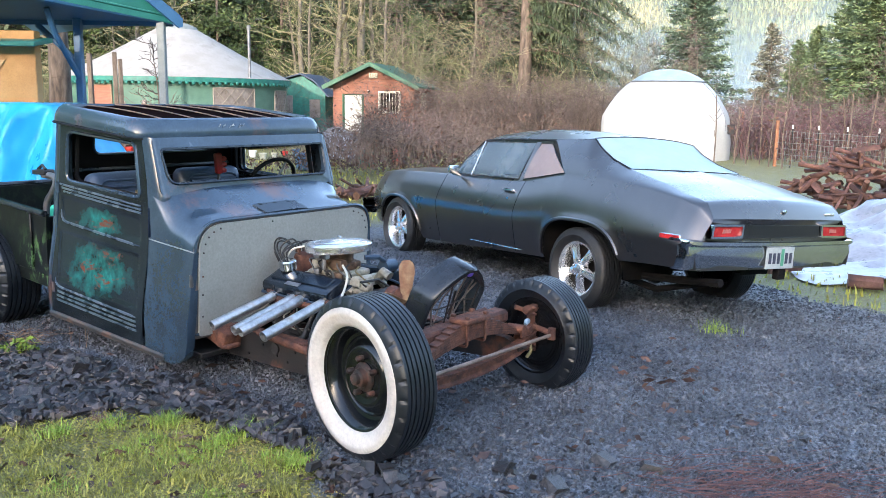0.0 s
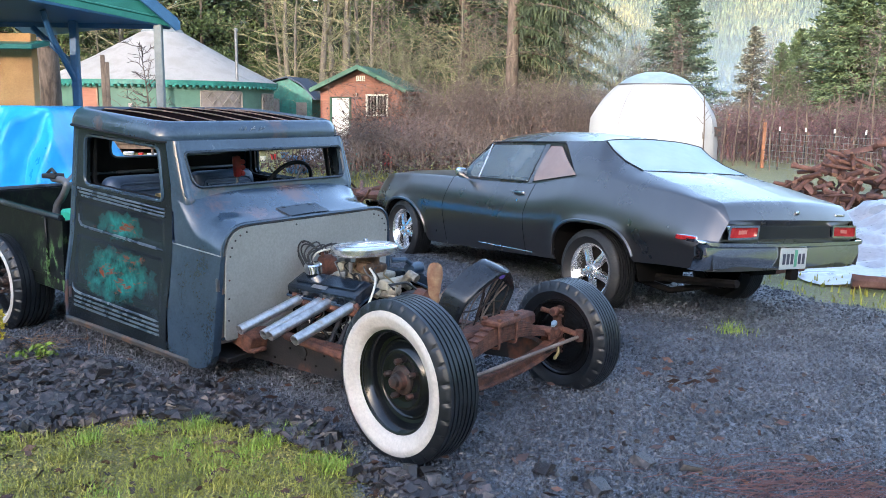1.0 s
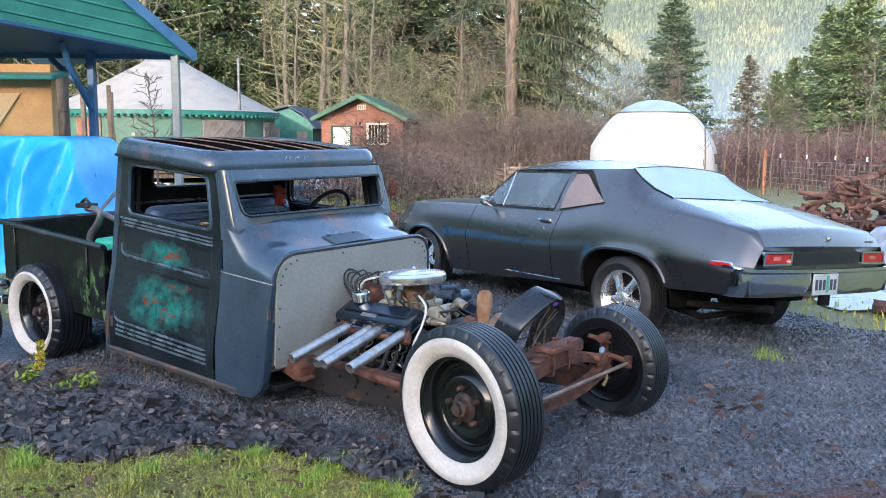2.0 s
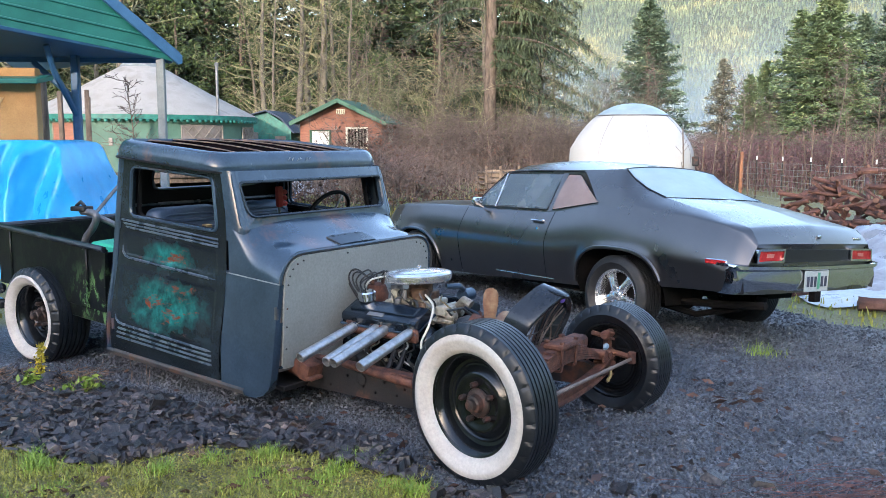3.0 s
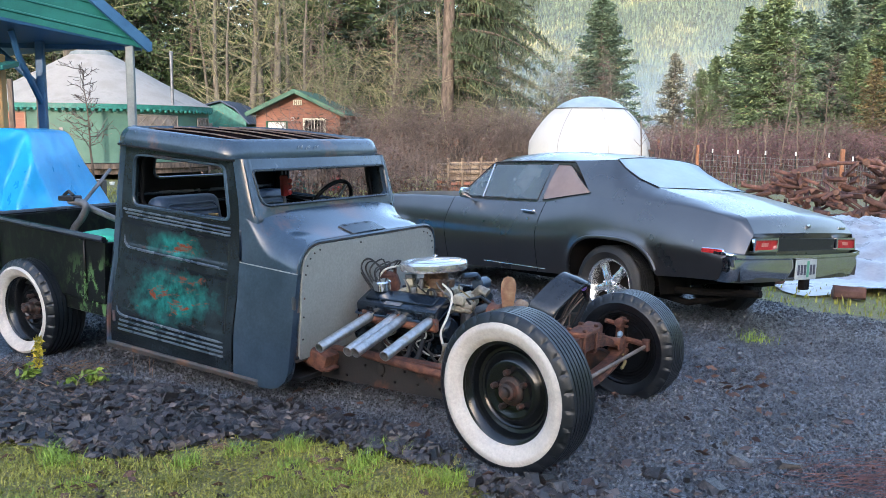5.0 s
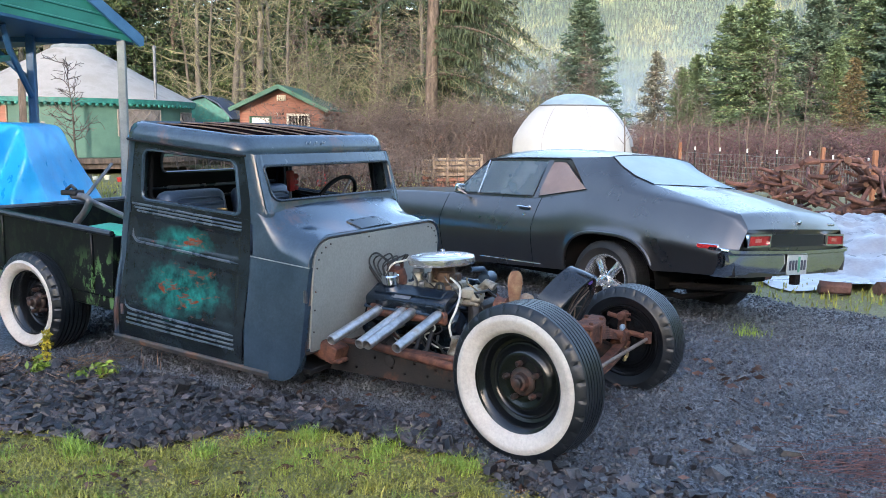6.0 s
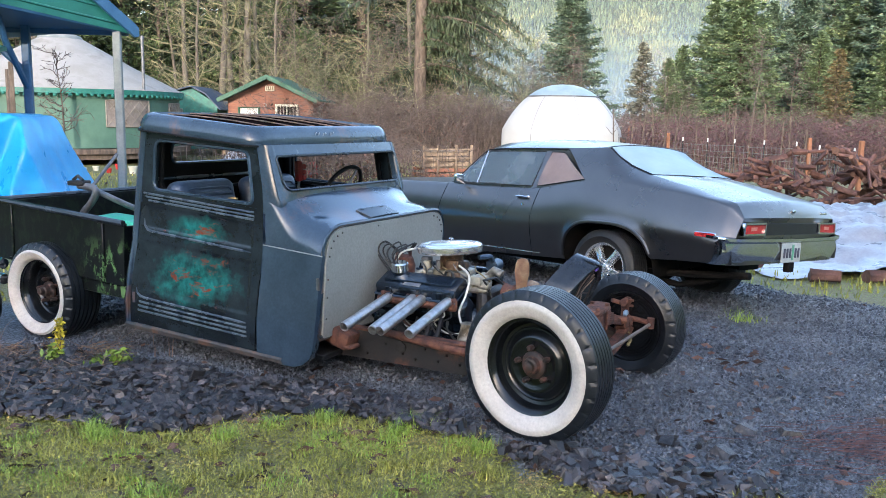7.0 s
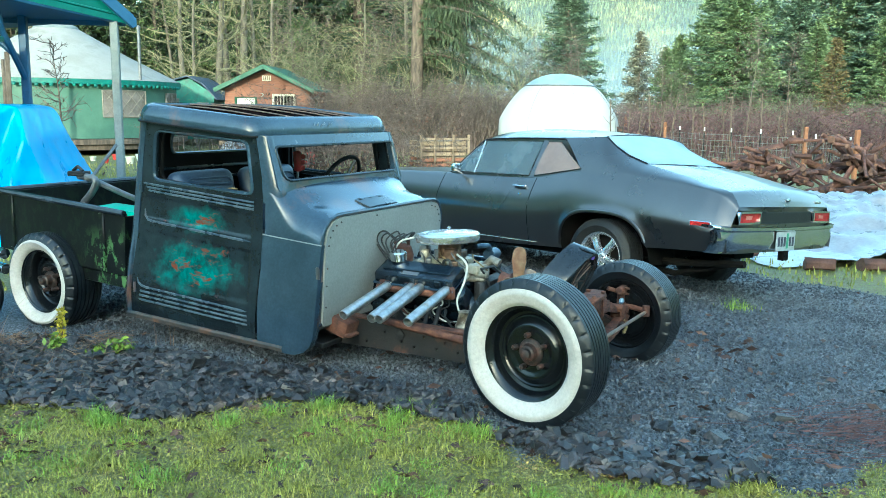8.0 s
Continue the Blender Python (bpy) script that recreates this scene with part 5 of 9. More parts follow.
        lathe(bm, [(0.0055, 0), (0.0045, -0.004), (0, -0.005)], 8, Matrix.Translation((fwx(v) + 0.013, YC + u * 0.965, 0.29 + (v - 0.29) * 0.965)) @ Matrix.Rotation(math.radians(90), 4, "Z"))
        bpart("rivet", bm, M_DARKRUST, fw)
    for v in (0.40, 0.52, 0.62):
        bm = B()
        lathe(bm, [(0.0055, 0), (0.0045, -0.004), (0, -0.005)], 8, Matrix.Translation((fwx(v) + 0.013, YC - W + 0.02, v)) @ Matrix.Rotation(math.radians(90), 4, "Z"))
        bpart("rivet", bm, M_DARKRUST, fw)
    bm = B()
    box(bm, (-1.275, -HW - 0.012, 0.60), (0.02, 0.02, 0.07), 0.005)
    bpart("hood_latch_stub", bm, M_SILL, None, "torn rusty hood catch")
    # windscreen surround, header, pillars
    bm = B()
    def scr(u, v, w):
        return (-1.652 + (1.24 - v) * 0.30 + w - 0.035 * (abs(u) / HW) ** 3 + 0.02, YC + u, v)
    o = roundpoly([(-0.635, 1.0), (0.635, 1.0), (0.628, 1.30), (-0.628, 1.30)], 0.03, 4)
    i = roundpoly([(-0.575, 1.06), (0.575, 1.06), (0.592, 1.242), (-0.592, 1.242)], [0.055, 0.055, 0.03, 0.03], 7)
    plate(bm, o, [i], 0.035, scr)
    ws = bpart("windscreen_surround", bm, M_CAB, None, "", 0.5)
    bm = B()
    tube(bm, [scr(u, v, 0.037) for u, v in i + i[:1]], 0.008, 6, False)
    bpart("windscreen_seal", bm, M_CABDARK, ws)
    for s in (-1, 1):
        bm = B()
        rows = []
        for k in range(17):
            z = 0.93 + 0.37 * k / 16
            fx = interp(z, [(0.93, -1.657), (1.06, -1.662), (1.30, -1.708)])
            a = Vector((fx, YC + s * (wall(z) + 0.003), z))
            e = Vector(scr(0.585, max(z, 0.99), 0.036))
            e.y = YC + s * 0.585
            c = Vector((e.x + 0.010, YC + s * (wall(z) + 0.001), z))
            rows.append([a * (1 - t) ** 2 + c * 2 * t * (1 - t) + e * t * t for t in np.linspace(0, 1, 11)])
        sheet(bm, rows)
        bpart("pillar", bm, M_CAB, None, "", 1.2)
    # roof crown: a rounded band round an open top
    bm = B()
    def ring(hx, hy, z, r, cx):
        return [(cx + u, YC + v, z) for u, v in roundpoly([(-hx, -hy), (hx, -hy), (hx, hy), (-hx, hy)], r, 8)]
    prof = [(0.450, 0.660, 1.284), (0.468, 0.684, 1.286), (0.472, 0.688, 1.30), (0.469, 0.684, 1.328), (0.461, 0.676, 1.355), (0.449, 0.665, 1.378), (0.435, 0.650, 1.392), (0.424, 0.638, 1.395), (0.418, 0.632, 1.386), (0.418, 0.632, 1.358)]
    rings = [ring(hx, hy, z, 0.115, -2.158) for hx, hy, z in prof]
    sheet(bm, [r + r[:1] for r in rings])
    for v in bm.verts:
        t = smooth01((v.co.x + 2.6) / 0.9)
        v.co.z += 0.008 * math.sin(math.pi * t)
        v.co.x += 0.018 * (1 - ((v.co.y - YC) / 0.66) ** 2) * (1 if v.co.x > -2.1 else 0)
        v.co.z += 0.004 * noise.noise(v.co * 7) * smooth01((v.co.z - 1.30) / 0.05)
    bpart("roof_crown", bm, M_CAB, None, "dented primer roof crown", 0.9)
    bm = B()
    for k in range(9):
        y = -0.16 + 0.022 * k + 0.012 * math.sin(k * 2.3)
        tube(bm, [(-1.682, y, 1.348 + 0.006 * math.sin(k * 1.7)), (-1.690, y + 0.02, 1.360 + 0.004 * math.cos(k * 3.1))], 0.0022, 5)
    bpart("roof_scratch", bm, M_SEAM, None, "pale scratched scuff on the roof crown")
    bm = B()
    gp = prof[2]
    dr = [(x, y, 1.2885) for x, y, z in ring(gp[0] + 0.004, gp[1] + 0.004, 0, 0.115, -2.158)]
    tube(bm, dr + dr[:1], 0.006, 6, False)
    for v in bm.verts:
        v.co.x += 0.018 * (1 - ((v.co.y - YC) / 0.66) ** 2) * (1 if v.co.x > -2.1 else 0)
    bpart("drip_rail", bm, M_BLACKIN)
    bm = B()
    sheet(bm, [[(-2.575 + 0.835 * i / 10, YC + 0.632 * (j / 8 - 1), 1.370 + 0.018 * (1 - (j / 8 - 1) ** 2) + 0.012 * math.sin(math.pi * i / 10)) for j in range(17)] for i in range(11)])
    thick(bm, 0.008)
    bpart("roof_insert", bm, M_FELT, None, "black roof insert")
    for k in range(6):
        y = -0.46 + 0.184 * k
        bm = B()
        tube(bm, [(-2.575 + 0.835 * i / 10, YC + y, 1.376 + 0.018 * (1 - (y / 0.632) ** 2) + 0.012 * math.sin(math.pi * i / 10)) for i in range(11)], 0.0042, 6)
        bpart("roof_bow", bm, M_PIPERUST, None, "thin bare roof bow")
    # back wall with window
    bm = B()
    o = roundpoly([(-0.645, 0.15), (0.645, 0.15), (0.63, 1.30), (-0.63, 1.30)], 0.04, 4)
    i = roundpoly([(-0.43, 1.085), (0.43, 1.085), (0.43, 1.225), (-0.43, 1.225)], 0.06, 6)
    plate(bm, o, [i], 0.025, lambda u, v, w: (-2.745 + 0.125 * (v - 0.15) + w, YC + u, v))
    bw = bpart("cab_back", bm, M_BLACKIN, None, "", 0.5)
    bm = B()
    tube(bm, [(-2.745 + 0.125 * (v - 0.15) + 0.03, YC + u, v) for u, v in i + i[:1]], 0.010, 6, False)
    bpart("rear_window_frame", bm, M_CAB, bw)
    bm = B()
    for z in (0.93, 1.0):
        tube(bm, [(-2.58, YC - 0.58, z), (-2.58, YC + 0.58, z)], 0.010, 6)
    bpart("back_brace", bm, M_CABRIB, bw)
    bm = B()
    box(bm, (-2.0, YC, 0.17), (1.42, 1.22, 0.03), 0.005)
    bpart("cab_floor", bm, M_BLACKIN)
    bm = B()
    sheet(bm, [[(-1.68, YC - 0.60 + 1.2 * j / 8, z) for j in range(9)] for z in (0.75, 0.93)] + [[(-1.72, YC - 0.60 + 1.2 * j / 8, 1.0) for j in range(9)], [(-1.68, YC - 0.60 + 1.2 * j / 8, 1.03) for j in range(9)]])
    thick(bm, 0.01)
    bpart("dashboard", bm, M_BLACKIN)
    for y in (-0.31, 0.31):
        bm = B()
        box(bm, (-2.22, YC + y, 0.52), (0.48, 0.50, 0.16), 0.05, None, 3)
        seat = bpart("seat", bm, M_VINYL, None, "blue vinyl bucket seat")
        bm = B()
        box(bm, (-2.43, YC + y, 0.765), (0.14, 0.50, 0.47), 0.06, Matrix.Rotation(-0.22, 4, "Y"), 4)
        bpart("backrest", bm, M_VINYL, seat)
        for k in range(4):
            bm = B()
            tube(bm, [(-2.352 - 0.012 * k, YC + y - 0.18, 0.77 + 0.05 * k), (-2.352 - 0.012 * k, YC + y + 0.18, 0.77 + 0.05 * k)], 0.012, 6)
            bpart("seat_pleat", bm, M_VINYL, seat)
        bm = B()
        tube(bm, roundtube([(-2.36, YC + y - 0.2, 0.70), (-2.40, YC + y - 0.2, 0.955), (-2.40, YC + y + 0.2, 0.955), (-2.36, YC + y + 0.2, 0.70)]), 0.008, 6)
        bpart("seat_piping", bm, M_VINYL, seat)
    bm = B()
    c = Matrix.Translation((-1.90, YC + 0.39, 0.955)) @ Matrix.Rotation(math.radians(-62), 4, "Y")
    tube(bm, [c @ Vector((0.19 * math.cos(t), 0.19 * math.sin(t), 0)) for t in np.linspace(0, 2 * math.pi, 41)], 0.013, 8, False)
    st = bpart("steering_wheel", bm, M_BLACKIN, None, "black three-spoke steering wheel")
    for k in range(3):
        bm = B()
        t = 2 * math.pi * k / 3 + 0.4
        tube(bm, [c @ Vector((0, 0, -0.03)), c @ Vector((0.185 * math.cos(t), 0.185 * math.sin(t), 0))], 0.008, 6)
        bpart("spoke", bm, M_STEEL, st)
    bm = B()
    tube(bm, [c @ Vector((0, 0, -0.02)), c @ Vector((0, 0, -0.3))], 0.02, 8)
    bpart("column", bm, M_BLACKIN, st)
    # red block-shaped grip on the gear lever
    bm = B()
    box(bm, (-1.98, YC + 0.05, 1.09), (0.035, 0.05, 0.13), 0.012, Matrix.Rotation(0.08, 4, "X"), 2)
    for k in range(3):
        lathe(bm, [(0, -0.012), (0.016, -0.008), (0.016, 0.008), (0, 0.012)], 10, Matrix.Translation((-1.965, YC + 0.08, 1.05 + 0.035 * k)) @ Matrix.Rotation(1.2, 4, "Z"))
    bpart("shift_knob", bm, M_REDPART, None, "red gear lever grip")
    bm = B()
    tube(bm, [(-2.01, YC + 0.05, 0.2), (-1.98, YC + 0.05, 1.04)], 0.009, 6)
    bpart("gear_lever", bm, M_STEEL)
    bm = B()
    lathe(bm, [(0.03, 0), (0.028, -0.02), (0.01, -0.03), (0.008, -0.055), (0.02, -0.06), (0, -0.075)], 14, Matrix.Translation((-2.09, YC - 0.43, 0.94)) @ Matrix.Rotation(math.radians(90), 4, "X"))
    bpart("horn_bulb", bm, M_BRASS)
    # bed
    BL = -4.0
    for s in (-1, 1):
        bm = B()
        plate(bm, [(BL, 0.34), (-2.76, 0.34), (-2.74, 0.722), (BL, 0.712)], [], 0.02, lambda u, v, w, s=s: (u, YC + s * (0.685 - w), v))
        side = bpart("bed_side", bm, M_BED, None, "black bed side with flaked green paint", 0.5)
        bm = B()
        tube(bm, [(BL, YC + s * 0.692, 0.715), (-2.74, YC + s * 0.692, 0.724)], 0.02, 8)
        bpart("bed_rail", bm, M_SHELL, side)
        for x in (-2.95, -3.85):
            bm = B()
            box(bm, (x, YC + s * 0.688, 0.53), (0.05, 0.02, 0.34), 0.006)
            bpart("stake_pocket", bm, M_BED, side)
        bm = B()
        box(bm, (-3.05, YC + s * 0.655, 0.295), (0.60, 0.025, 0.075), 0.006)
        bpart("bed_sill", bm, M_BED, side, "sill with green paint showing")
    bm = B()
    box(bm, (-2.77, YC, 0.52), (0.02, 1.34, 0.36), 0.004)
    bpart("bed_front", bm, M_BED)
    bm = B()
    box(bm, (BL + 0.01, YC, 0.525), (0.02, 1.34, 0.36), 0.004)
    tg = bpart("tailgate", bm, M_BED)
    bm = B()
    tube(bm, [(BL, YC - 0.69, 0.713), (BL, YC + 0.69, 0.713)], 0.018, 8)
    bpart("tailgate_rail", bm, M_SHELL, tg)
    bm = B()
    box(bm, (-3.38, YC, 0.36), (1.22, 1.34, 0.025), 0.004)
    bpart("bed_floor", bm, M_DARKRUST)
    bm = B()
    tube(bm, bend([(-3.881, -0.125, 0.53), (-3.851, -0.124, 0.719), (-3.761, -0.119, 0.811), (-3.706, -0.117, 0.885), (-3.73, -0.118, 0.926), (-3.871, -0.125, 0.936)], 4), 0.026, 10)
    tube(bm, [(-3.731, -0.118, 0.914), (-3.611, 0.089, 0.788), (-3.492, 0.295, 0.677), (-3.40, 0.45, 0.59)], 0.022, 8)
    part("bent_tube", bm, M_STEEL, car, "bent steel tube in the bed")
    bm = B()
    box(bm, (-3.871, -0.125, 0.956), (0.13, 0.10, 0.035), 0.006, Matrix.Rotation(0.3, 4, "Z"))
    tube(bm, [(-3.91, -0.147, 0.974), (-3.881, -0.125, 1.006), (-3.82, -0.132, 0.976)], 0.012, 6)
    part("tube_bracket", bm, M_DARKRUST, car)
    bm = B()
    tube(bm, [(-3.917, -0.012, 0.885), (-3.931, 0.27, 1.15)], 0.013, 6)
    part("diagonal_brace", bm, M_STEEL, car, "grey steel brace rising from the bed")
    # chromed pipes behind the rear wheel
    for z in (0.355, 0.459):
        bm = B()
        tube(bm, [(-3.80, -0.79, z), (-4.04, -0.79, z + 0.02), (-4.29, -0.79, z + 0.04)], 0.036, 12)
        part("chrome_side_pipe", bm, M_CHROME, car)
    # chassis
    for s in (-1, 1):
        holes = [[(x + 0.008 * math.cos(t), z + 0.008 * math.sin(t)) for t in np.linspace(0, 5.5, 7)] for x, z in [(-1.2, 0.23), (-1.12, 0.17), (-1.0, 0.24), (-0.89, 0.2), (-0.81, 0.18), (-0.75, 0.245), (-0.67, 0.19), (-0.62, 0.23), (-0.54, 0.19), (-0.47, 0.22)]]
        bm = B()
        plate(bm, [(-1.8, 0.13), (-0.55, 0.14), (0.0, 0.17), (0.1, 0.25), (-0.02, 0.29), (-0.55, 0.292), (-1.25, 0.295), (-1.8, 0.27)], holes, 0.05, lambda u, v, w, s=s: (u, s * (0.43 - w), v))
        fr = part("frame_rail", bm, M_DARKRUST, car, "dark frame rail with rust and bolt holes", 0.5)
        bm = B()
        box(bm, (-0.68, s * 0.405, 0.299), (1.2, 0.065, 0.012), 0.003)
        part("rail_flange", bm, M_RUST, fr, "rusty top flange of the rail")
        bm = B()
        tube(bm, [(-1.0, s * 0.455, 0.312), (-0.66, s * 0.46, 0.285), (-0.34, s * 0.465, 0.262)], 0.022, 10)
        part("steering_rod", bm, M_RUST, fr)
        bm = B()
        lathe(bm, [(0.03, 0), (0.03, -0.008), (0.016, -0.012), (0, -0.012)], 14, Matrix.Translation((-0.9, s * 0.432, 0.237)) @ Matrix.Rotation(0 if s < 0 else math.pi, 4, "Z"))
        part("frame_boss", bm, M_DARKRUST, fr)
        bm = B()
        box(bm, (-1.26, s * 0.48, 0.26), (0.17, 0.13, 0.10), 0.02, Matrix.Rotation(0.3, 4, "Y"), 2)
        box(bm, (-1.2, s * 0.50, 0.215), (0.10, 0.09, 0.02), 0.006)
        part("body_mount", bm, M_RUST, car, "rusty body mount")
    bm = B()
    box(bm, (-2.85, 0, 0.25), (2.2, 0.5, 0.10), 0.02)
    part("rear_chassis", bm, M_DARKRUST, car)
    # dropped I-beam axle under an arched transverse leaf spring
    bm = B()
    rows = []
    for i in range(29):
        u = -1 + i / 14
        z = 0.215 + 0.085 * abs(u) ** 2.6
        x = 0.055
        rows.append([(x + dx, 0.58 * u, z + dz) for dx, dz in ((-0.026, -0.03), (0.026, -0.03), (0.026, -0.02), (0.008, -0.014), (0.008, 0.014), (0.026, 0.02), (0.026, 0.03), (-0.026, 0.03), (-0.026, 0.02), (-0.008, 0.014), (-0.008, -0.014), (-0.026, -0.02), (-0.026, -0.03))])
    sheet(bm, rows)
    ax = part("front_axle", bm, M_RUST, car, "rusty dropped I-beam front axle", 0.4)
    for k in range(8):
        bm = B()
        L = 0.47 - 0.047 * k
        rows = []
        for i in range(17):
            u = -1 + i / 8
            z = 0.375 - 0.085 * (L / 0.47 * u) ** 2 + 0.0115 * k
            rows.append([(0.03 + dx, L * u, z + dz) for dx, dz in ((-0.028, 0), (0.028, 0), (0.028, 0.0095), (-0.028, 0.0095), (-0.028, 0))])
        sheet(bm, rows)
        bm.faces.new([v for v in bm.verts if abs(v.co.y + L) < 1e-6][:4])
        part("leaf_spring", bm, M_RUST, ax, "", 0.4)
    bm = B()
    box(bm, (0.03, 0, 0.475), (0.11, 0.20, 0.03), 0.008)
    part("spring_clamp", bm, M_RUST, ax)
    for y in (-0.075, 0.075):
        bm = B()
        tube(bm, roundtube([(-0.012, y, 0.50), (-0.012, y, 0.355), (0.072, y, 0.355), (0.072, y, 0.50)], 0.02), 0.008, 6)
        ub = part("u_bolt", bm, M_RUST, ax)
        for x in (-0.012, 0.072):
            bm = B()
            box(bm, (x, y, 0.497), (0.022, 0.022, 0.014), 0.003)
            part("nut", bm, M_RUST, ub)
    bm = B()
    box(bm, (-0.07, 0, 0.40), (0.10, 0.84, 0.07), 0.015)
    tube(bm, [(-0.18, -0.42, 0.40), (-0.16, 0.1, 0.40), (-0.18, 0.42, 0.40)], 0.02, 8)
    part("crossmember", bm, M_RUST, car, "rusty front crossmember")
    bm = B()
    tube(bm, [(0.18, -0.52, 0.335), (0.185, 0.0, 0.325), (0.19, 0.50, 0.315)], 0.0095, 8)
    part("tie_rod", bm, M_PIPERUST, ax, "bare rusty tie rod")
    bm = B()
    tube(bm, [(0.09, -0.5, 0.28), (-0.4, -0.45, 0.265)], 0.016, 8)
    part("drag_link", bm, M_RUST, ax)
    for s in (-1, 1):
        o = 0.02
        bm = B()
        tube(bm, [(o + 0.01, s * 0.575, 0.19), (o, s * 0.57, 0.42)], 0.022, 8)
        tube(bm, bend([(o, s * 0.57, 0.32), (o + 0.08, s * 0.54, 0.325), (o + 0.17, s * 0.51, 0.32)]), 0.016, 8)
        tube(bm, [(o, s * 0.57, 0.40), (o - 0.06, s * 0.50, 0.43)], 0.013, 6)
        for z_, r_ in ((0.42, 0.026), (0.31, 0.036), (0.225, 0.028)):
            lathe(bm, [(0, -0.05), (r_ * 0.7, -0.05), (r_, -0.04), (r_, -0.012), (r_ * 0.8, -0.006), (r_ * 0.8, 0.012), (r_, 0.02), (r_ * 0.9, 0.045), (0, 0.045)], 10, Matrix.Translation((o + 0.01, s * 0.55, z_)))
            for q_ in (-1, 1):
                tube(bm, [(o + 0.035, s * 0.53, z_ + q_ * 0.016), (o + 0.06, s * 0.525, z_ + q_ * 0.016)], 0.008, 6)
        box(bm, (o - 0.01, s * 0.575, 0.32), (0.03, 0.03, 0.22), 0.01, None, 2)
        lathe(bm, [(0, -0.03), (0.022, -0.03), (0.022, 0.03), (0, 0.03)], 12, Matrix.Translation((o + 0.17, s * 0.51, 0.32)) @ Matrix.Rotation(math.radians(90), 4, "X"))
        part("steering_knuckle", bm, M_RUST, ax)
        bm = B()
        tube(bm, bend([(o + 0.04, s * 0.50, 0.26), (o + 0.07, s * 0.47, 0.22), (o + 0.06, s * 0.45, 0.19), (o + 0.07, s * 0.44, 0.195)]), 0.009, 6)
        part("brake_hose", bm, M_YELLOW, ax, "yellow-tagged brake hose")
        bm = B()
        for y0, zz in ((0.46, 0.33), (0.40, 0.345)):
            tube(bm, [(o - 0.03, s * y0, zz), (o + 0.07, s * y0, zz)], 0.022, 10)
        for x in (-0.035, 0.06):
            box(bm, (o + x, s * 0.43, 0.325), (0.012, 0.10, 0.045), 0.005)
        box(bm, (o + 0.02, s * 0.46, 0.28), (0.08, 0.07, 0.05), 0.012)
        part("spring_shackle", bm, M_RUST, ax, "blocky rusty spring shackle")
        bm = B()
        lathe(bm, [(0.010, 0), (0.017, 0.022), (0.012, 0.034), (0, 0.034)], 12, Matrix.Translation((o + 0.03, s * 0.47, 0.355)) @ Matrix.Rotation(0.6, 4, "X"))
        part("dust_cap", bm, M_PALEBLUE, ax, "pale blue dust cap")
    # wheels: steered to the near side
    steer = Matrix.Rotation(math.radians(-9), 4, "Z")
    steel_wheel(car, Matrix.Translation((-0.01, -0.67, 0.343)) @ steer, 0.357, 0.205, 0.222, back=True)
    steel_wheel(car, Matrix.Translation((0.045, 0.63, 0.272)) @ steer @ Matrix.Rotation(math.pi, 4, "Z"), 0.309, 0.185, 0.203, white=False, flat=0.262, back=True)
    for s in (-1, 1):
        steel_wheel(car, Matrix.Translation((-3.48, s * 0.655, 0.30)) @ Matrix.Rotation(0 if s < 0 else math.pi, 4, "Z"), 0.325, 0.28, 0.205)
    return car


pickup = build_pickup()

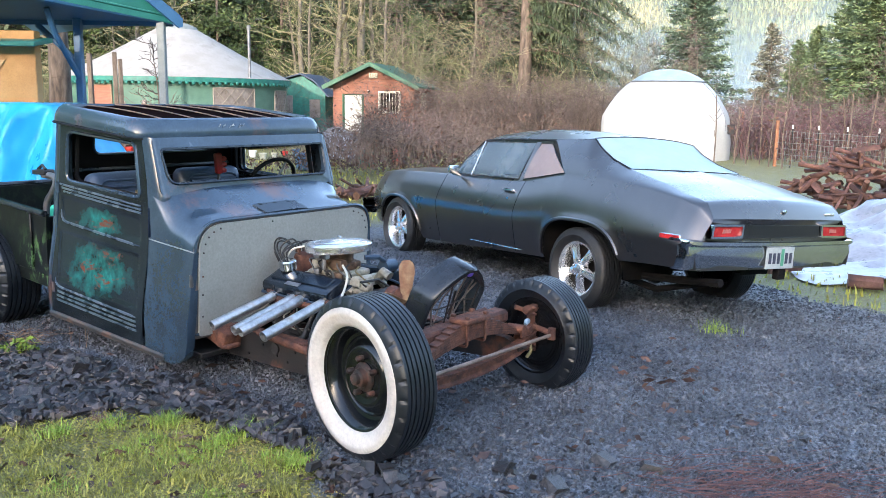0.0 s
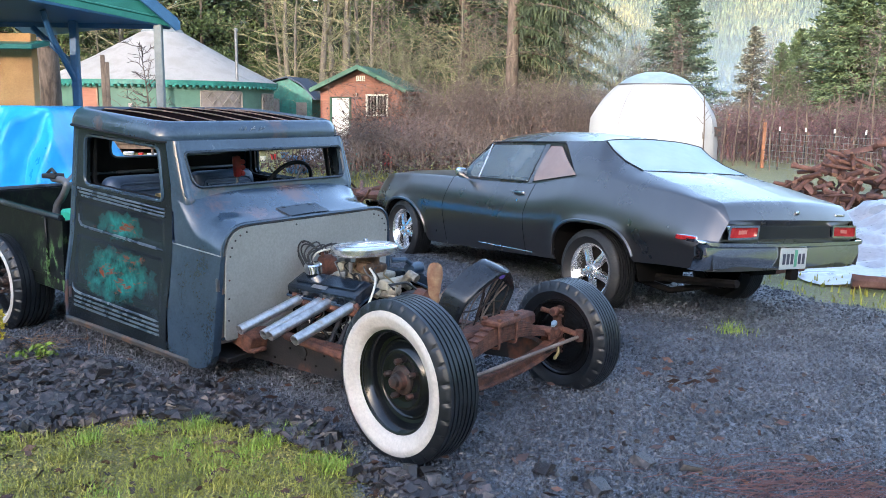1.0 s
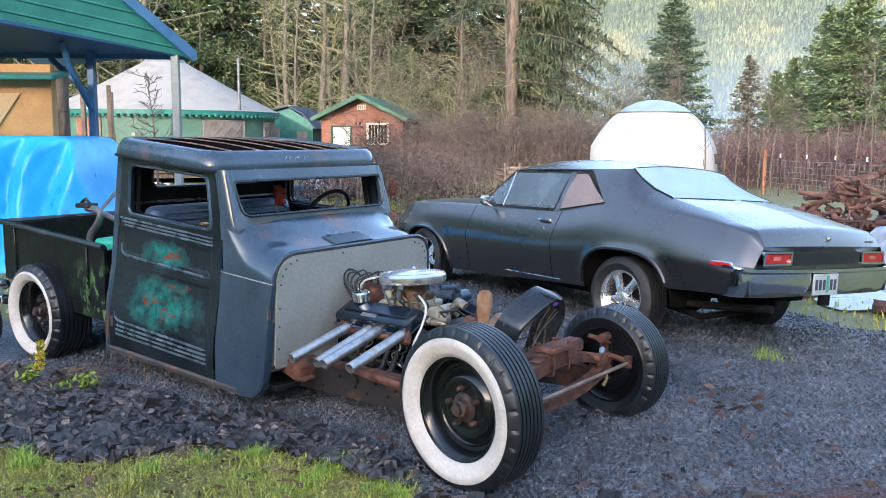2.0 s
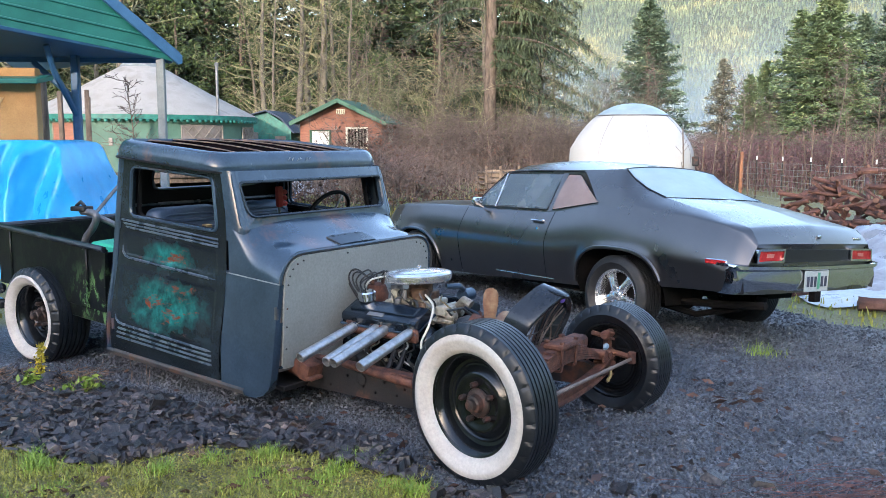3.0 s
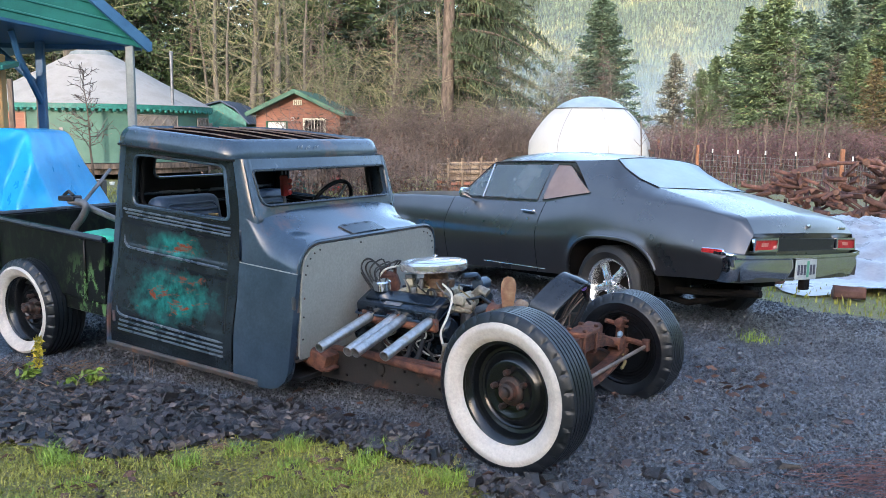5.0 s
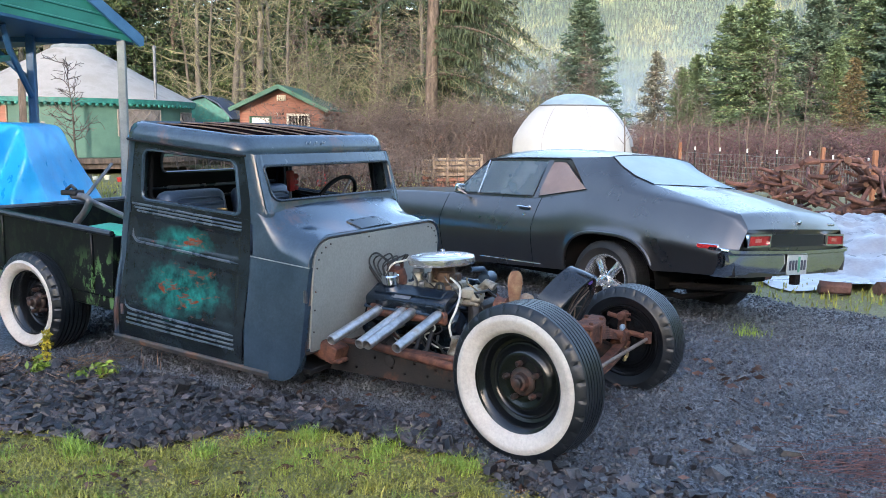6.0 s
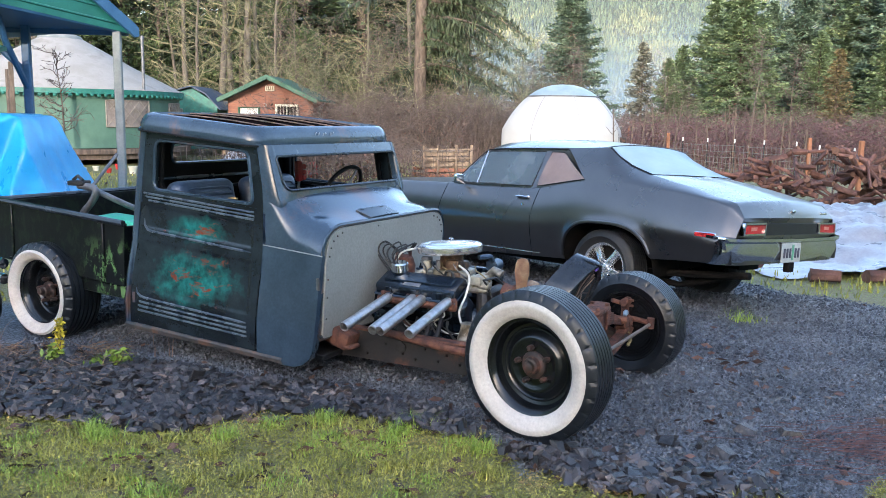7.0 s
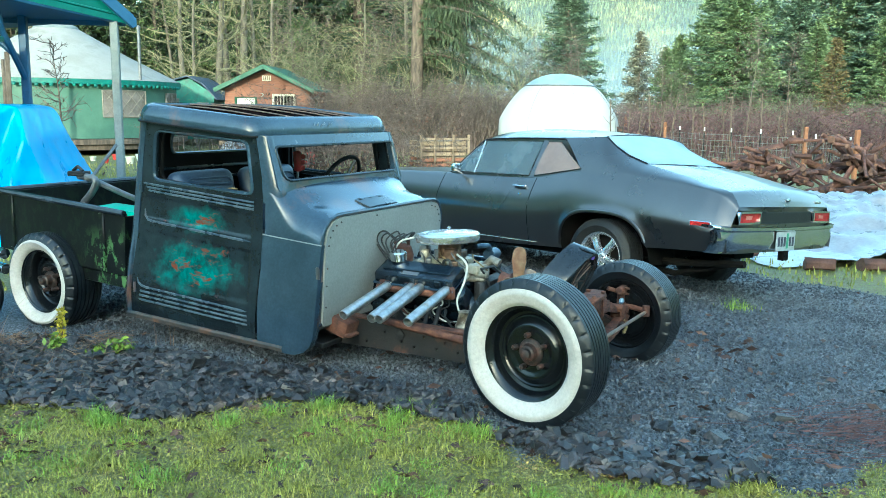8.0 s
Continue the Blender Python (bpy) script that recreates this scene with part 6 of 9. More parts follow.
# ---- engine in the pickup's nose ----
def build_engine(car):
    def part(name, bm, material, parent=None, label="", sharp=0.65):
        """Engine parts are drawn about the crank and set back towards the firewall."""
        for v in bm.verts:
            v.co.x = -0.41 + (v.co.x + 0.36) * 1.073
            v.co.y += 0.01
            v.co.z -= 0.004
        return link_part(name, bm, material, parent, label, sharp)

    bm = B()
    box(bm, (-0.82, 0, 0.30), (0.58, 0.30, 0.26), 0.03)
    for s in (-1, 1):
        box(bm, (-0.82, s * 0.17, 0.42), (0.52, 0.15, 0.13), 0.015, Matrix.Rotation(s * 0.6, 4, "X"))
    box(bm, (-0.85, 0, 0.18), (0.5, 0.24, 0.14), 0.03)
    lathe(bm, [(0, -0.1), (0.17, -0.1), (0.15, 0.05), (0.1, 0.25), (0, 0.25)], 18, Matrix.Translation((-1.15, 0, 0.32)) @ Matrix.Rotation(math.radians(90), 4, "Z"))
    eng = part("engine_block", bm, M_BLOCK, car, "dirty V8 engine block")
    for s in (-1, 1):
        rot = Matrix.Rotation(-s * -0.5, 4, "X")
        bm = B()
        prof = [(-0.084, 0), (-0.082, 0.042), (-0.076, 0.054), (-0.062, 0.060), (0.062, 0.060), (0.076, 0.054), (0.082, 0.042), (0.084, 0)]
        m = Matrix.Translation((-0.82, s * 0.225, 0.522)) @ Matrix.Rotation(s * -0.42, 4, "X")
        rows = []
        for x, k in ((-0.232, 0.0), (-0.232, 0.9), (-0.205, 1.0), (0.205, 1.0), (0.232, 0.9), (0.232, 0.0)):
            rows.append([m @ Vector((x, y * (0.93 if 0 < k < 1 else 1), z * k)) for y, z in prof])
        sheet(bm, rows)
        vc = part("valve_cover", bm, M_BLOCK, eng, "black valve cover", 0.3)
        bm = B()
        box(bm, m @ Vector((0, 0.008, 0.064)), (0.40, 0.085, 0.014), 0.006, m.to_3x3().to_4x4(), 2)
        for a in (-0.15, 0.0, 0.15):
            box(bm, m @ Vector((a, -0.083, 0.03)), (0.035, 0.006, 0.04), 0.003, m.to_3x3().to_4x4())
        part("cover_step", bm, M_BLOCK, vc, "raised glossy top of the cover", 0.3)
        bm = B()
        lip = [m @ Vector((0.238 * a, 0.092 * b, 0.0)) for a, b in ((-1, -1), (1, -1), (1, 1), (-1, 1), (-1, -1))]
        tube(bm, lip, 0.007, 6, False)
        for a in (-0.15, -0.03, 0.09, 0.18):
            box(bm, m @ Vector((a, 0.088 * s, 0.01)), (0.03, 0.02, 0.012), 0.003)
        part("cover_rail", bm, M_BLUEPAINT, vc)
        bm = B()
        box(bm, (-0.82, s * 0.285, 0.465), (0.46, 0.05, 0.06), 0.012, Matrix.Rotation(s * 0.5, 4, "X"))
        for x in (-0.99, -0.835, -0.80, -0.61):
            box(bm, (x, s * 0.30, 0.475), (0.075, 0.03, 0.075), 0.012)
        part("exhaust_flange", bm, M_RUST, eng, "orange-rusted exhaust flange")
        for k in range(5):
            bm = B()
            x = -1.0 + 0.09 * k
            tube(bm, [(x, s * 0.27, 0.37), (x + 0.02, s * 0.32, 0.345), (x + 0.05, s * 0.30, 0.29), (x + 0.08, s * 0.22, 0.24)], 0.007, 6)
            part("plug_lead", bm, M_WIRE, eng)
    for a, b in (((-0.97, -0.290, 0.479), (-1.011, -0.680, 0.373)), ((-0.824, -0.290, 0.489), (-0.843, -0.680, 0.379)), ((-0.772, -0.290, 0.490), (-0.799, -0.680, 0.381)), ((-0.62, -0.290, 0.494), (-0.636, -0.680, 0.390))):
        bm = B()
        d = Vector(b) - Vector(a)
        n = d.normalized()
        u = n.orthogonal().normalized()
        v = n.cross(u)
        rings = []
        for q, r in ((Vector(a), 0.026), (Vector(b), 0.026), (Vector(b), 0.022), (Vector(b) - n * 0.12, 0.022)):
            rings.append([q + (u * math.cos(t) + v * math.sin(t)) * r for t in np.linspace(0, 2 * math.pi, 19)])
        sheet(bm, rings)
        part("exhaust_stub", bm, M_PIPE, eng, "straight bare steel exhaust stub", 0.8)
    bm = B()
    box(bm, (-0.78, -0.01, 0.555), (0.42, 0.24, 0.035), 0.014, None, 2)
    for x in (-0.92, -0.80, -0.70, -0.60):
        tube(bm, [(x, -0.15, 0.525), (x, -0.08, 0.575), (x, 0.07, 0.575), (x, 0.13, 0.525)], 0.024, 8)
    box(bm, (-0.76, -0.02, 0.60), (0.24, 0.19, 0.035), 0.012, None, 2)
    part("intake_manifold", bm, M_CREAMCAST, eng, "cream cast intake manifold")
    bm = B()
    box(bm, (-0.74, -0.03, 0.64), (0.15, 0.13, 0.05), 0.014, None, 2)
    lathe(bm, [(0.07, -0.03), (0.062, 0.0), (0.066, 0.05)], 20, Matrix.Translation((-0.74, -0.04, 0.68)) @ Matrix.Rotation(math.radians(90), 4, "X"))
    box(bm, (-0.69, -0.115, 0.655), (0.075, 0.05, 0.06), 0.01, None, 2)
    part("carburettor", bm, M_CARB, eng, "brown-stained brass carburettor")
    for x, y_, z_, w_, d_, h_, mt in ((-0.85, -0.11, 0.64, 0.05, 0.04, 0.05, M_CREAMCAST), (-0.82, -0.13, 0.61, 0.07, 0.03, 0.03, M_STEEL), (-0.66, -0.15, 0.605, 0.05, 0.03, 0.035, M_CARB), (-0.88, -0.06, 0.65, 0.05, 0.05, 0.06, M_STEEL), (-0.545, -0.10, 0.585, 0.09, 0.07, 0.05, M_CREAMCAST), (-0.77, -0.14, 0.65, 0.03, 0.02, 0.06, M_STEEL)):
        bm = B()
        box(bm, (x, y_, z_), (w_, d_, h_), 0.008, Matrix.Rotation(9 * x, 4, "Z"), 2)
        lathe(bm, [(0, 0), (0.011, 0), (0.011, 0.016), (0.006, 0.02), (0, 0.02)], 8, Matrix.Translation((x, y_ - d_ * 0.5, z_)))
        part("fuel_fitting", bm, mt, eng)
    for k in range(6):
        bm = B()
        x = -0.9 + 0.065 * k
        tube(bm, bend([(x, -0.09, 0.66), (x + 0.03, -0.145, 0.665 - 0.01 * (k % 3)), (x + 0.06, -0.15, 0.63), (x + 0.05 * (1 + k % 2), -0.12, 0.585)], 4), 0.0042, 6)
        part("linkage_rod", bm, (M_STEEL, M_WIRE, M_BRASS)[k % 3], eng)
    bm = B()
    tube(bm, bend([(-0.70, -0.19, 0.60), (-0.69, -0.2, 0.63), (-0.66, -0.2, 0.635), (-0.645, -0.2, 0.60)], 4), 0.007, 6)
    box(bm, (-0.67, -0.2, 0.594), (0.07, 0.03, 0.014), 0.004)
    part("oil_filler", bm, M_WIRE, eng, "black looped clip on the valve cover")
    ac = Matrix.Translation((-0.74, -0.06, 0.712)) @ Matrix.Scale(0.95, 4) @ Matrix.Rotation(math.radians(90), 4, "X") @ Matrix.Rotation(math.radians(4), 4, "Z")
    bm = B()
    lathe(bm, [(0.06, 0.0), (0.15, 0.002), (0.178, 0.008), (0.184, 0.02), (0.184, 0.046), (0.178, 0.054), (0.166, 0.059), (0.14, 0.062), (0.128, 0.058), (0.115, 0.064), (0.05, 0.069), (0, 0.069)], 56, ac)
    air = part("air_cleaner", bm, M_ALU, eng, "round brushed-chrome air cleaner", 0.5)
    bm = B()
    tube(bm, [(-0.735, -0.06, 0.77), (-0.735, -0.06, 0.805)], 0.005, 8)
    tube(bm, [(-0.747, -0.06, 0.796), (-0.723, -0.06, 0.796)], 0.004, 6)
    part("wing_nut", bm, M_CHROME, air)
    bm = B()
    for a in (-0.035, 0.035):
        box(bm, (-0.665, -0.06 + a * 0.6, 0.780), (0.17, 0.007, 0.006), 0.002, Matrix.Rotation(0.35, 4, "Z"))
    part("pressed_rib", bm, M_ALU, air)
    bm = B()
    lathe(bm, [(0.03, 0), (0.03, 0.03), (0.045, 0.032), (0.047, 0.075), (0.04, 0.083), (0, 0.085)], 24, Matrix.Translation((-0.965, -0.20, 0.575)) @ Matrix.Rotation(math.radians(90), 4, "X") @ Matrix.Rotation(0.15, 4, "X"))
    part("breather_cap", bm, M_CHROME, eng, "chrome breather cap")
    bm = B()
    lathe(bm, [(0.06, 0), (0.065, 0.05), (0.05, 0.1), (0.02, 0.115), (0, 0.115)], 18, Matrix.Translation((-1.06, 0.0, 0.55)) @ Matrix.Rotation(math.radians(90), 4, "X"))
    for k in range(5):
        t = k * 1.2
        tube(bm, [(-1.06 + 0.04 * math.cos(t), 0.04 * math.sin(t), 0.66), (-1.06 + 0.04 * math.cos(t), 0.04 * math.sin(t), 0.69)], 0.009, 6)
    part("distributor", bm, M_RUST, eng, "brown distributor cap")
    for k in range(7):
        t = -2.3 + 0.35 * k
        e = 0.10 + 0.02 * (k % 3)
        bm = B()
        tube(bm, bend([(-1.06 + 0.04 * math.cos(t), 0.04 * math.sin(t), 0.685), (-1.06 + e * math.cos(t), e * math.sin(t) - 0.02, 0.745 + 0.01 * (k % 2)), (-1.07 + 0.9 * e * math.cos(t) - 0.03, -0.13 - 0.012 * k, 0.69), (-1.05 + 0.02 * k, -0.16, 0.57), (-1.0 + 0.05 * k, -0.2, 0.5)], 5), 0.0045, 6)
        part("ignition_lead", bm, M_WIRE, eng)
    bm = B()
    tube(bm, bend([(-0.90, -0.15, 0.735), (-0.97, -0.17, 0.71), (-1.0, -0.185, 0.66), (-0.985, -0.2, 0.61)]), 0.0055, 8)
    part("breather_hose", bm, M_HOSE, eng)
    bm = B()
    tube(bm, bend([(-0.66, -0.12, 0.66), (-0.585, -0.17, 0.635), (-0.555, -0.2, 0.60), (-0.555, -0.24, 0.52), (-0.57, -0.28, 0.44), (-0.56, -0.28, 0.38)]), 0.006, 8)
    part("fuel_hose", bm, M_HOSE, eng)
    for k, (mt, x) in enumerate(((M_HOSE, -0.93), (M_RUST, -0.9), (M_WIRE, -0.72), (M_WIRE, -0.66), (M_HOSE, -0.7), (M_CAST, -0.88))):
        bm = B()
        tube(bm, bend([(x, -0.24, 0.45), (x + 0.04, -0.27, 0.40), (x - 0.03, -0.25, 0.35), (x + 0.06, -0.28, 0.31), (x + 0.12, -0.22, 0.30)]), 0.0045, 6)
        part("engine_cable", bm, mt, eng)
    bm = B()
    lathe(bm, [(0, -0.11), (0.05, -0.1), (0.055, 0.08), (0.035, 0.1), (0, 0.11)], 18, Matrix.Translation((-0.98, -0.19, 0.27)) @ Matrix.Rotation(math.radians(90), 4, "Z"))
    part("starter_motor", bm, M_DARKRUST, eng)
    bm = B()
    m = Matrix.Translation((-0.82, -0.225, 0.522)) @ Matrix.Rotation(0.42, 4, "X")
    box(bm, m @ Vector((-0.02, -0.05, 0.062)), (0.10, 0.03, 0.006), 0.003, m.to_3x3().to_4x4())
    part("cover_badge", bm, M_STEEL, eng)
    # front dress: water neck, alternator, pulleys, pump, fan
    bm = B()
    tube(bm, [(-0.58, 0.05, 0.56), (-0.52, 0.04, 0.62), (-0.48, 0.04, 0.60)], 0.025, 10)
    box(bm, (-0.55, -0.11, 0.53), (0.12, 0.05, 0.035), 0.012)
    lathe(bm, [(0, -0.035), (0.024, -0.03), (0.028, -0.01), (0.028, 0.02), (0.014, 0.035), (0, 0.035)], 18, Matrix.Translation((-0.51, -0.11, 0.56)) @ Matrix.Rotation(math.radians(90), 4, "Z"))
    part("alternator", bm, M_CAST, eng, "tan alternator and bracket")
    bm = B()
    lathe(bm, [(0, -0.045), (0.034, -0.04), (0.034, 0.045), (0, 0.05)], 16, Matrix.Translation((-0.56, 0.12, 0.635)))
    tube(bm, [(-0.56, 0.1, 0.66), (-0.54, 0.02, 0.70), (-0.58, -0.04, 0.70)], 0.014, 8)
    part("coil", bm, M_BLUEPAINT, eng, "dark blue coil canister")
    bm = B()
    box(bm, (-0.52, 0, 0.38), (0.06, 0.28, 0.3), 0.02)
    lathe(bm, [(0, -0.02), (0.085, -0.02), (0.075, 0), (0.085, 0.02), (0, 0.02)], 24, Matrix.Translation((-0.46, 0, 0.33)) @ Matrix.Rotation(math.radians(90), 4, "Z"))
    part("timing_cover", bm, M_DARKRUST, eng)
    bm = B()
    lathe(bm, [(0, -0.03), (0.07, -0.03), (0.06, 0), (0.07, 0.03), (0.03, 0.05), (0, 0.05)], 24, Matrix.Translation((-0.42, 0.02, 0.49)) @ Matrix.Rotation(math.radians(-90), 4, "Z"))
    fan = part("fan_pulley", bm, M_RUST, eng, "rusty fan hub")
    for k in range(5):
        bm = B()
        t = 2 * math.pi * k / 5 + 1.52
        rot = Matrix.Translation((-0.36, 0.02, 0.475)) @ Matrix.Rotation(t, 4, "X")
        sheet(bm, [[rot @ Vector((-hw * w * 0.9 + 0.010 * (1 - w * w), y, w * hw * 0.8)) for w in (-1, -0.6, -0.2, 0.2, 0.6, 1)] for y, dx, hw in ((0.02, 0.002, 0.025), (0.06, 0.006, 0.022), (0.10, 0.009, 0.027), (0.16, 0.011, 0.033), (0.20, 0.011, 0.031), (0.222, 0.011, 0.023), (0.232, 0.011, 0.010))])
        thick(bm, 0.004)
        part("fan_blade", bm, M_FANBLADE, fan, "cream fan blade worn to rust")
    bm = B()
    tube(bm, [(-0.49, -0.13, 0.57), (-0.45, -0.05, 0.40), (-0.45, 0.09, 0.34), (-0.44, 0.08, 0.5), (-0.47, -0.06, 0.6), (-0.49, -0.17, 0.6), (-0.49, -0.13, 0.57)], 0.007, 6)
    part("fan_belt", bm, M_WIRE, eng)
    bm = B()
    lathe(bm, [(0.0, 0), (0.05, 0), (0.055, 0.03), (0.045, 0.045), (0.035, 0.10), (0.04, 0.11), (0, 0.12)], 18, Matrix.Translation((-0.52, -0.28, 0.27)) @ Matrix.Rotation(math.radians(90), 4, "X"))
    part("fuel_pump", bm, M_CAST, eng, "cream fuel pump")
    bm = B()
    for x in (-0.74, -0.68):
        tube(bm, [(x, -0.25, 0.40), (x + 0.01, -0.33, 0.30), (x, -0.35, 0.28)], [0.012, 0.014, 0.02], 8)
    box(bm, (-0.9, -0.22, 0.26), (0.12, 0.14, 0.1), 0.03)
    part("engine_mount", bm, M_DARKRUST, eng)


def build_grille(car):
    """A black shell leaning back over the axle, its front bare but for thin bent rods."""
    c = Matrix.Translation((-0.125, 0.005, 0.36)) @ Matrix.Rotation(math.radians(-3), 4, "Z") @ Matrix.Rotation(math.radians(17), 4, "Y")
    path = [(0.188, 0.0), (0.194, 0.08), (0.2, 0.17), (0.2, 0.225)]
    for k in range(1, 32):
        t = 1 - 2 * k / 32
        path.append((0.2 * t, 0.245 + 0.155 * (1 - (t * t + 0.012) ** 0.85) / 0.977))
    path += [(-0.2, 0.225), (-0.2, 0.17), (-0.194, 0.08), (-0.188, 0.0)]

    def lean(x, z):
        return x + 0.06 * (z / 0.4) ** 2
    bm = B()
    rows = []
    for x, k, dz in ((-0.140, 0.985, -0.010), (-0.138, 1.0, 0.0), (-0.09, 1.0, 0.002), (-0.04, 1.0, 0.003), (-0.008, 0.995, 0.0), (0.0, 0.985, -0.004), (0.002, 0.965, -0.010)):
        rows.append([c @ Vector((lean(x, z), y * k, z + dz * min(1, z * 5))) for y, z in path])
    # a narrow lip at the sides and a deeper brow below the crown
    for f in (0.4, 1.0):
        row = []
        for y, z in path:
            brow = smooth01((z - 0.25) / 0.12)
            row.append(c @ Vector((lean(0.002 - 0.012 * f, z), y * (0.965 - 0.06 * f), z - (0.012 + 0.03 * brow * f) * min(1, z * 5))))
        rows.append(row)
    sheet(bm, rows)
    thick(bm, 0.004)
    sh = part("grille_shell", bm, M_SHELL, car, "black vintage grille shell with bare opening", 0.9)
    bm = B()
    lathe(bm, [(0.030, 0.0), (0.036, 0.006), (0.044, 0.004), (0.046, 0.0)], 24, c @ Matrix.Translation((lean(-0.045, 0.4), 0.0, 0.398)) @ Matrix.Rotation(math.radians(-90), 4, "X") @ Matrix.Scale(1.35, 4, (1, 0, 0)))
    part("filler_rim", bm, M_SHELL, sh)
    bm = B()
    lathe(bm, [(0.032, 0.003), (0.0, 0.002)], 24, c @ Matrix.Translation((lean(-0.045, 0.4), 0.0, 0.401)) @ Matrix.Rotation(math.radians(-90), 4, "X") @ Matrix.Scale(1.35, 4, (1, 0, 0)))
    part("filler_hole", bm, M_BLACKIN, sh)

    for k in range(9):
        y = 0.15 - 0.0375 * k
        z1 = 0.225 + 0.12 * (1 - abs(y / 0.2) ** 1.24)
        sway = (-0.07 if k % 2 else 0.05) - 0.02 * math.sin(k * 1.9)
        y1 = min(0.17, max(-0.175, y + sway))
        bm = B()
        tube(bm, bend([c @ Vector((lean(-0.012, z1), y, z1)), c @ Vector((lean(-0.012 - 0.012 * (k % 3), z1 * 0.66), y + (y1 - y) * 0.45, z1 * 0.66)), c @ Vector((lean(-0.02, z1 * 0.33), y + (y1 - y) * 0.85, z1 * 0.33)), c @ Vector((-0.015, y1, 0.0))], 5), 0.0042, 6)
        part("grille_rod", bm, M_PIPERUST if k % 3 else M_GRILLE, sh, "thin bent grille rod")
    bm = B()
    for z_ in (0.09, 0.17):
        tube(bm, [c @ Vector((lean(-0.024, z_), y_, z_ + 0.01 * math.sin(y_ * 20))) for y_ in np.linspace(-0.18, 0.18, 9)], 0.004, 6)
    part("cross_wire", bm, M_GRILLE, sh)
    for y in (-0.155, 0.155):
        bm = B()
        tube(bm, [c @ Vector((-0.12, y, 0.0)), c @ Vector((-0.12, y * 0.98, 0.17))], 0.008, 6)
        part("side_bracket", bm, M_DARKRUST, sh)
    bm = B()
    lathe(bm, [(0.0, -0.006), (0.012, -0.006), (0.015, 0.0)], 18, c @ Matrix.Translation((lean(0.002, 0.36), 0.0, 0.366)) @ Matrix.Rotation(math.radians(90), 4, "Z") @ Matrix.Scale(1.5, 4, (1, 0, 0)))
    part("badge", bm, M_PURPLE, sh, "small purple oval badge")


build_engine(pickup)
build_grille(pickup)

# ---- carport, tarp, wall ----
def put(name, bm, material, label, category, kind="", group="", m=None, sharp=0.65):
    """A thing that is one mesh."""
    ob = part(name, bm, material, None, "", sharp)
    if m is not None:
        ob.matrix_basis = m
    return tagged(ob, label, category, group, kind)


def build_carport():
    c = thing("carport", pose(-3.66, 11.4, 0), "open carport with green and blue metal roof", "carport")
    ex, rise = 5.2, 0.14
    # a gable panel across the corner and the back roof, seen from below
    def gable(u, v, w):
        return (-0.7071 * u + 0.7071 * w, -0.7071 * u - 0.7071 * w, 2.53 + v)

    bm = B()
    # the panel past u = 4.2 is added to block sky light
    plate(bm, [(0.0, 0.0), (8.0, 0.92), (8.0, 2.95), (4.2, 2.95), (0.0, 0.06)], [], 0.03, gable)
    gp = part("gable_panel", bm, M_ROOFGRN, c, "green ribbed gable panel")
    for k in range(14):
        bm = B()
        h = 0.05 + 0.16 * k
        u0 = h / 0.61
        if u0 < 4.0:
            tube(bm, [gable(u0, 0.115 * u0 + h, 0.034), gable(8.0, 0.92 + h, 0.034)], 0.016, 6)
            part("rib", bm, M_ROOFGRN, gp)
    bm = B()
    plate(bm, [(-0.10, -0.07), (-0.05, -0.09), (4.2, 2.93), (4.2, 3.05), (-0.10, 0.03)], [], 0.05, lambda u, v, w: gable(u, v, w + 0.05))
    part("rake_trim", bm, M_ROOFBLU, c, "blue rake trim")
    bm = B()
    plate(bm, [(-0.05, -0.05), (8.0, 0.87), (8.0, 0.94), (-0.05, 0.02)], [], 0.04, lambda u, v, w: gable(u, v, w + 0.01))
    part("gable_sill", bm, M_ROOFGRN, c)
    # unseen roof over the shed, added to shade its wall
    bm = B()
    sheet(bm, [[gable(u, v, w) for w in np.linspace(0.05, -5.0, 6)] for u, v in ((-0.1, 0.07), (1.0, 0.83), (2.1, 1.58), (3.2, 2.34), (4.2, 3.02), (6.0, 3.02), (8.0, 3.02))])
    thick(bm, 0.03)
    part("shade_roof", bm, M_ROOFBLU, c, "unseen blue metal roof added to shade the shed")
    bm = B()
    rows = []
    for i in range(15):
        t = i / 14
        x = -ex * t
        rows.append([(x, -k, 2.55 + rise * k) for k in np.linspace(0, min(2.6, ex * t + 1e-3), 8)])
    sheet(bm, rows)
    thick(bm, 0.03)
    part("roof_back", bm, M_ROOFBLU, c, "blue-painted underside of the sheet roof")
    bm = B()
    box(bm, (-ex / 2, 0.04, 2.53), (ex, 0.03, 0.14), 0.006)
    fa = part("fascia", bm, M_ROOFBLU, c, "blue fascia")
    bm = B()
    box(bm, (-ex / 2, 0.075, 2.59), (ex, 0.05, 0.05), 0.01)
    part("gutter", bm, M_ROOFBLU, fa)
    bm = B()
    tube(bm, [(0, 0, 2.52), (-2.6, -2.6, 2.52 + rise * 2.6)], 0.05, 8)
    part("hip_rafter", bm, M_ROOFBLU, c)
    for x, y, mt in ((-0.12, -0.1, M_POST), (-1.22, -0.1, M_ROOFBLU), (-0.12, -8.6, M_POST)):
        if y < -5:
            continue
        bm = B()
        box(bm, (x, y, 1.2), (0.10, 0.10, 2.7), 0.012)
        part("post", bm, mt, c, "grey steel post" if mt is M_POST else "blue steel post")
    bm = B()
    tube(bm, [(-1.22, -0.1, 1.75), (-1.30, -0.6, 2.3), (-1.32, -0.75, 2.6)], 0.04, 8)
    tube(bm, [(-1.22, -0.1, 1.95), (-1.75, -0.1, 2.45)], 0.04, 8)
    part("knee_brace", bm, M_ROOFBLU, c)
    return c


build_carport()
bm = B()
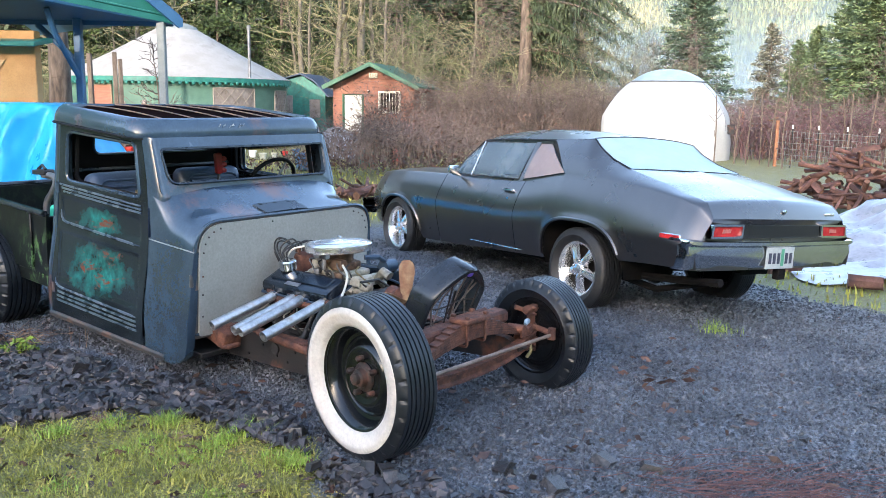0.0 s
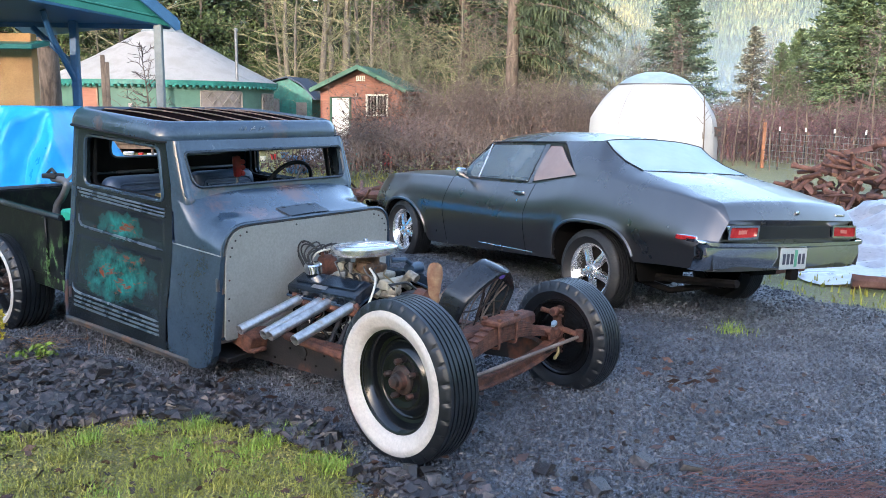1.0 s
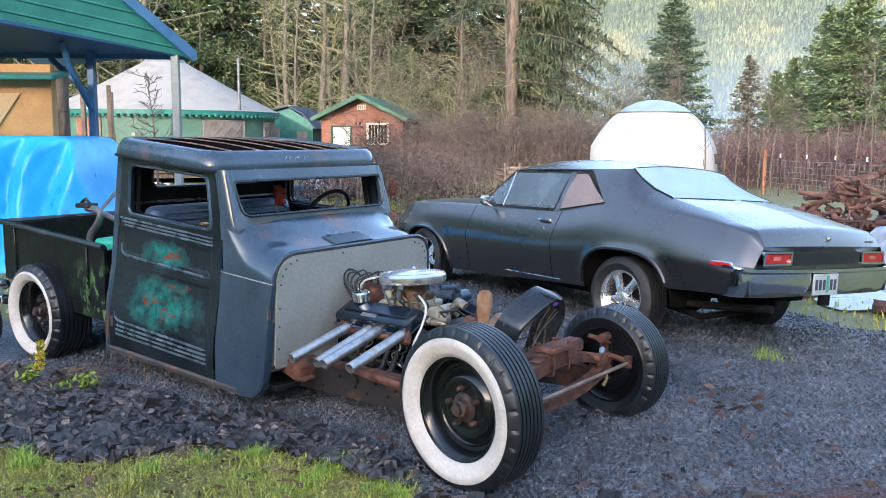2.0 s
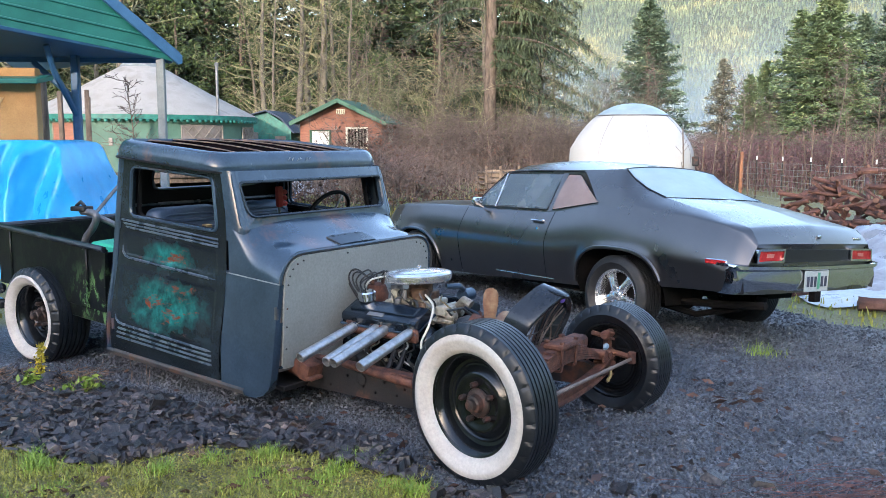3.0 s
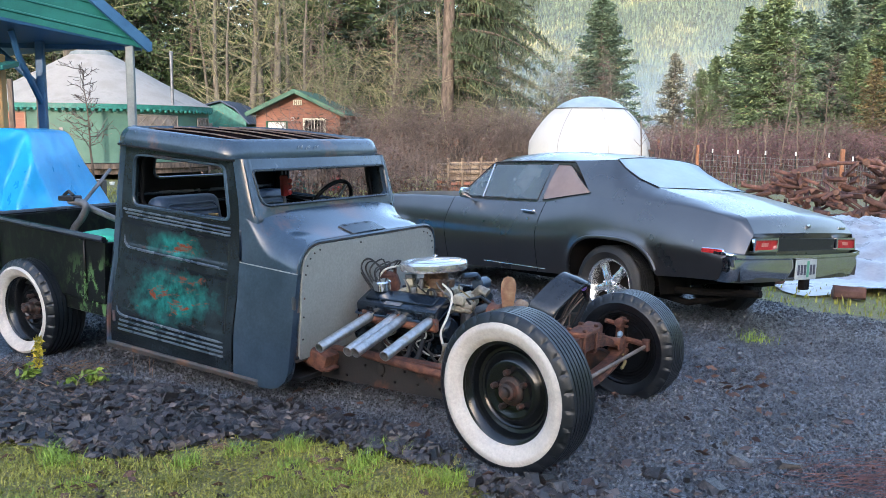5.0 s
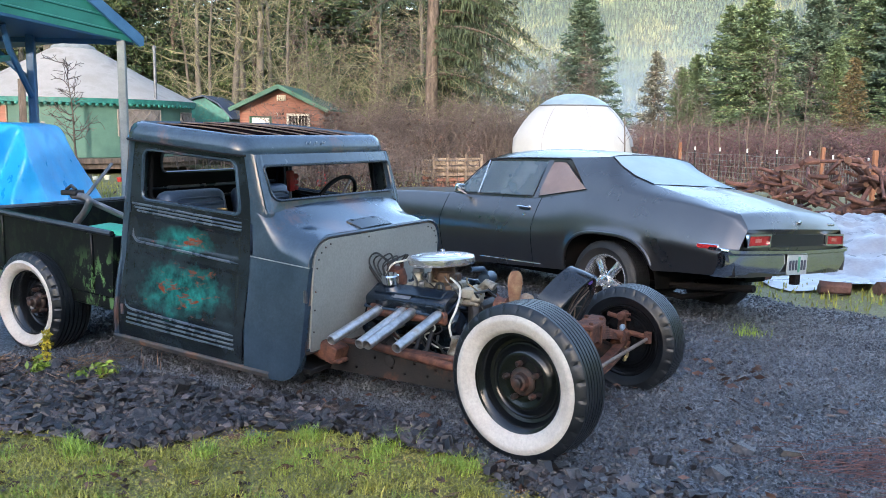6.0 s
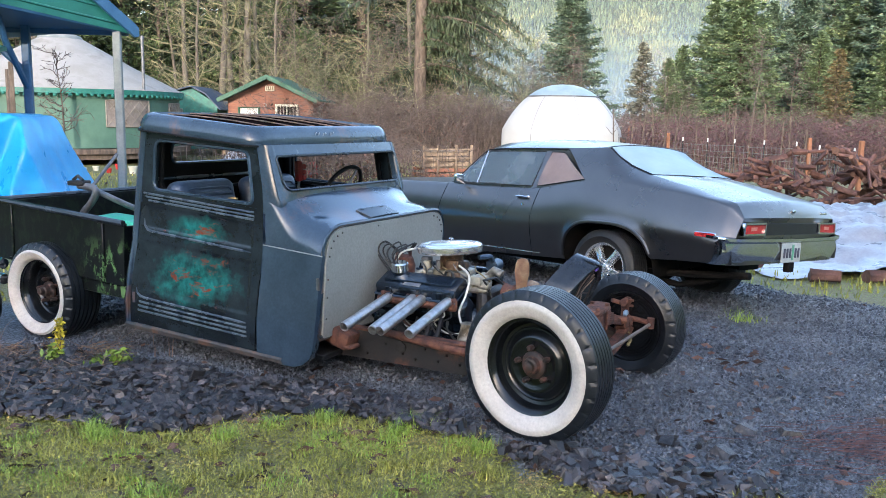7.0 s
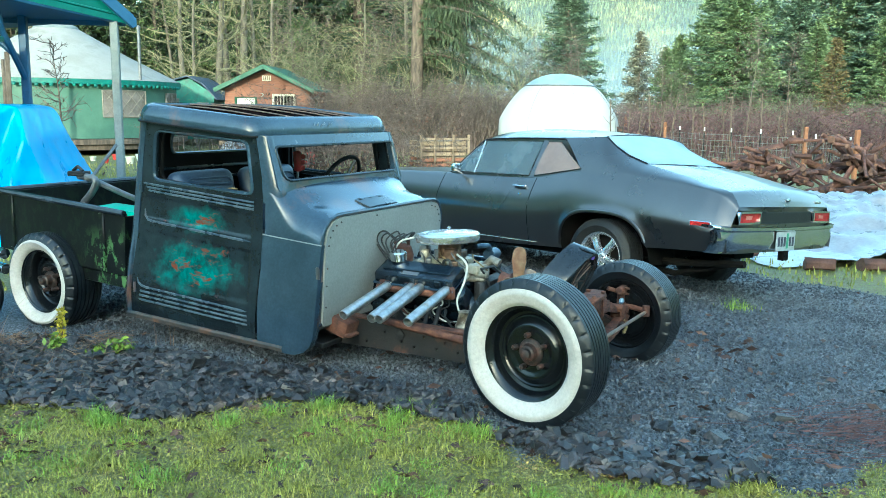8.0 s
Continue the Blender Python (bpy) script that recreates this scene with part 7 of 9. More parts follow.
box(bm, (-7.2, 10.4, 1.15), (4.4, 0.16, 2.3), 0.01)
w = put("wall_shed", bm, M_OCHRE, "ochre board shed wall under the carport", "wall", "structure")
bm = B()
box(bm, (-7.2, 10.25, 2.16), (4.7, 0.5, 0.06), 0.01, Matrix.Rotation(0.15, 4, "X"))
put("trim_shed_eave", bm, M_ROOFGRN, "green eave strip above the shed wall", "trim", "structure")
bm = B()
bm.faces.new([bm.verts.new(q) for q in ((-6.05, 10.30, 1.95), (-5.36, 10.30, 1.95), (-5.72, 10.30, 1.45), (-6.0, 10.30, 1.3))])
thick(bm, 0.01)
put("notice_board", bm, M_PALEBOARD, "pale torn board nailed to the shed wall", "board")


def build_tarp():
    """A crumpled tarp over a heap: soft folds falling to the ground."""
    bm = B()
    rows = []
    for i in range(141):
        u = i / 140
        row = []
        for j in range(73):
            v = j / 72
            x, y = -7.2 + 4.0 * u, 8.75 + 2.4 * v
            hx = smooth01(u * 5) * interp(u, [(0, 1), (0.655, 1.0), (0.695, 0.985), (0.71, 0.94), (0.74, 0.74), (0.785, 0.44), (0.835, 0.13), (0.88, 0.0), (1, 0)])
            hy = interp(v, [(0, 0), (0.05, 0.2), (0.2, 0.9), (0.26, 1.0), (0.8, 1.0), (0.95, 0.3), (1, 0)])
            z = 1.44 * min(hx, hy) * (1 - 0.12 * (1 - min(1, hx)))
            c1 = abs(noise.noise((x * 1.9 + z, y * 1.1 + z * 0.8, 4.0)))
            c2 = abs(noise.noise((x * 4.2 - z * 1.5, y * 2.2 + z, 8.0)))
            c3 = abs(noise.noise((x * 8.5 + z * 3, y * 5.0 - z * 4, 2.0)))
            ph = x * 1.9 + 0.55 * (1.44 - z) * noise.noise((x * 0.9, 2.0, 1.0)) + 0.6 * noise.noise((x * 0.7, z * 0.8, 1.0))
            f = 0.11 * (0.35 - c1) + 0.08 * (0.3 - c2) + 0.03 * (0.3 - c3) + 0.26 * (abs(ph % 1.0 - 0.5) * 2 - 0.5) * smooth01(z * 3) * smooth01((1.5 - z) * 4)
            row.append((x + f * 0.15, y - f * 1.1, max(z + f * 0.1 * smooth01(z * 2), -0.05)))
        rows.append(row)
    sheet(bm, rows)
    return put("tarp", bm, M_TARP, "bright blue crumpled tarp over a heap behind the pickup bed", "tarp", sharp=1.2)


build_tarp()

# ---- yurt, annex, cabin ----
def build_yurt():
    m = pose(-9.95, 31.8, 0)
    y = thing("yurt", m, "round green canvas yurt with a white cone roof", "yurt")
    R = 3.95
    def lt(prof, seg=56):
        bm = B()
        lathe(bm, [(r, -z) for r, z in prof], seg, Matrix.Rotation(math.radians(-90), 4, "X"))
        return bm
    part("wall", lt([(R - 0.1, 0.35), (R, 0.36), (R, 2.25)]), M_GREENCANVAS, y, "green canvas wall")
    part("roof", lt([(R + 0.14, 2.2), (R + 0.16, 2.24), (R * 0.6, 3.12), (0.8, 4.0), (0.75, 4.02)]), M_CANVAS, y, "weathered cream canvas roof")
    part("valance", lt([(R + 0.06, 2.06), (R + 0.17, 2.08), (R + 0.17, 2.23)]), M_TEAL, y, "scalloped teal valance")
    part("crown_dome", lt([(0.78, 4.0), (0.7, 4.12), (0.4, 4.24), (0, 4.28)], 24), M_POST, y, "grey acrylic crown dome")
    part("deck", lt([(0, 0.34), (R + 0.35, 0.34), (R + 0.35, 0.18), (R + 0.2, 0.16), (R + 0.2, 0.0)]), M_BARK, y, "dark wooden deck")
    for k in range(60):
        t = -math.pi / 2 + (k - 30) * 0.052
        bm = B()
        r = R + 0.18
        box(bm, (r * math.cos(t), r * math.sin(t), 2.03 + 0.02 * (k % 2)), (0.08, 0.12, 0.11), 0.03, Matrix.Rotation(t, 4, "Z"))
        part("scallop", bm, M_TEAL, y)
    for az, wd, z0, z1, nm in ((-0.79, 0.40, 1.05, 1.9, "window"), (-0.15, 0.3, 1.1, 1.85, "window"), (-1.95, 0.24, 0.4, 1.95, "door")):
        bm = B()
        rows = []
        for a in np.linspace(az - wd * 0.5, az + wd * 0.5, 9):
            rows.append([((R + 0.03) * math.cos(a), (R + 0.03) * math.sin(a), z) for z in (z0, z1)])
        sheet(bm, rows)
        thick(bm, 0.02)
        wn_ = part(nm, bm, M_PALEWIN if nm == "window" else M_BARN, y, "vinyl window with lattice" if nm == "window" else "red-brown door")
        bm = B()
        edge = [r[0] for r in rows] + [r[1] for r in reversed(rows)] + [rows[0][0]]
        tube(bm, edge, 0.025, 6, False)
        part("frame", bm, M_LATTICE if nm == "window" else M_WOOD, wn_)
        if nm == "window":
            for s in (-1, 1):
                for q in range(-2, 5):
                    bm = B()
                    a0 = az - wd * 0.5 + wd * (q / 4 if s > 0 else (q + 1) / 4 - 0.0)
                    pts = []
                    for f in np.linspace(0, 1, 7):
                        a = a0 + s * f * wd * 0.5
                        if az - wd * 0.5 <= a <= az + wd * 0.5:
                            pts.append(((R + 0.05) * math.cos(a), (R + 0.05) * math.sin(a), z0 + f * (z1 - z0)))
                    if len(pts) > 1:
                        tube(bm, pts, 0.012, 5)
                        part("lattice_slat", bm, M_LATTICE, wn_)
                    else:
                        bm.free()
    # small hangings on the wall
    for az, z, h in ((-1.72, 1.25, 0.35), (-1.63, 1.05, 0.4), (-1.55, 1.35, 0.25)):
        bm = B()
        box(bm, ((R + 0.05) * math.cos(az), (R + 0.05) * math.sin(az), z), (0.03, 0.12, h), 0.01, Matrix.Rotation(az, 4, "Z"))
        part("hanging", bm, M_PALEWIN, y)
    bm = B()
    tube(bm, [(3.2, -2.4, 2.2), (3.2, -2.4, 3.95)], 0.05, 12)
    lathe(bm, [(0.07, 0), (0.07, 0.1), (0, 0.13)], 14, Matrix.Translation((3.2, -2.4, 3.9)) @ Matrix.Rotation(math.radians(90), 4, "X"))
    part("stove_pipe", bm, M_STEEL, y, "dull steel stove pipe")
    return y


build_yurt()
a = thing("green_annex", pose(-6.0, 35.6, 0, 0, 0, -8), "green-walled annex with dark blue roof beside the yurt", "shed")
bm = B()
plate(bm, [(-1.0, 0.1), (1.0, 0.1), (1.0, 1.9), (0, 2.55), (-1.0, 2.3)], [], 3.0, lambda u, v, w: (u, w, v))
part("wall", bm, M_TEAL, a)
bm = B()
sheet(bm, [[(-1.1, y, 2.36), (0.0, y, 2.64), (0.6, y, 2.35), (1.2, y, 1.7)] for y in (-0.25, 3.1)])
thick(bm, 0.05)
part("roof", bm, M_NAVY, a)
for x, z, s in ((-0.65, 1.35, 0.5), (0.55, 1.2, 0.45)):
    bm = B()
    box(bm, (x, -0.02, z), (s, 0.05, 0.75), 0.01)
    part("window", bm, M_PALEWIN, a)


def build_cabin():
    c = thing("cabin", pose(-2.78, 32.7, 0.0, 0, 0, -12), "small red-brown cabin with green gable trim", "cabin")
    hw, ze, zp, dp = 1.62, 2.1, 2.86, 3.2
    door = [(-1.2, 0.3), (-0.42, 0.3), (-0.42, 1.78), (-1.2, 1.78)]
    win = [(0.22, 1.1), (1.06, 1.1), (1.06, 1.9), (0.22, 1.9)]
    bm = B()
    plate(bm, [(-hw, 0.2), (hw, 0.2), (hw, ze), (0, zp), (-hw, ze)], [door, win], 0.12, lambda u, v, w: (u, w, v))
    front = part("wall", bm, M_BARN, c, "horizontal red-brown siding")
    for k in range(14):
        z = 0.32 + 0.17 * k
        half = hw if z < ze else hw * (zp - z) / (zp - ze)
        spans = [(-half, half)]
        if z < 1.8:
            spans = [(-hw, -1.24), (-0.38, 0.18 if 1.06 < z < 1.94 else hw)] + ([(1.1, hw)] if 1.06 < z < 1.94 else [])
        elif z < 1.94:
            spans = [(-hw, 0.18), (1.1, hw)]
        for a0, a1 in spans:
            if a1 - a0 > 0.08:
                bm = B()
                box(bm, ((a0 + a1) / 2, -0.006, z), (a1 - a0, 0.02, 0.025), 0.004)
                part("siding_lap", bm, M_BARN, front)
    bm = B()
    box(bm, (hw - 0.06, dp / 2, 1.15), (0.12, dp, 1.9), 0.01)
    part("wall", bm, M_BARN, c)
    bm = B()
    box(bm, (-hw + 0.06, dp / 2, 1.15), (0.12, dp, 1.9), 0.01)
    part("wall", bm, M_BARN, c)
    bm = B()
    box(bm, (hw + 0.01, 1.5, 1.5), (0.04, 0.7, 0.75), 0.01)
    part("window", bm, M_CREAM, c)
    for s in (-1, 1):
        bm = B()
        sl = math.atan2(zp - ze, hw)
        L = math.hypot(zp - ze, hw) + 0.32
        box(bm, (s * (hw + 0.25) / 2, dp / 2 - 0.15, (zp + ze) / 2 + 0.02), (L, dp + 0.7, 0.07), 0.01, Matrix.Rotation(s * sl, 4, "Y"))
        part("roof", bm, M_GREENTRIM, c, "green metal roof slope")
        bm = B()
        box(bm, (s * (hw + 0.25) / 2, -0.5, (zp + ze) / 2 - 0.01), (L, 0.05, 0.16), 0.01, Matrix.Rotation(s * sl, 4, "Y"))
        part("barge_board", bm, M_GREENTRIM, c)
    bm = B()
    plate(bm, door, [], 0.06, lambda u, v, w: (u, w + 0.03, v))
    part("door", bm, M_WHITE, c, "white door")
    bm = B()
    dd = door + door[:1]
    tube(bm, [(u, -0.02, v) for u, v in dd], 0.05, 4)
    part("door_frame", bm, M_GREENTRIM, c)
    bm = B()
    plate(bm, [(0.2, 1.08), (1.08, 1.08), (1.08, 1.92), (0.2, 1.92)], [[(0.28, 1.16), (1.0, 1.16), (1.0, 1.84), (0.28, 1.84)]], 0.08, lambda u, v, w: (u, w - 0.05, v))
    wn_ = part("window", bm, M_CREAM, c, "cream framed window with bars")
    for x in (0.4, 0.52, 0.64, 0.76, 0.88):
        bm = B()
        box(bm, (x, -0.02, 1.5), (0.02 if x != 0.64 else 0.04, 0.02, 0.7), 0.003)
        part("glazing_bar", bm, M_CREAM, wn_)
    bm = B()
    box(bm, (0.64, 0.03, 1.5), (0.72, 0.01, 0.68), 0.002)
    part("pane", bm, M_GLASS, wn_)
    bm = B()
    box(bm, (0.0, -0.03, 2.5), (0.34, 0.05, 0.2), 0.008)
    vt = part("gable_vent", bm, M_CREAM, c)
    for k in range(4):
        bm = B()
        box(bm, (-0.11 + 0.075 * k, -0.06, 2.5), (0.025, 0.02, 0.15), 0.003)
        part("slat", bm, M_WOOD, vt)
    bm = B()
    box(bm, (0.0, 1.5, 0.08), (3.6, 3.6, 0.2), 0.01)
    box(bm, (-0.8, -0.5, 0.2), (1.0, 0.8, 0.12), 0.01)
    part("floor_base", bm, M_WOOD, c)
    bm = B()
    lathe(bm, [(0.05, 0), (0.07, 0.08), (0, 0.1)], 10, Matrix.Translation((-0.2, -0.08, 1.88)))
    part("porch_light", bm, M_WHITE, c)
    return c


build_cabin()

# ---- dome ----
def build_dome():
    d = thing("dome_tent", pose(7.25, 28.0, -0.25), "white vinyl dome tent with a clear top", "dome tent")
    prof = [(2.08, 0.0), (2.11, 0.6), (2.12, 1.0), (2.11, 1.25), (2.08, 1.42), (1.98, 1.62), (1.86, 1.82), (1.72, 2.02), (1.55, 2.22), (1.37, 2.40), (1.2, 2.53)]
    top = [(1.2, 2.53), (0.95, 2.70), (0.65, 2.84), (0.33, 2.92), (0.0, 2.94)]
    seg = 60
    for nm, pr, mt, lab in (("skirt", prof, M_DOME, "white vinyl skin"), ("clear_top", top, M_CLEAR, "clear crown panel")):
        bm = B()
        lathe(bm, [(r, -z) for r, z in pr], seg, Matrix.Rotation(math.radians(-90), 4, "X"))
        if nm == "skirt":
            for v_ in bm.verts:
                q = math.atan2(v_.co.y, v_.co.x)
                sag = abs(math.sin(q * 4)) ** 0.7
                k_ = 1 - 0.055 * sag * smooth01((v_.co.z - 0.2) / 1.2) * (1.2 - 0.2 * v_.co.z) + 0.014 * noise.noise((q * 9, v_.co.z * 2, 0)) + 0.012 * noise.noise((q * 4, v_.co.z * 5, 3))
                v_.co.x, v_.co.y = v_.co.x * k_, v_.co.y * k_
        part(nm, bm, mt, d, lab, 1.5)
    for k in range(8):
        t = 2 * math.pi * k / 8
        bm = B()
        tube(bm, [((r + 0.004) * math.cos(t), (r + 0.004) * math.sin(t), z) for r, z in prof[2:]], 0.006, 5)
        part("seam", bm, M_STEEL, d)
    bm = B()
    tube(bm, [(1.21 * math.cos(t), 1.21 * math.sin(t), 2.53) for t in np.linspace(0, 2 * math.pi, 41)], 0.022, 6, False)
    part("crown_hoop", bm, M_STEEL, d)
    for a, b in ((-0.9, 0.7), (0.5, 2.3), (1.9, 3.6), (3.2, 5.0)):
        bm = B()
        tube(bm, [(r * math.cos(a + (b - a) * f), r * math.sin(a + (b - a) * f), z - 0.02) for f, r, z in ((0, 1.18, 2.53), (0.25, 0.72, 2.79), (0.5, 0.1, 2.90), (0.75, 0.7, 2.79), (1, 1.18, 2.53))], 0.02, 5)
        part("crown_pole", bm, M_WIRE, d)
    bm = B()
    box(bm, (1.75, -1.2, 1.05), (0.25, 0.08, 0.3), 0.02)
    part("vent_box", bm, M_DARKRUST, d, "small dark vent")
    return d


build_dome()

# ---- fence ----
FENCE = [(8.7, 25.6), (9.55, 24.4), (10.8, 18.9), (9.95, 15.7)]


def fence_post(x, y, h=1.32):
    bm = B()
    box(bm, (0, 0, h / 2 - 0.1), (0.09, 0.09, h + 0.2), 0.012)
    m = pose(x, y, ground_z(x, y), 0, 0, RNG.uniform(-10, 10))
    return put("fence_post", bm, M_ORANGEPOST, "orange-stained square wooden fence post", "fence post", "", "fence posts", m)


for x, y in FENCE[1:]:
    fence_post(x, y)


def mesh_panel(name, a, b, h, step, label):
    va, vb = Vector(a), Vector(b)
    L = (vb - va).length
    f = thing(name, Matrix.Translation((va.x, va.y, ground_z(va.x, va.y))) @ Matrix.Rotation(math.atan2(vb.y - va.y, vb.x - va.x), 4, "Z"), label, "wire fence", "wire fence runs")
    n = int(L / step)
    for k in range(int(h / 0.16) + 1):
        bm = B()
        z = 0.06 + 0.16 * k
        tube(bm, [(L * i / 8, 0, z + 0.015 * math.sin(i * 2.1 + k)) for i in range(9)], 0.005, 4, False)
        part("line_wire", bm, M_POST, f)
    for k in range(n):
        bm = B()
        tube(bm, [(L * (k + 0.5) / n, 0, 0.05), (L * (k + 0.5) / n, 0.01, h)], 0.003, 4, False)
        part("stay_wire", bm, M_POST, f)
    for k in range(max(1, int(L / 1.1))):
        x = L * (k + 0.6) / max(1, int(L / 1.1))
        bm = B()
        tube(bm, [(x, 0.03, -0.1), (x, 0.03, h + 0.05)], 0.02, 5)
        tp = part("tee_post", bm, M_DARKRUST, f, "dark steel tee post")
        bm = B()
        tube(bm, [(x, 0.03, h + 0.05), (x, 0.03, h + 0.16)], 0.021, 5)
        part("white_tip", bm, M_WHITE, tp)
    return f


mesh_panel("wire_fence", FENCE[1], FENCE[2], 1.05, 0.17, "wire mesh fence on steel posts with white tips")
mesh_panel("wire_fence", FENCE[2], FENCE[3], 1.0, 0.17, "wire mesh fence on steel posts with white tips")
bm = B()
tube(bm, [(0, 0, 0.95), (0.75, -0.15, -0.05)], 0.04, 7)
put("brace_pole", bm, M_WOOD, "grey wooden brace leaning on the corner fence post", "fence brace", m=pose(9.99, 15.66, ground_z(9.99, 15.66)))
# post and wire gate beyond the dome
fence_post(10.95, 31.3, 1.5)
g = thing("wire_gate", pose(11.1, 31.2, ground_z(11.1, 31.2), 0, 0, -30), "galvanised wire gate in a steel frame", "gate")
bm = B()
tube(bm, [(0.05, 0, 0.1), (1.3, 0, 0.1), (1.3, 0, 1.1), (0.05, 0, 1.1), (0.05, 0, 0.1)], 0.02, 6, False)
part("gate_frame", bm, M_POST, g)
for k in range(14):
    bm = B()
    tube(bm, [(0.05 + 0.09 * k, 0, 0.1), (min(1.3, 0.05 + 0.09 * k + 0.45), 0, 1.1)], 0.005, 4, False)
    part("mesh_wire", bm, M_POST, g)
rs = np.random.default_rng(83)
for k in range(15):
    a_, d_ = radians(20.0 + 12.5 * (k + rs.uniform(0, 0.8)) / 15), rs.uniform(26.0, 28.5)
    x, y, h_ = -1.3 + d_ * math.sin(a_), -0.3 + d_ * math.cos(a_), rs.uniform(1.5, 2.3)
    sap = thing("bare_sapling", pose(x, y, ground_z(x, y), rs.uniform(-4, 4), rs.uniform(-4, 4), 0), "thin dark leafless sapling behind the fence", "sapling", "saplings")
    bm = B()
    tube(bm, bend([(0, 0, -0.05), (rs.normal(0, 0.03), 0, h_ * 0.5), (rs.normal(0, 0.06), 0, h_)], 4), 0.02, 5)
    part("stem", bm, M_BARK, sap)
    for j in range(5):
        z_ = h_ * rs.uniform(0.4, 0.95)
        bm = B()
        tube(bm, [(0, 0, z_), (rs.normal(0, 0.14), rs.normal(0, 0.1), z_ + rs.uniform(0.1, 0.35))], 0.009, 4)
        part("twig", bm, M_BARK, sap)

# ---- logs ----
def log_mesh(name, L, r, rng, split=False):
    bm = B()
    seg = 9
    sx = [rng.uniform(0.8, 1.2) for _ in range(seg)]
    rings = []
    for i in range(4):
        t = i / 3
        ring = []
        for k in range(seg):
            a = 2 * math.pi * k / seg
            q = r * sx[k] * (1 - 0.12 * t) * rng.uniform(0.94, 1.06)
            y, z = q * math.cos(a), q * math.sin(a)
            if split and y > r * 0.15:
                y = r * 0.15
            ring.append(bm.verts.new((L * (t - 0.5) + rng.uniform(-0.01, 0.01), y + 0.05 * L * math.sin(2.2 * t), z)))
        rings.append(ring)
    for a, b in zip(rings, rings[1:]):
        for k in range(seg):
            bm.faces.new((a[k], a[(k + 1) % seg], b[(k + 1) % seg], b[k]))
    e0, e1 = bm.faces.new(rings[0][::-1]), bm.faces.new(rings[-1])
    bmesh.ops.recalc_face_normals(bm, faces=bm.faces)
    me = bpy.data.meshes.new(name)
    e0.material_index = e1.material_index = 1
    bm.to_mesh(me)
    bm.free()
    me.materials.append(M_LOG)
    me.materials.append(M_LOGEND)
    return me


LOGS = [log_mesh("log", RNG.uniform(0.18, 0.46), RNG.uniform(0.035, 0.085), RNG, k % 3 == 0) for k in range(14)]
LONG = [log_mesh("log", RNG.uniform(0.7, 1.2), RNG.uniform(0.018, 0.04), RNG) for k in range(4)]


def lay_log(me, m, label, group):
    ob = new("log", me)
    ob.matrix_basis = m
    return tagged(ob, label, "log", group)


for k in range(298):
    u = RNG.uniform(-1, 1)
    depth = RNG.uniform(-1, 1)
    hgt = max(0.0, (1 - abs(u) ** 1.9)) * max(0.0, 1 - depth * depth) * 1.25
    hgt *= 1.0 + 0.25 * noise.noise((u * 3, depth * 2, 1.0))
    z = RNG.uniform(0.6, 1.0) * hgt if RNG.random() < 0.85 else RNG.uniform(0, 0.6) * hgt
    x, y = 7.55 + 1.85 * u * 0.93 - 0.6 * depth, 13.25 - 1.85 * u * 0.25 + 1.2 * depth
    lay_log(RNG.choice(LOGS) if RNG.random() < 0.8 else RNG.choice(LONG), pose(x, y, ground_z(x, y) + 0.07 + z, RNG.uniform(-40, 40), RNG.uniform(-38, 38) if z > 0.25 else RNG.uniform(-10, 10), RNG.uniform(0, 360)), "bark-covered firewood log tossed on the heap", "firewood heap")
for k in range(46):
    x, y = RNG.uniform(-1.9, 1.1), RNG.uniform(13.6, 16.4)
    lay_log(RNG.choice(LOGS + LONG), pose(x, y, ground_z(x, y) + 0.08 + RNG.uniform(0, 0.16) * math.exp(-((x + 0.5) / 1.2) ** 2), RNG.uniform(-25, 25), RNG.uniform(-25, 20), RNG.uniform(0, 360)), "weathered log in the brush heap", "brush heap logs")
for x, y, r in ((3.45, 8.25, 20), (3.95, 7.6, -25), (4.55, 7.55, -8), (5.2, 7.65, 12)):
    lay_log(LOGS[1] if r > 0 else LOGS[4], pose(x, y, ground_z(x, y) + 0.07, 0, 0, r), "short log weighing down the plastic sheet", "edging logs")
lay_log(LOGS[2], pose(7.0, 11.6, ground_z(7.0, 11.6) + 0.28, 0, 90, 0), "upright cut log beside the heap", "firewood heap")

# ---- plastic sheet ----
bm = B()
rows = []
for i in range(71):
    row = []
    for j in range(51):
        u, v = i / 70, j / 50
        x, y = 3.55 + 4.6 * u + 0.25 * noise.noise((v * 5, 1.0, 2.0)), 7.75 + 2.7 * v + 0.9 * u * v + 0.18 * noise.noise((u * 7, 3.0, 1.0)) + 0.25 * u
        h = smooth01(min(u * 2.2, 1)) * (0.12 + 0.36 * smooth01(v * 1.5)) * smooth01((1 - v) * 6 + 0.2)
        f = 0.10 * noise.noise((x * 2.1, y * 2.1, 1.0)) + 0.12 * (0.3 - abs(noise.noise((x * 3.1, y * 4.2, 7.0)))) + 0.05 * (0.3 - abs(noise.noise((x * 9, y * 7, 7.0))))
        row.append((x, y, ground_z(x, y) + 0.02 + max(0.0, h + f * smooth01(u * 6) * (0.4 + h * 2))))
    rows.append(row)
sheet(bm, rows)
put("plastic_sheet", bm, M_PLASTIC, "crumpled white plastic sheet over a mound on grass", "plastic sheet", sharp=2)

# ---- pallets, pots, posts near the yurt ----
p = thing("pallet_stack", pose(2.35, 23.6, ground_z(2.3, 23.6), 0, 0, 14), "stack of weathered pallets with red sides", "pallet stack")
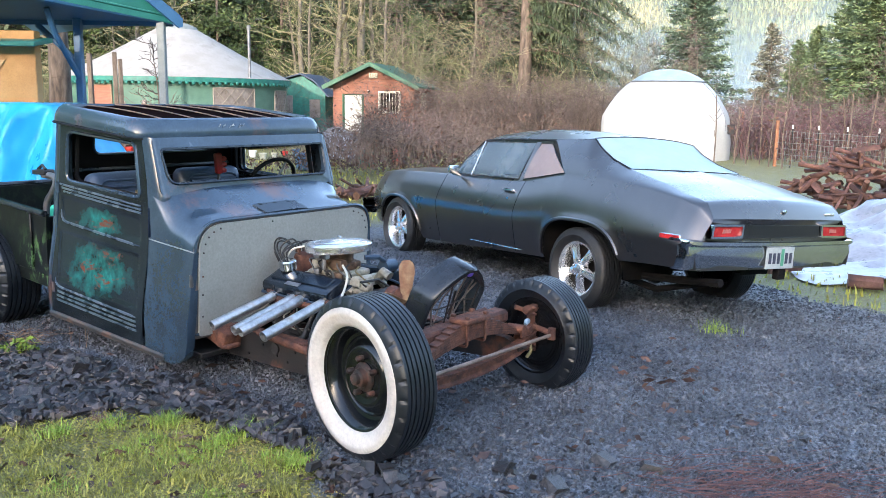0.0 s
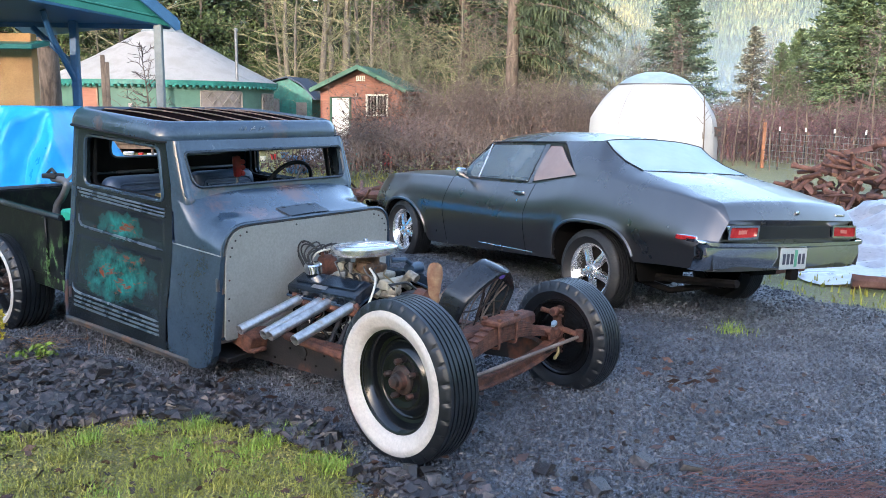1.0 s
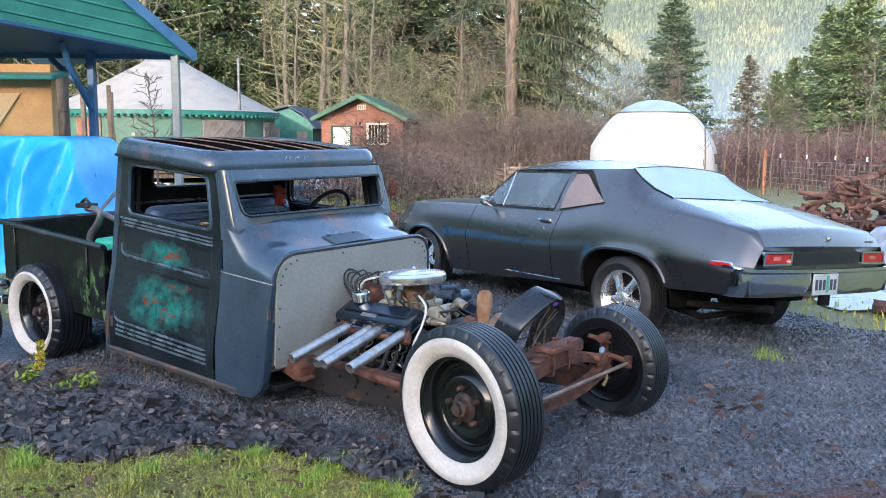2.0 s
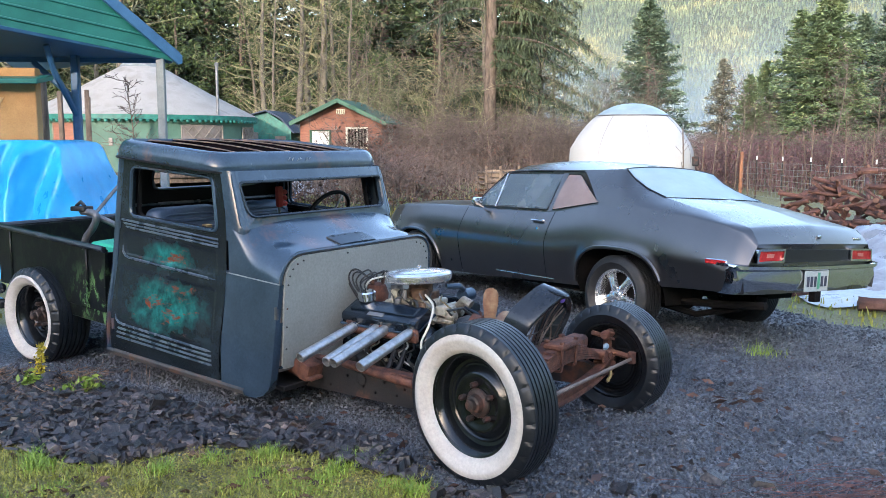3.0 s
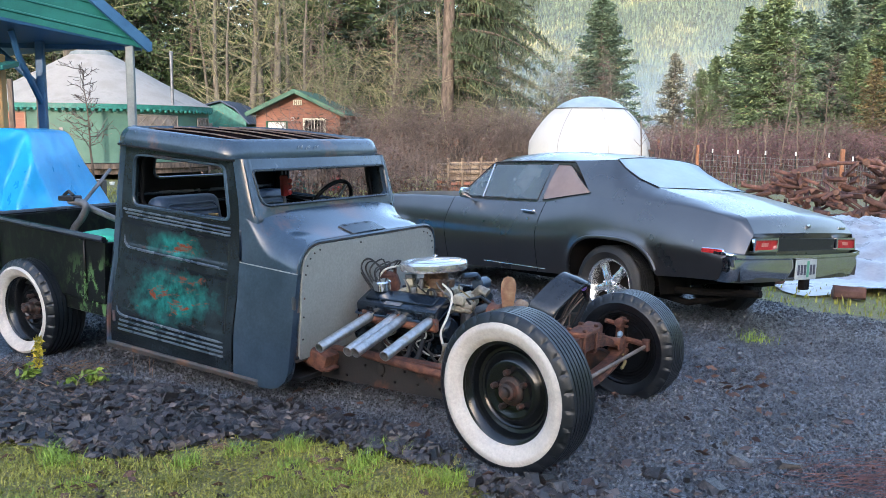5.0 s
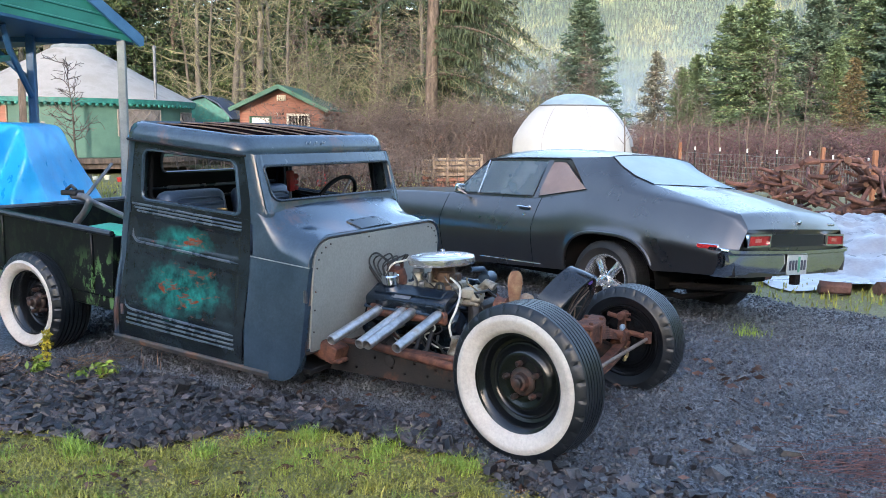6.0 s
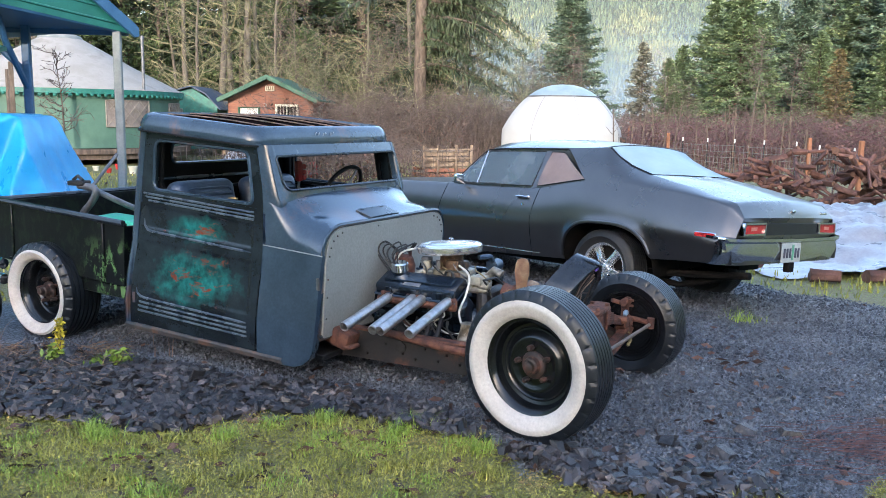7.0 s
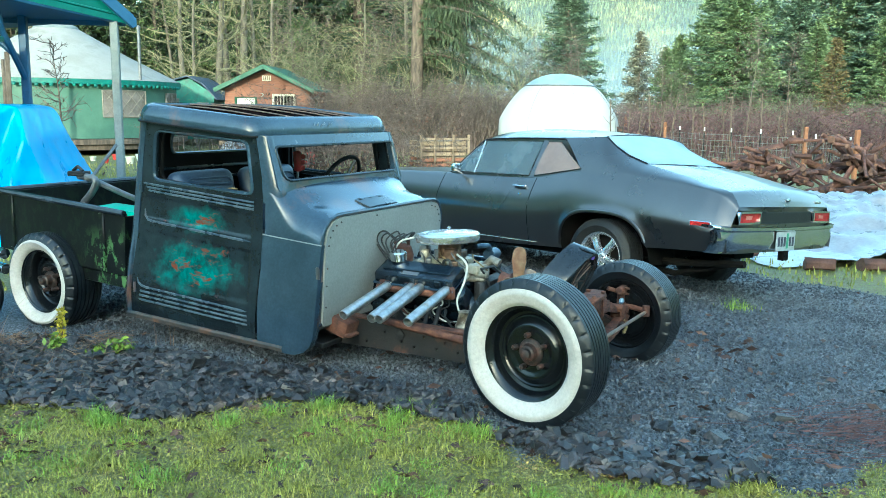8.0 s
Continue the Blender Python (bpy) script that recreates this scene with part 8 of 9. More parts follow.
for k in range(5):
    for j in range(7):
        bm = B()
        box(bm, (-0.6 + 0.2 * j, 0, 0.13 + 0.15 * k), (0.13, 1.0, 0.025), 0.004)
        part("slat", bm, M_WOOD, p)
    for y in (-0.45, 0.45):
        bm = B()
        box(bm, (0, y, 0.065 + 0.15 * k), (1.35, 0.06, 0.09), 0.006)
        part("bearer", bm, M_BARN if k < 2 else M_WOOD, p)
for x, s in ((-0.72, 1), (0.72, 1), (-0.3, 1), (0.25, 1)):
    bm = B()
    box(bm, (x, -0.55, 0.45), (0.06, 0.06, 0.95), 0.008)
    part("stake", bm, M_WOOD, p)
for z in (0.55, 0.8):
    bm = B()
    box(bm, (0, -0.56, z), (1.5, 0.03, 0.05), 0.006)
    part("side_rail", bm, M_WOOD, p)

for k, (px_, d) in enumerate(((-22.6, 24), (-21.2, 23), (-20.9, 27))):
    a_ = radians(px_)
    x, y = d * math.sin(a_), d * math.cos(a_)
    bm = B()
    box(bm, (0, 0, 1.3), (0.11, 0.11, 2.7), 0.012)
    put("garden_post", bm, M_BARK, "tall rough wooden garden post near the yurt", "post", "", "garden posts", pose(x, y, 0, RNG.uniform(-2, 2), RNG.uniform(-2, 2), 20 * k))

def pot(x, y, s, mt, label):
    bm = B()
    lathe(bm, [(0, 0), (0.10 * s, 0), (0.14 * s, -0.2 * s), (0.155 * s, -0.2 * s), (0.155 * s, -0.24 * s), (0.13 * s, -0.24 * s), (0.12 * s, -0.2 * s), (0, -0.2 * s)], 16, Matrix.Rotation(math.radians(-90), 4, "X"))
    return put("flower_pot", bm, mt, label, "flower pot", "", "pots by the yurt", pose(x, y, ground_z(x, y)))


for k in range(16):
    a_ = radians(-19.5 + 0.7 * k)
    d = RNG.uniform(24.5, 27.0)
    mt, lb = RNG.choice([(M_CREAM, "cream flower pot on the grass"), (M_REDPART, "red flower pot on the grass"), (M_WHITE, "white flower pot on the grass"), (M_ROOFBLU, "blue flower pot on the grass"), (M_WOOD, "brown flower pot on the grass")])
    pot(d * math.sin(a_) - 0.5, d * math.cos(a_), RNG.uniform(0.5, 0.95), mt, lb)

# crate in the pickup bed
bm = B()
box(bm, (0, 0, 0.07), (0.42, 0.3, 0.14), 0.02)
put("green_crate", bm, M_GREENPL, "bright green plastic crate in the pickup bed", "crate", "", "", PICKUP @ pose(-3.52, -0.01, 0.575, 0, 5, 15))
# loose tyre behind the pickup's rear wheel
t_ = thing("loose_tyre", PICKUP @ pose(-3.98, -0.93, 0.205, 0, 0, 9), "bald black tyre standing behind the rear wheel", "tyre")
bm = B()
tyre(bm, 0.22, 0.16, 0.13, Matrix())
part("carcass", bm, M_RUBBER, t_)
# white tent-like sheet and blue tub by the cabin
bm = B()
sheet(bm, [[(x, y + 0.15 * x * x, 0.85 * (1 - (x / 0.9) ** 2) * (1 - abs(y - 0.6) / 0.62)) for x in np.linspace(-0.9, 0.9, 9)] for y in np.linspace(0, 1.2, 7)])
put("white_cover", bm, M_PLASTIC, "white plastic cover over stored things", "cover", m=pose(-2.9, 22.0, 0))
for x, y, mt, nm, lb in ((-3.4, 20.6, M_ROOFBLU, "blue_tub", "blue plastic tub on the ground"), (-2.1, 22.2, M_TEAL, "teal_tub", "teal plastic tub on the ground"), (-1.3, 23.2, M_REDPART, "red_can", "red fuel can on the ground")):
    bm = B()
    box(bm, (0, 0, 0.22), (0.5 if mt is not M_REDPART else 0.28, 0.4, 0.44), 0.08, None, 3)
    put(nm, bm, mt, lb, "tub" if "tub" in nm else "can", m=pose(x, y, ground_z(x, y), 0, 0, 25))
# brown planter before the yurt
pb = thing("planter_box", pose(-6.9, 17.6, ground_z(-6.9, 17.6), 0, 0, 8), "brown weathered timber planter bed on the grass", "planter")
for y_ in (-0.35, 0.35):
    for k in range(3):
        bm = B()
        box(bm, (0, y_, 0.07 + 0.13 * k), (2.0, 0.045, 0.12), 0.008)
        part("board", bm, M_BARK, pb)
for x_ in (-0.98, 0.98):
    bm = B()
    box(bm, (x_, 0, 0.2), (0.045, 0.65, 0.38), 0.008)
    part("end_board", bm, M_BARK, pb)
bm = B()
box(bm, (0, 0, 0.16), (1.9, 0.64, 0.3), 0.03)
part("soil", bm, M_UNDER, pb, "dark soil")

# ---- trees and brush ----
def prisms(segs, k=3):
    """Tapered rods from rows of (p0, p1, r0, r1)."""
    A = np.array([s[0] for s in segs], float)
    C = np.array([s[1] for s in segs], float)
    r0, r1 = np.array([s[2] for s in segs]), np.array([s[3] for s in segs])
    D = C - A
    D /= np.maximum(np.linalg.norm(D, axis=1, keepdims=True), 1e-9)
    ref = np.where(np.abs(D[:, 2:3]) > 0.9, np.array([[1.0, 0, 0]]), np.array([[0, 0, 1.0]]))
    U = np.cross(D, ref)
    U /= np.linalg.norm(U, axis=1, keepdims=True)
    W = np.cross(D, U)
    V = []
    for base, r in ((A, r0), (C, r1)):
        for j in range(k):
            t = 2 * math.pi * j / k
            V.append(base + (U * math.cos(t) + W * math.sin(t)) * r[:, None])
    V = np.stack(V, 1)
    F = np.array([(j, (j + 1) % k, k + (j + 1) % k, k + j) for j in range(k)])
    n = len(segs)
    return V.reshape(-1, 3), (F[None] + 2 * k * np.arange(n)[:, None, None]).reshape(-1, 4)


def limb(segs, rng, p, d, L, r, depth, up=0.12, wander=0.18, kids=(4, 6), spread=0.9):
    n = 5 if depth > 0 else 3
    q, v = np.array(p, float), np.array(d, float)
    for i in range(n):
        v = v + rng.normal(0, wander, 3) + np.array([0, 0, up * 0.3])
        v /= np.linalg.norm(v)
        e = q + v * L / n
        ra, rb = r * (1 - 0.75 * i / n), r * (1 - 0.75 * (i + 1) / n)
        segs.append((q, e, ra, rb))
        if depth > 0 and i > 0:
            for _ in range(rng.integers(1, max(2, kids[0] // 2 + 1))):
                t = v + rng.normal(0, spread, 3) * np.array([1, 1, 0.6])
                t /= np.linalg.norm(t)
                limb(segs, rng, q + (e - q) * rng.uniform(), t, L * rng.uniform(0.35, 0.6), rb * 0.6, depth - 1, up, wander * 1.2, kids, spread)
        q = e


def bare_tree(seed, h, r, lean=(0, 0), depth=3, first=0.25):
    """Trunk and bare crown as two segment lists."""
    rng = np.random.default_rng(seed)
    trunk, crown = [], []
    q, v, n = np.zeros(3), np.array([lean[0], lean[1], 1.0]), 14
    v /= np.linalg.norm(v)
    for i in range(n):
        v = v + rng.normal(0, 0.035, 3)
        v /= np.linalg.norm(v)
        e = q + v * h / n
        ra, rb = r * (1 - 0.85 * i / n), r * (1 - 0.85 * (i + 1) / n)
        trunk.append((q, e, ra, rb))
        if i / n > first:
            for _ in range(rng.integers(2, 5)):
                a = rng.uniform(0, 6.28)
                t = np.array([math.cos(a), math.sin(a), rng.uniform(0.1, 0.9)])
                limb(crown, rng, q + (e - q) * rng.uniform(), t / np.linalg.norm(t), h * rng.uniform(0.14, 0.30) * (1.15 - 0.6 * i / n), max(0.014, rb * 0.4), depth - 1)
        q = e
    return trunk, crown


def leaves(P, size, rng, flat=0.0):
    """One small bent leaf of two triangles at each point."""
    n = len(P)
    a, b = rng.normal(0, 1, (n, 3)), rng.normal(0, 1, (n, 3))
    a[:, 2] *= 1 - flat
    a /= np.linalg.norm(a, axis=1, keepdims=True)
    b -= a * (a * b).sum(1, keepdims=True)
    b /= np.linalg.norm(b, axis=1, keepdims=True)
    s = (size * rng.uniform(0.6, 1.4, n))[:, None]
    V = np.stack([P - a * s, P + b * s * 0.45, P + a * s, P - b * s * 0.45], 1)
    return V.reshape(-1, 3), np.arange(4 * n).reshape(-1, 4)


def conifer(seed, h, spread, boughs=170, sprays=26, droop=0.35, bare=0.12, fine=0.8):
    """A trunk, its boughs and a crown of short needle sprays along them."""
    rng = np.random.default_rng(seed)
    trunk = [(np.array([0, 0, h * i / 8]), np.array([0, 0, h * (i + 1) / 8]), 0.018 * h * (1 - i / 8.3), 0.018 * h * (1 - (i + 1) / 8.3)) for i in range(8)]
    V, rods = [], []
    for k in range(boughs):
        f = bare + (1 - bare) * (k + rng.uniform(0, 1)) / boughs
        z0 = h * f
        L = spread * (1 - f) ** 0.8 * (rng.uniform(0.6, 1.02) if rng.uniform() < 0.8 else rng.uniform(0.95, 1.25)) + 0.1
        a = rng.uniform(0, 2 * math.pi)
        ca, sa = math.cos(a), math.sin(a)
        tilt = 0.55 * f - droop * (1 - f)
        ns = max(8, int(2 * sprays * (0.3 + 0.9 * L / spread)))
        s = 1 - rng.uniform(0, 0.93, ns) ** 1.25
        cz = z0 + tilt * s * L - 0.3 * droop * L * s * s + 0.18 * droop * L * s ** 4
        end = z0 + tilt * L - 0.12 * droop * L
        rods.append((np.array([0, 0, z0]), np.array([L * ca, L * sa, end]), 0.012 + 0.008 * L, 0.005))
        wide = (0.30 * L * (1.02 - s) ** 0.7 + 0.05) * rng.uniform(-1, 1, ns)
        P = np.stack([s * L, wide, cz - 0.22 * np.abs(wide) + rng.normal(0, 0.03 + 0.02 * L, ns)], 1)
        ln = fine * rng.uniform(0.16, 0.42, ns)[:, None]
        D = np.stack([0.8 + rng.normal(0, 0.35, ns), np.sign(wide) * 0.6 + rng.normal(0, 0.4, ns), rng.normal(-0.12, 0.3, ns)], 1)
        D /= np.linalg.norm(D, axis=1, keepdims=True)
        N = np.cross(D, rng.normal(0, 1, (ns, 3)) * np.array([0.6, 0.6, 1.0]))
        N /= np.maximum(np.linalg.norm(N, axis=1, keepdims=True), 1e-6)
        N *= ln * 0.2
        quad = np.stack([P - D * ln * 0.3, P + D * ln * 0.2 + N, P + D * ln, P + D * ln * 0.2 - N], 1)
        V.append(quad.reshape(-1, 3) @ np.array([[ca, sa, 0], [-sa, ca, 0], [0, 0, 1]]))
    V = np.concatenate(V)
    return trunk, rods, V, np.arange(len(V)).reshape(-1, 4)


def make_conifer(name, seed, h, spread, needle, label, m, **kw):
    t = thing(name, m, label, "conifer", "conifers")
    tr, rods, V, F = conifer(seed, h, spread, **kw)
    v, f = prisms(tr, 8)
    solid("trunk", v, f, M_BARK, parent=t, kind="")
    v, f = prisms(rods, 3)
    solid("limb_wood", v, f, M_BARK, parent=t, kind="stuff")
    solid("crown", V, F, needle, parent=t, kind="stuff")
    return t


def at(az, d, z=None):
    """A place by bearing (degrees right of +y) and distance from the yard's near edge."""
    x, y = -0.7 + d * math.sin(radians(az)), -0.2 + d * math.cos(radians(az))
    return (x, y, ground_z(x, y) if z is None else z)


CA = make_conifer("fir_tree", 21, 9.4, 3.4, M_HAZYNEEDLE, "dense green fir tree with layered boughs", pose(*at(16.6, 50)), boughs=300, sprays=64, droop=0.3, fine=0.58)
CB = make_conifer("fir_tree", 22, 8.9, 3.3, M_NEEDLE, "broad yellow-green fir tree", pose(*at(27.3, 45)), boughs=300, sprays=64, droop=0.26, fine=0.58)
CC = make_conifer("fir_tree", 23, 8.5, 2.6, M_NEEDLE, "young green fir tree", pose(*at(25.7, 50)), boughs=240, sprays=54, droop=0.22, fine=0.58)
CD = make_conifer("fir_tree", 24, 26.0, 5.2, M_DARKFIR, "tall dark fir at the forest edge", pose(*at(-12, 60)), boughs=220, sprays=21, bare=0.03, droop=0.3, fine=1.5)
for src, az, d, s in ((CA, 30.9, 52, 0.99), (CA, 32.6, 58, 1.22), (CB, 34.2, 50, 1.15), (CA, 36.2, 48, 1.1), (CB, 39.0, 52, 1.25), (CA, 42.5, 50, 1.3), (CA, 29.2, 60, 1.0), (CC, 23.9, 52, 0.72), (CC, 31.9, 46, 0.7), (CC, 35.6, 45, 0.72), (CC, 22.9, 46, 0.58), (CC, 40.5, 46, 0.8)):
    copy_thing(src, pose(*at(az, d), 0, 0, RNG.uniform(0, 360)) @ Matrix.Scale(s * RNG.uniform(0.97, 1.05), 4))
make_conifer("thin_fir_tree", 25, 5.9, 1.5, M_LICHEN, "thin pale lichen-covered fir with sparse needles", pose(*at(21.3, 48)), boughs=200, sprays=26, droop=0.2, bare=0.05, fine=0.45)
make_conifer("young_larch", 26, 4.8, 1.1, M_LARCH, "small golden-brown larch before the firs", pose(*at(32.9, 40)), boughs=150, sprays=22, droop=0.05, bare=0.1, fine=0.4)
for k in range(26):
    az = -36 + 1.75 * k + RNG.uniform(-0.5, 0.5)
    d = RNG.uniform(52, 74)
    if az > 8.5:
        continue
    copy_thing(CD, pose(*at(az, d), 0, 0, RNG.uniform(0, 360)) @ Matrix.Scale(RNG.uniform(0.8, 1.15) * (0.75 if az > 5 else 1), 4))

for k in range(11):
    copy_thing(CD, pose(*at(-31 + 3.6 * k + RNG.uniform(-0.6, 0.6), RNG.uniform(76, 88)), 0, 0, RNG.uniform(0, 360)) @ Matrix.Scale(RNG.uniform(1.05, 1.3), 4))

# the old fir with a bare trunk and heavy boughs to one side
of = thing("old_fir_tree", pose(*at(6.3, 35)), "old fir with a bare brown trunk and drooping mossy boughs", "conifer", "conifers")
rngf = np.random.default_rng(5)
v, f = prisms([(np.array([0.02 * i, 0, 2.2 * i]), np.array([0.02 * (i + 1), 0, 2.2 * (i + 1)]), 0.29 - 0.02 * i, 0.29 - 0.02 * (i + 1)) for i in range(10)], 10)
solid("trunk", v, f, M_BARK, parent=of, kind="", smooth=True)
VV, rods = [], []
for k in range(44):
    z0 = rngf.uniform(3.6, 9.5)
    a = rngf.normal(-0.1, 0.55) if rngf.uniform() < 0.8 else rngf.uniform(0, 6.28)
    L = rngf.uniform(1.8, 4.8)
    ca, sa = math.cos(a), math.sin(a)
    s = np.linspace(0.1, 1, 26)
    cx, cz = s * L, z0 + 0.15 * s * L - 0.48 * L * s * s
    for i in range(0, 25, 3):
        j = min(25, i + 3)
        rods.append((np.array([cx[i] * ca, cx[i] * sa, cz[i]]), np.array([cx[j] * ca, cx[j] * sa, cz[j]]), 0.06 * (1 - s[i]) + 0.012, 0.06 * (1 - s[j]) + 0.012))
    for rep in range(9):
        for side in (-1, 1):
            n = len(s)
            w = 0.34 * np.sin(np.pi * np.clip(s, 0.1, 0.97)) * rngf.uniform(0.1, 1.3, n) * (0.55 + 0.45 * np.sin(9 * s + rep + 3 * z0)) + 0.08
            A = np.stack([cx, 0 * cx, cz], 1) + rngf.normal(0, 0.06, (n, 3))
            T = rngf.normal(0, 0.14, (n, 3)) + np.stack([cx + 0.5 * w, side * w * 0.8, cz - rngf.uniform(-0.2, 1.1, n) * w * 1.6], 1)
            th = 0.022 * rngf.uniform(0.6, 1.3, n)
            N = np.stack([th, -side * th * 0.4, rngf.uniform(-0.5, 0.5, n) * th], 1)
            M1 = A * 0.4 + T * 0.6
            VV.append(np.stack([A, M1 + N, T, M1 - N], 1).reshape(-1, 3) @ np.array([[ca, sa, 0], [-sa, ca, 0], [0, 0, 1]]))
VV = np.concatenate(VV)
v, f = prisms(rods, 4)
solid("limb_wood", v, f, M_BARK, parent=of)
solid("crown", VV, np.arange(len(VV)).reshape(-1, 4), M_OLDFIR, parent=of)


def make_bare(name, seed, h, r, m, bark, twig, label, lean=(0, 0), depth=3, first=0.25, thin=0.24, least=0.013):
    t = thing(name, m, label, "bare tree", "bare trees")
    tr, cr = bare_tree(seed, h, r, lean, depth, first)
    v, f = prisms(tr, 7)
    solid("trunk", v, f, bark, parent=t, kind="", smooth=True)
    keep = np.random.default_rng(seed + 1)
    v, f = prisms([(a, b, max(p, least), max(q, least * 0.7)) for a, b, p, q in cr if p > 0.012 or keep.uniform() < thin], 3)
    solid("crown", v, f, twig, parent=t)
    return t


BT = [make_bare("bare_tree", 31, 13, 0.22, pose(*at(-6.6, 44)), M_PALEBARK, M_MOSSTWIG, "bare pale alder with mossy twigs", (0.10, 0), 3, 0.2),
      make_bare("bare_tree", 32, 12, 0.17, pose(*at(-8.2, 43)), M_PALEBARK, M_MOSSTWIG, "leaning bare alder with grey bark", (-0.16, 0), 3, 0.25),
      make_bare("bare_tree", 33, 9, 0.10, pose(*at(2.5, 38)), M_PALEBARK, M_MOSSTWIG, "slender bare tree with lichen twigs", (0.05, 0), 3, 0.12),
      make_bare("bare_tree", 34, 7, 0.07, pose(*at(9.5, 36)), M_PALEBARK, M_REDTWIG, "small bare brown tree", (0.0, 0), 3, 0.08)]
for k in range(18):
    az = RNG.uniform(-27, 13.5)
    d = RNG.uniform(38, 50)
    if 3.8 < az < 9.5:
        d = RNG.uniform(47, 54)
    copy_thing(BT[k % 3], pose(*at(az, d), RNG.uniform(-4, 4), RNG.uniform(-4, 4), RNG.uniform(0, 360)) @ Matrix.Scale(RNG.uniform(0.7, 1.15), 4))
for k in range(36):
    az = RNG.uniform(-3, 44)
    d = RNG.uniform(33, 46) if not 4.5 < az < 13.5 else RNG.uniform(37, 46)
    copy_thing(BT[3], pose(*at(az, d), RNG.uniform(-6, 6), RNG.uniform(-6, 6), RNG.uniform(0, 360)) @ Matrix.Scale(RNG.uniform(0.45, 0.95) * (1.0 if az < 14 else 0.75), 4))
# thin shrub before the yurt
make_bare("bare_shrub", 41, 2.9, 0.035, pose(*at(-16.6, 22)), M_BARK, M_REDTWIG, "thin leafless shrub in front of the yurt", (0, 0), 2, 0.3, 1.0, 0.007)
# mossy trunk by the carport
make_bare("bare_tree", 42, 9, 0.26, pose(*at(-22.3, 19)), M_BARK, M_MOSSTWIG, "dark bare tree with lichen boughs by the carport", (0.02, 0), 3, 0.3)

# leafy evergreen masses inside the forest edge
def leafy(name, seed, h, rad, n, m, label):
    rng = np.random.default_rng(seed)
    t = thing(name, m, label, "evergreen tree", "evergreen trees")
    tr = [(np.array([0, 0, h * i / 6]), np.array([0, 0, h * (i + 1) / 6]), 0.16 * (1 - i / 7), 0.16 * (1 - (i + 1) / 7)) for i in range(6)]
    v, f = prisms(tr, 7)
    solid("trunk", v, f, M_BARK, parent=t, kind="")
    C = []
    for k in range(46):
        z = rng.uniform(0.12, 1) * h
        q = rad * math.sin(math.pi * min(0.95, z / h * 0.85 + 0.12)) * rng.uniform(0.3, 1)
        a = rng.uniform(0, 6.28)
        c = np.array([q * math.cos(a), q * math.sin(a), z])
        C.append(c + rng.normal(0, 1, (n // 46, 3)) * np.array([0.42, 0.42, 0.3]) * rng.uniform(0.6, 1.3))
    v, f = leaves(np.concatenate(C), 0.1, rng)
    solid("crown", v, f, M_IVY, parent=t)
    return t


LF = leafy("evergreen_tree", 51, 9, 2.2, 6900, pose(*at(-2.5, 50)), "evergreen tree with glossy yellow-green leaves")
for az, d, s in ((-5, 52, 1.2), (-10, 53, 1.25), (-14, 50, 1.1), (-18, 54, 1.3), (0.5, 55, 1.1), (-22, 52, 1.3), (3.0, 57, 1.0), (7.5, 56, 0.8), (-1, 48, 0.7)):
    copy_thing(LF, pose(*at(az, d), 0, 0, RNG.uniform(0, 360)) @ Matrix.Scale(s, 4))


def brush(name, n, place, hgt, material, label, seed, arch=0.6, r=0.012, kids=2):
    """Arching canes, too many to count."""
    rng = np.random.default_rng(seed)
    segs = []
    for k in range(n):
        x, y, z0, sc = place(rng)
        L = hgt * sc * rng.uniform(0.5, 1.2)
        a = rng.uniform(0, 6.28)
        d = np.array([math.cos(a), math.sin(a)]) * rng.uniform(0.1, arch)
        q = np.array([x, y, z0])
        for i in range(4):
            t = (i + 1) / 4
            e = np.array([x + d[0] * L * t * t + rng.normal(0, 0.03) * L, y + d[1] * L * t * t, z0 + L * (t - 0.35 * arch * t * t)])
            segs.append((q, e, r * (1.1 - t * 0.6), r * (1.1 - t * 0.6 - 0.15)))
            if i > 0:
                for _ in range(kids):
                    w = rng.normal(0, 1, 3)
                    w[2] = abs(w[2]) * 0.6
                    w /= np.linalg.norm(w)
                    segs.append((e, e + w * L * rng.uniform(0.12, 0.3), r * 0.5, r * 0.25))
            q = e
    v, f = prisms(segs, 3)
    return solid(name, v, f, material, label, "brush")


def band(a0, a1, d0, d1, lift=0.0):
    def place(rng):
        x, y, z = at(rng.uniform(a0, a1), rng.uniform(d0, d1))
        return x, y, z + lift, 1.0
    return place


brush("brush_thicket", 2500, band(-4, 15, 30.5, 38), 2.6, M_REDTWIG, "leafless brown thicket at the forest edge", 61)
brush("brush_thicket", 1700, band(14, 46, 31, 41), 2.3, M_REDTWIG, "leafless purple-brown bramble thicket", 62, 0.8)
brush("brush_thicket", 1500, band(-28, -2, 36, 44), 3.0, M_MOSSTWIG, "mossy leafless undergrowth behind the cabins", 63)
brush("tall_shrub_thicket", 300, band(-4, 15, 33, 40), 4.6, M_MOSSTWIG, "tall pale leafless shrubs at the forest edge", 67, 0.45, 0.016, 3)
brush("bramble_thicket", 900, band(20, 46, 29, 33), 2.2, M_PURPLETWIG, "reddish-purple bramble canes behind the fence", 68, 0.9)
brush("bramble_heap", 600, lambda rng: (rng.normal(-1.3, 1.3), rng.normal(19.3, 1.3), rng.uniform(0, 0.5), 1.0), 1.1, M_REDTWIG, "heap of dead brambles and prunings", 64, 1.0, 0.008)
rl = np.random.default_rng(65)
Pl = np.stack([rl.normal(-1.2, 1.5, 5200), rl.normal(19.8, 1.3, 5200), np.zeros(5200)], 1)
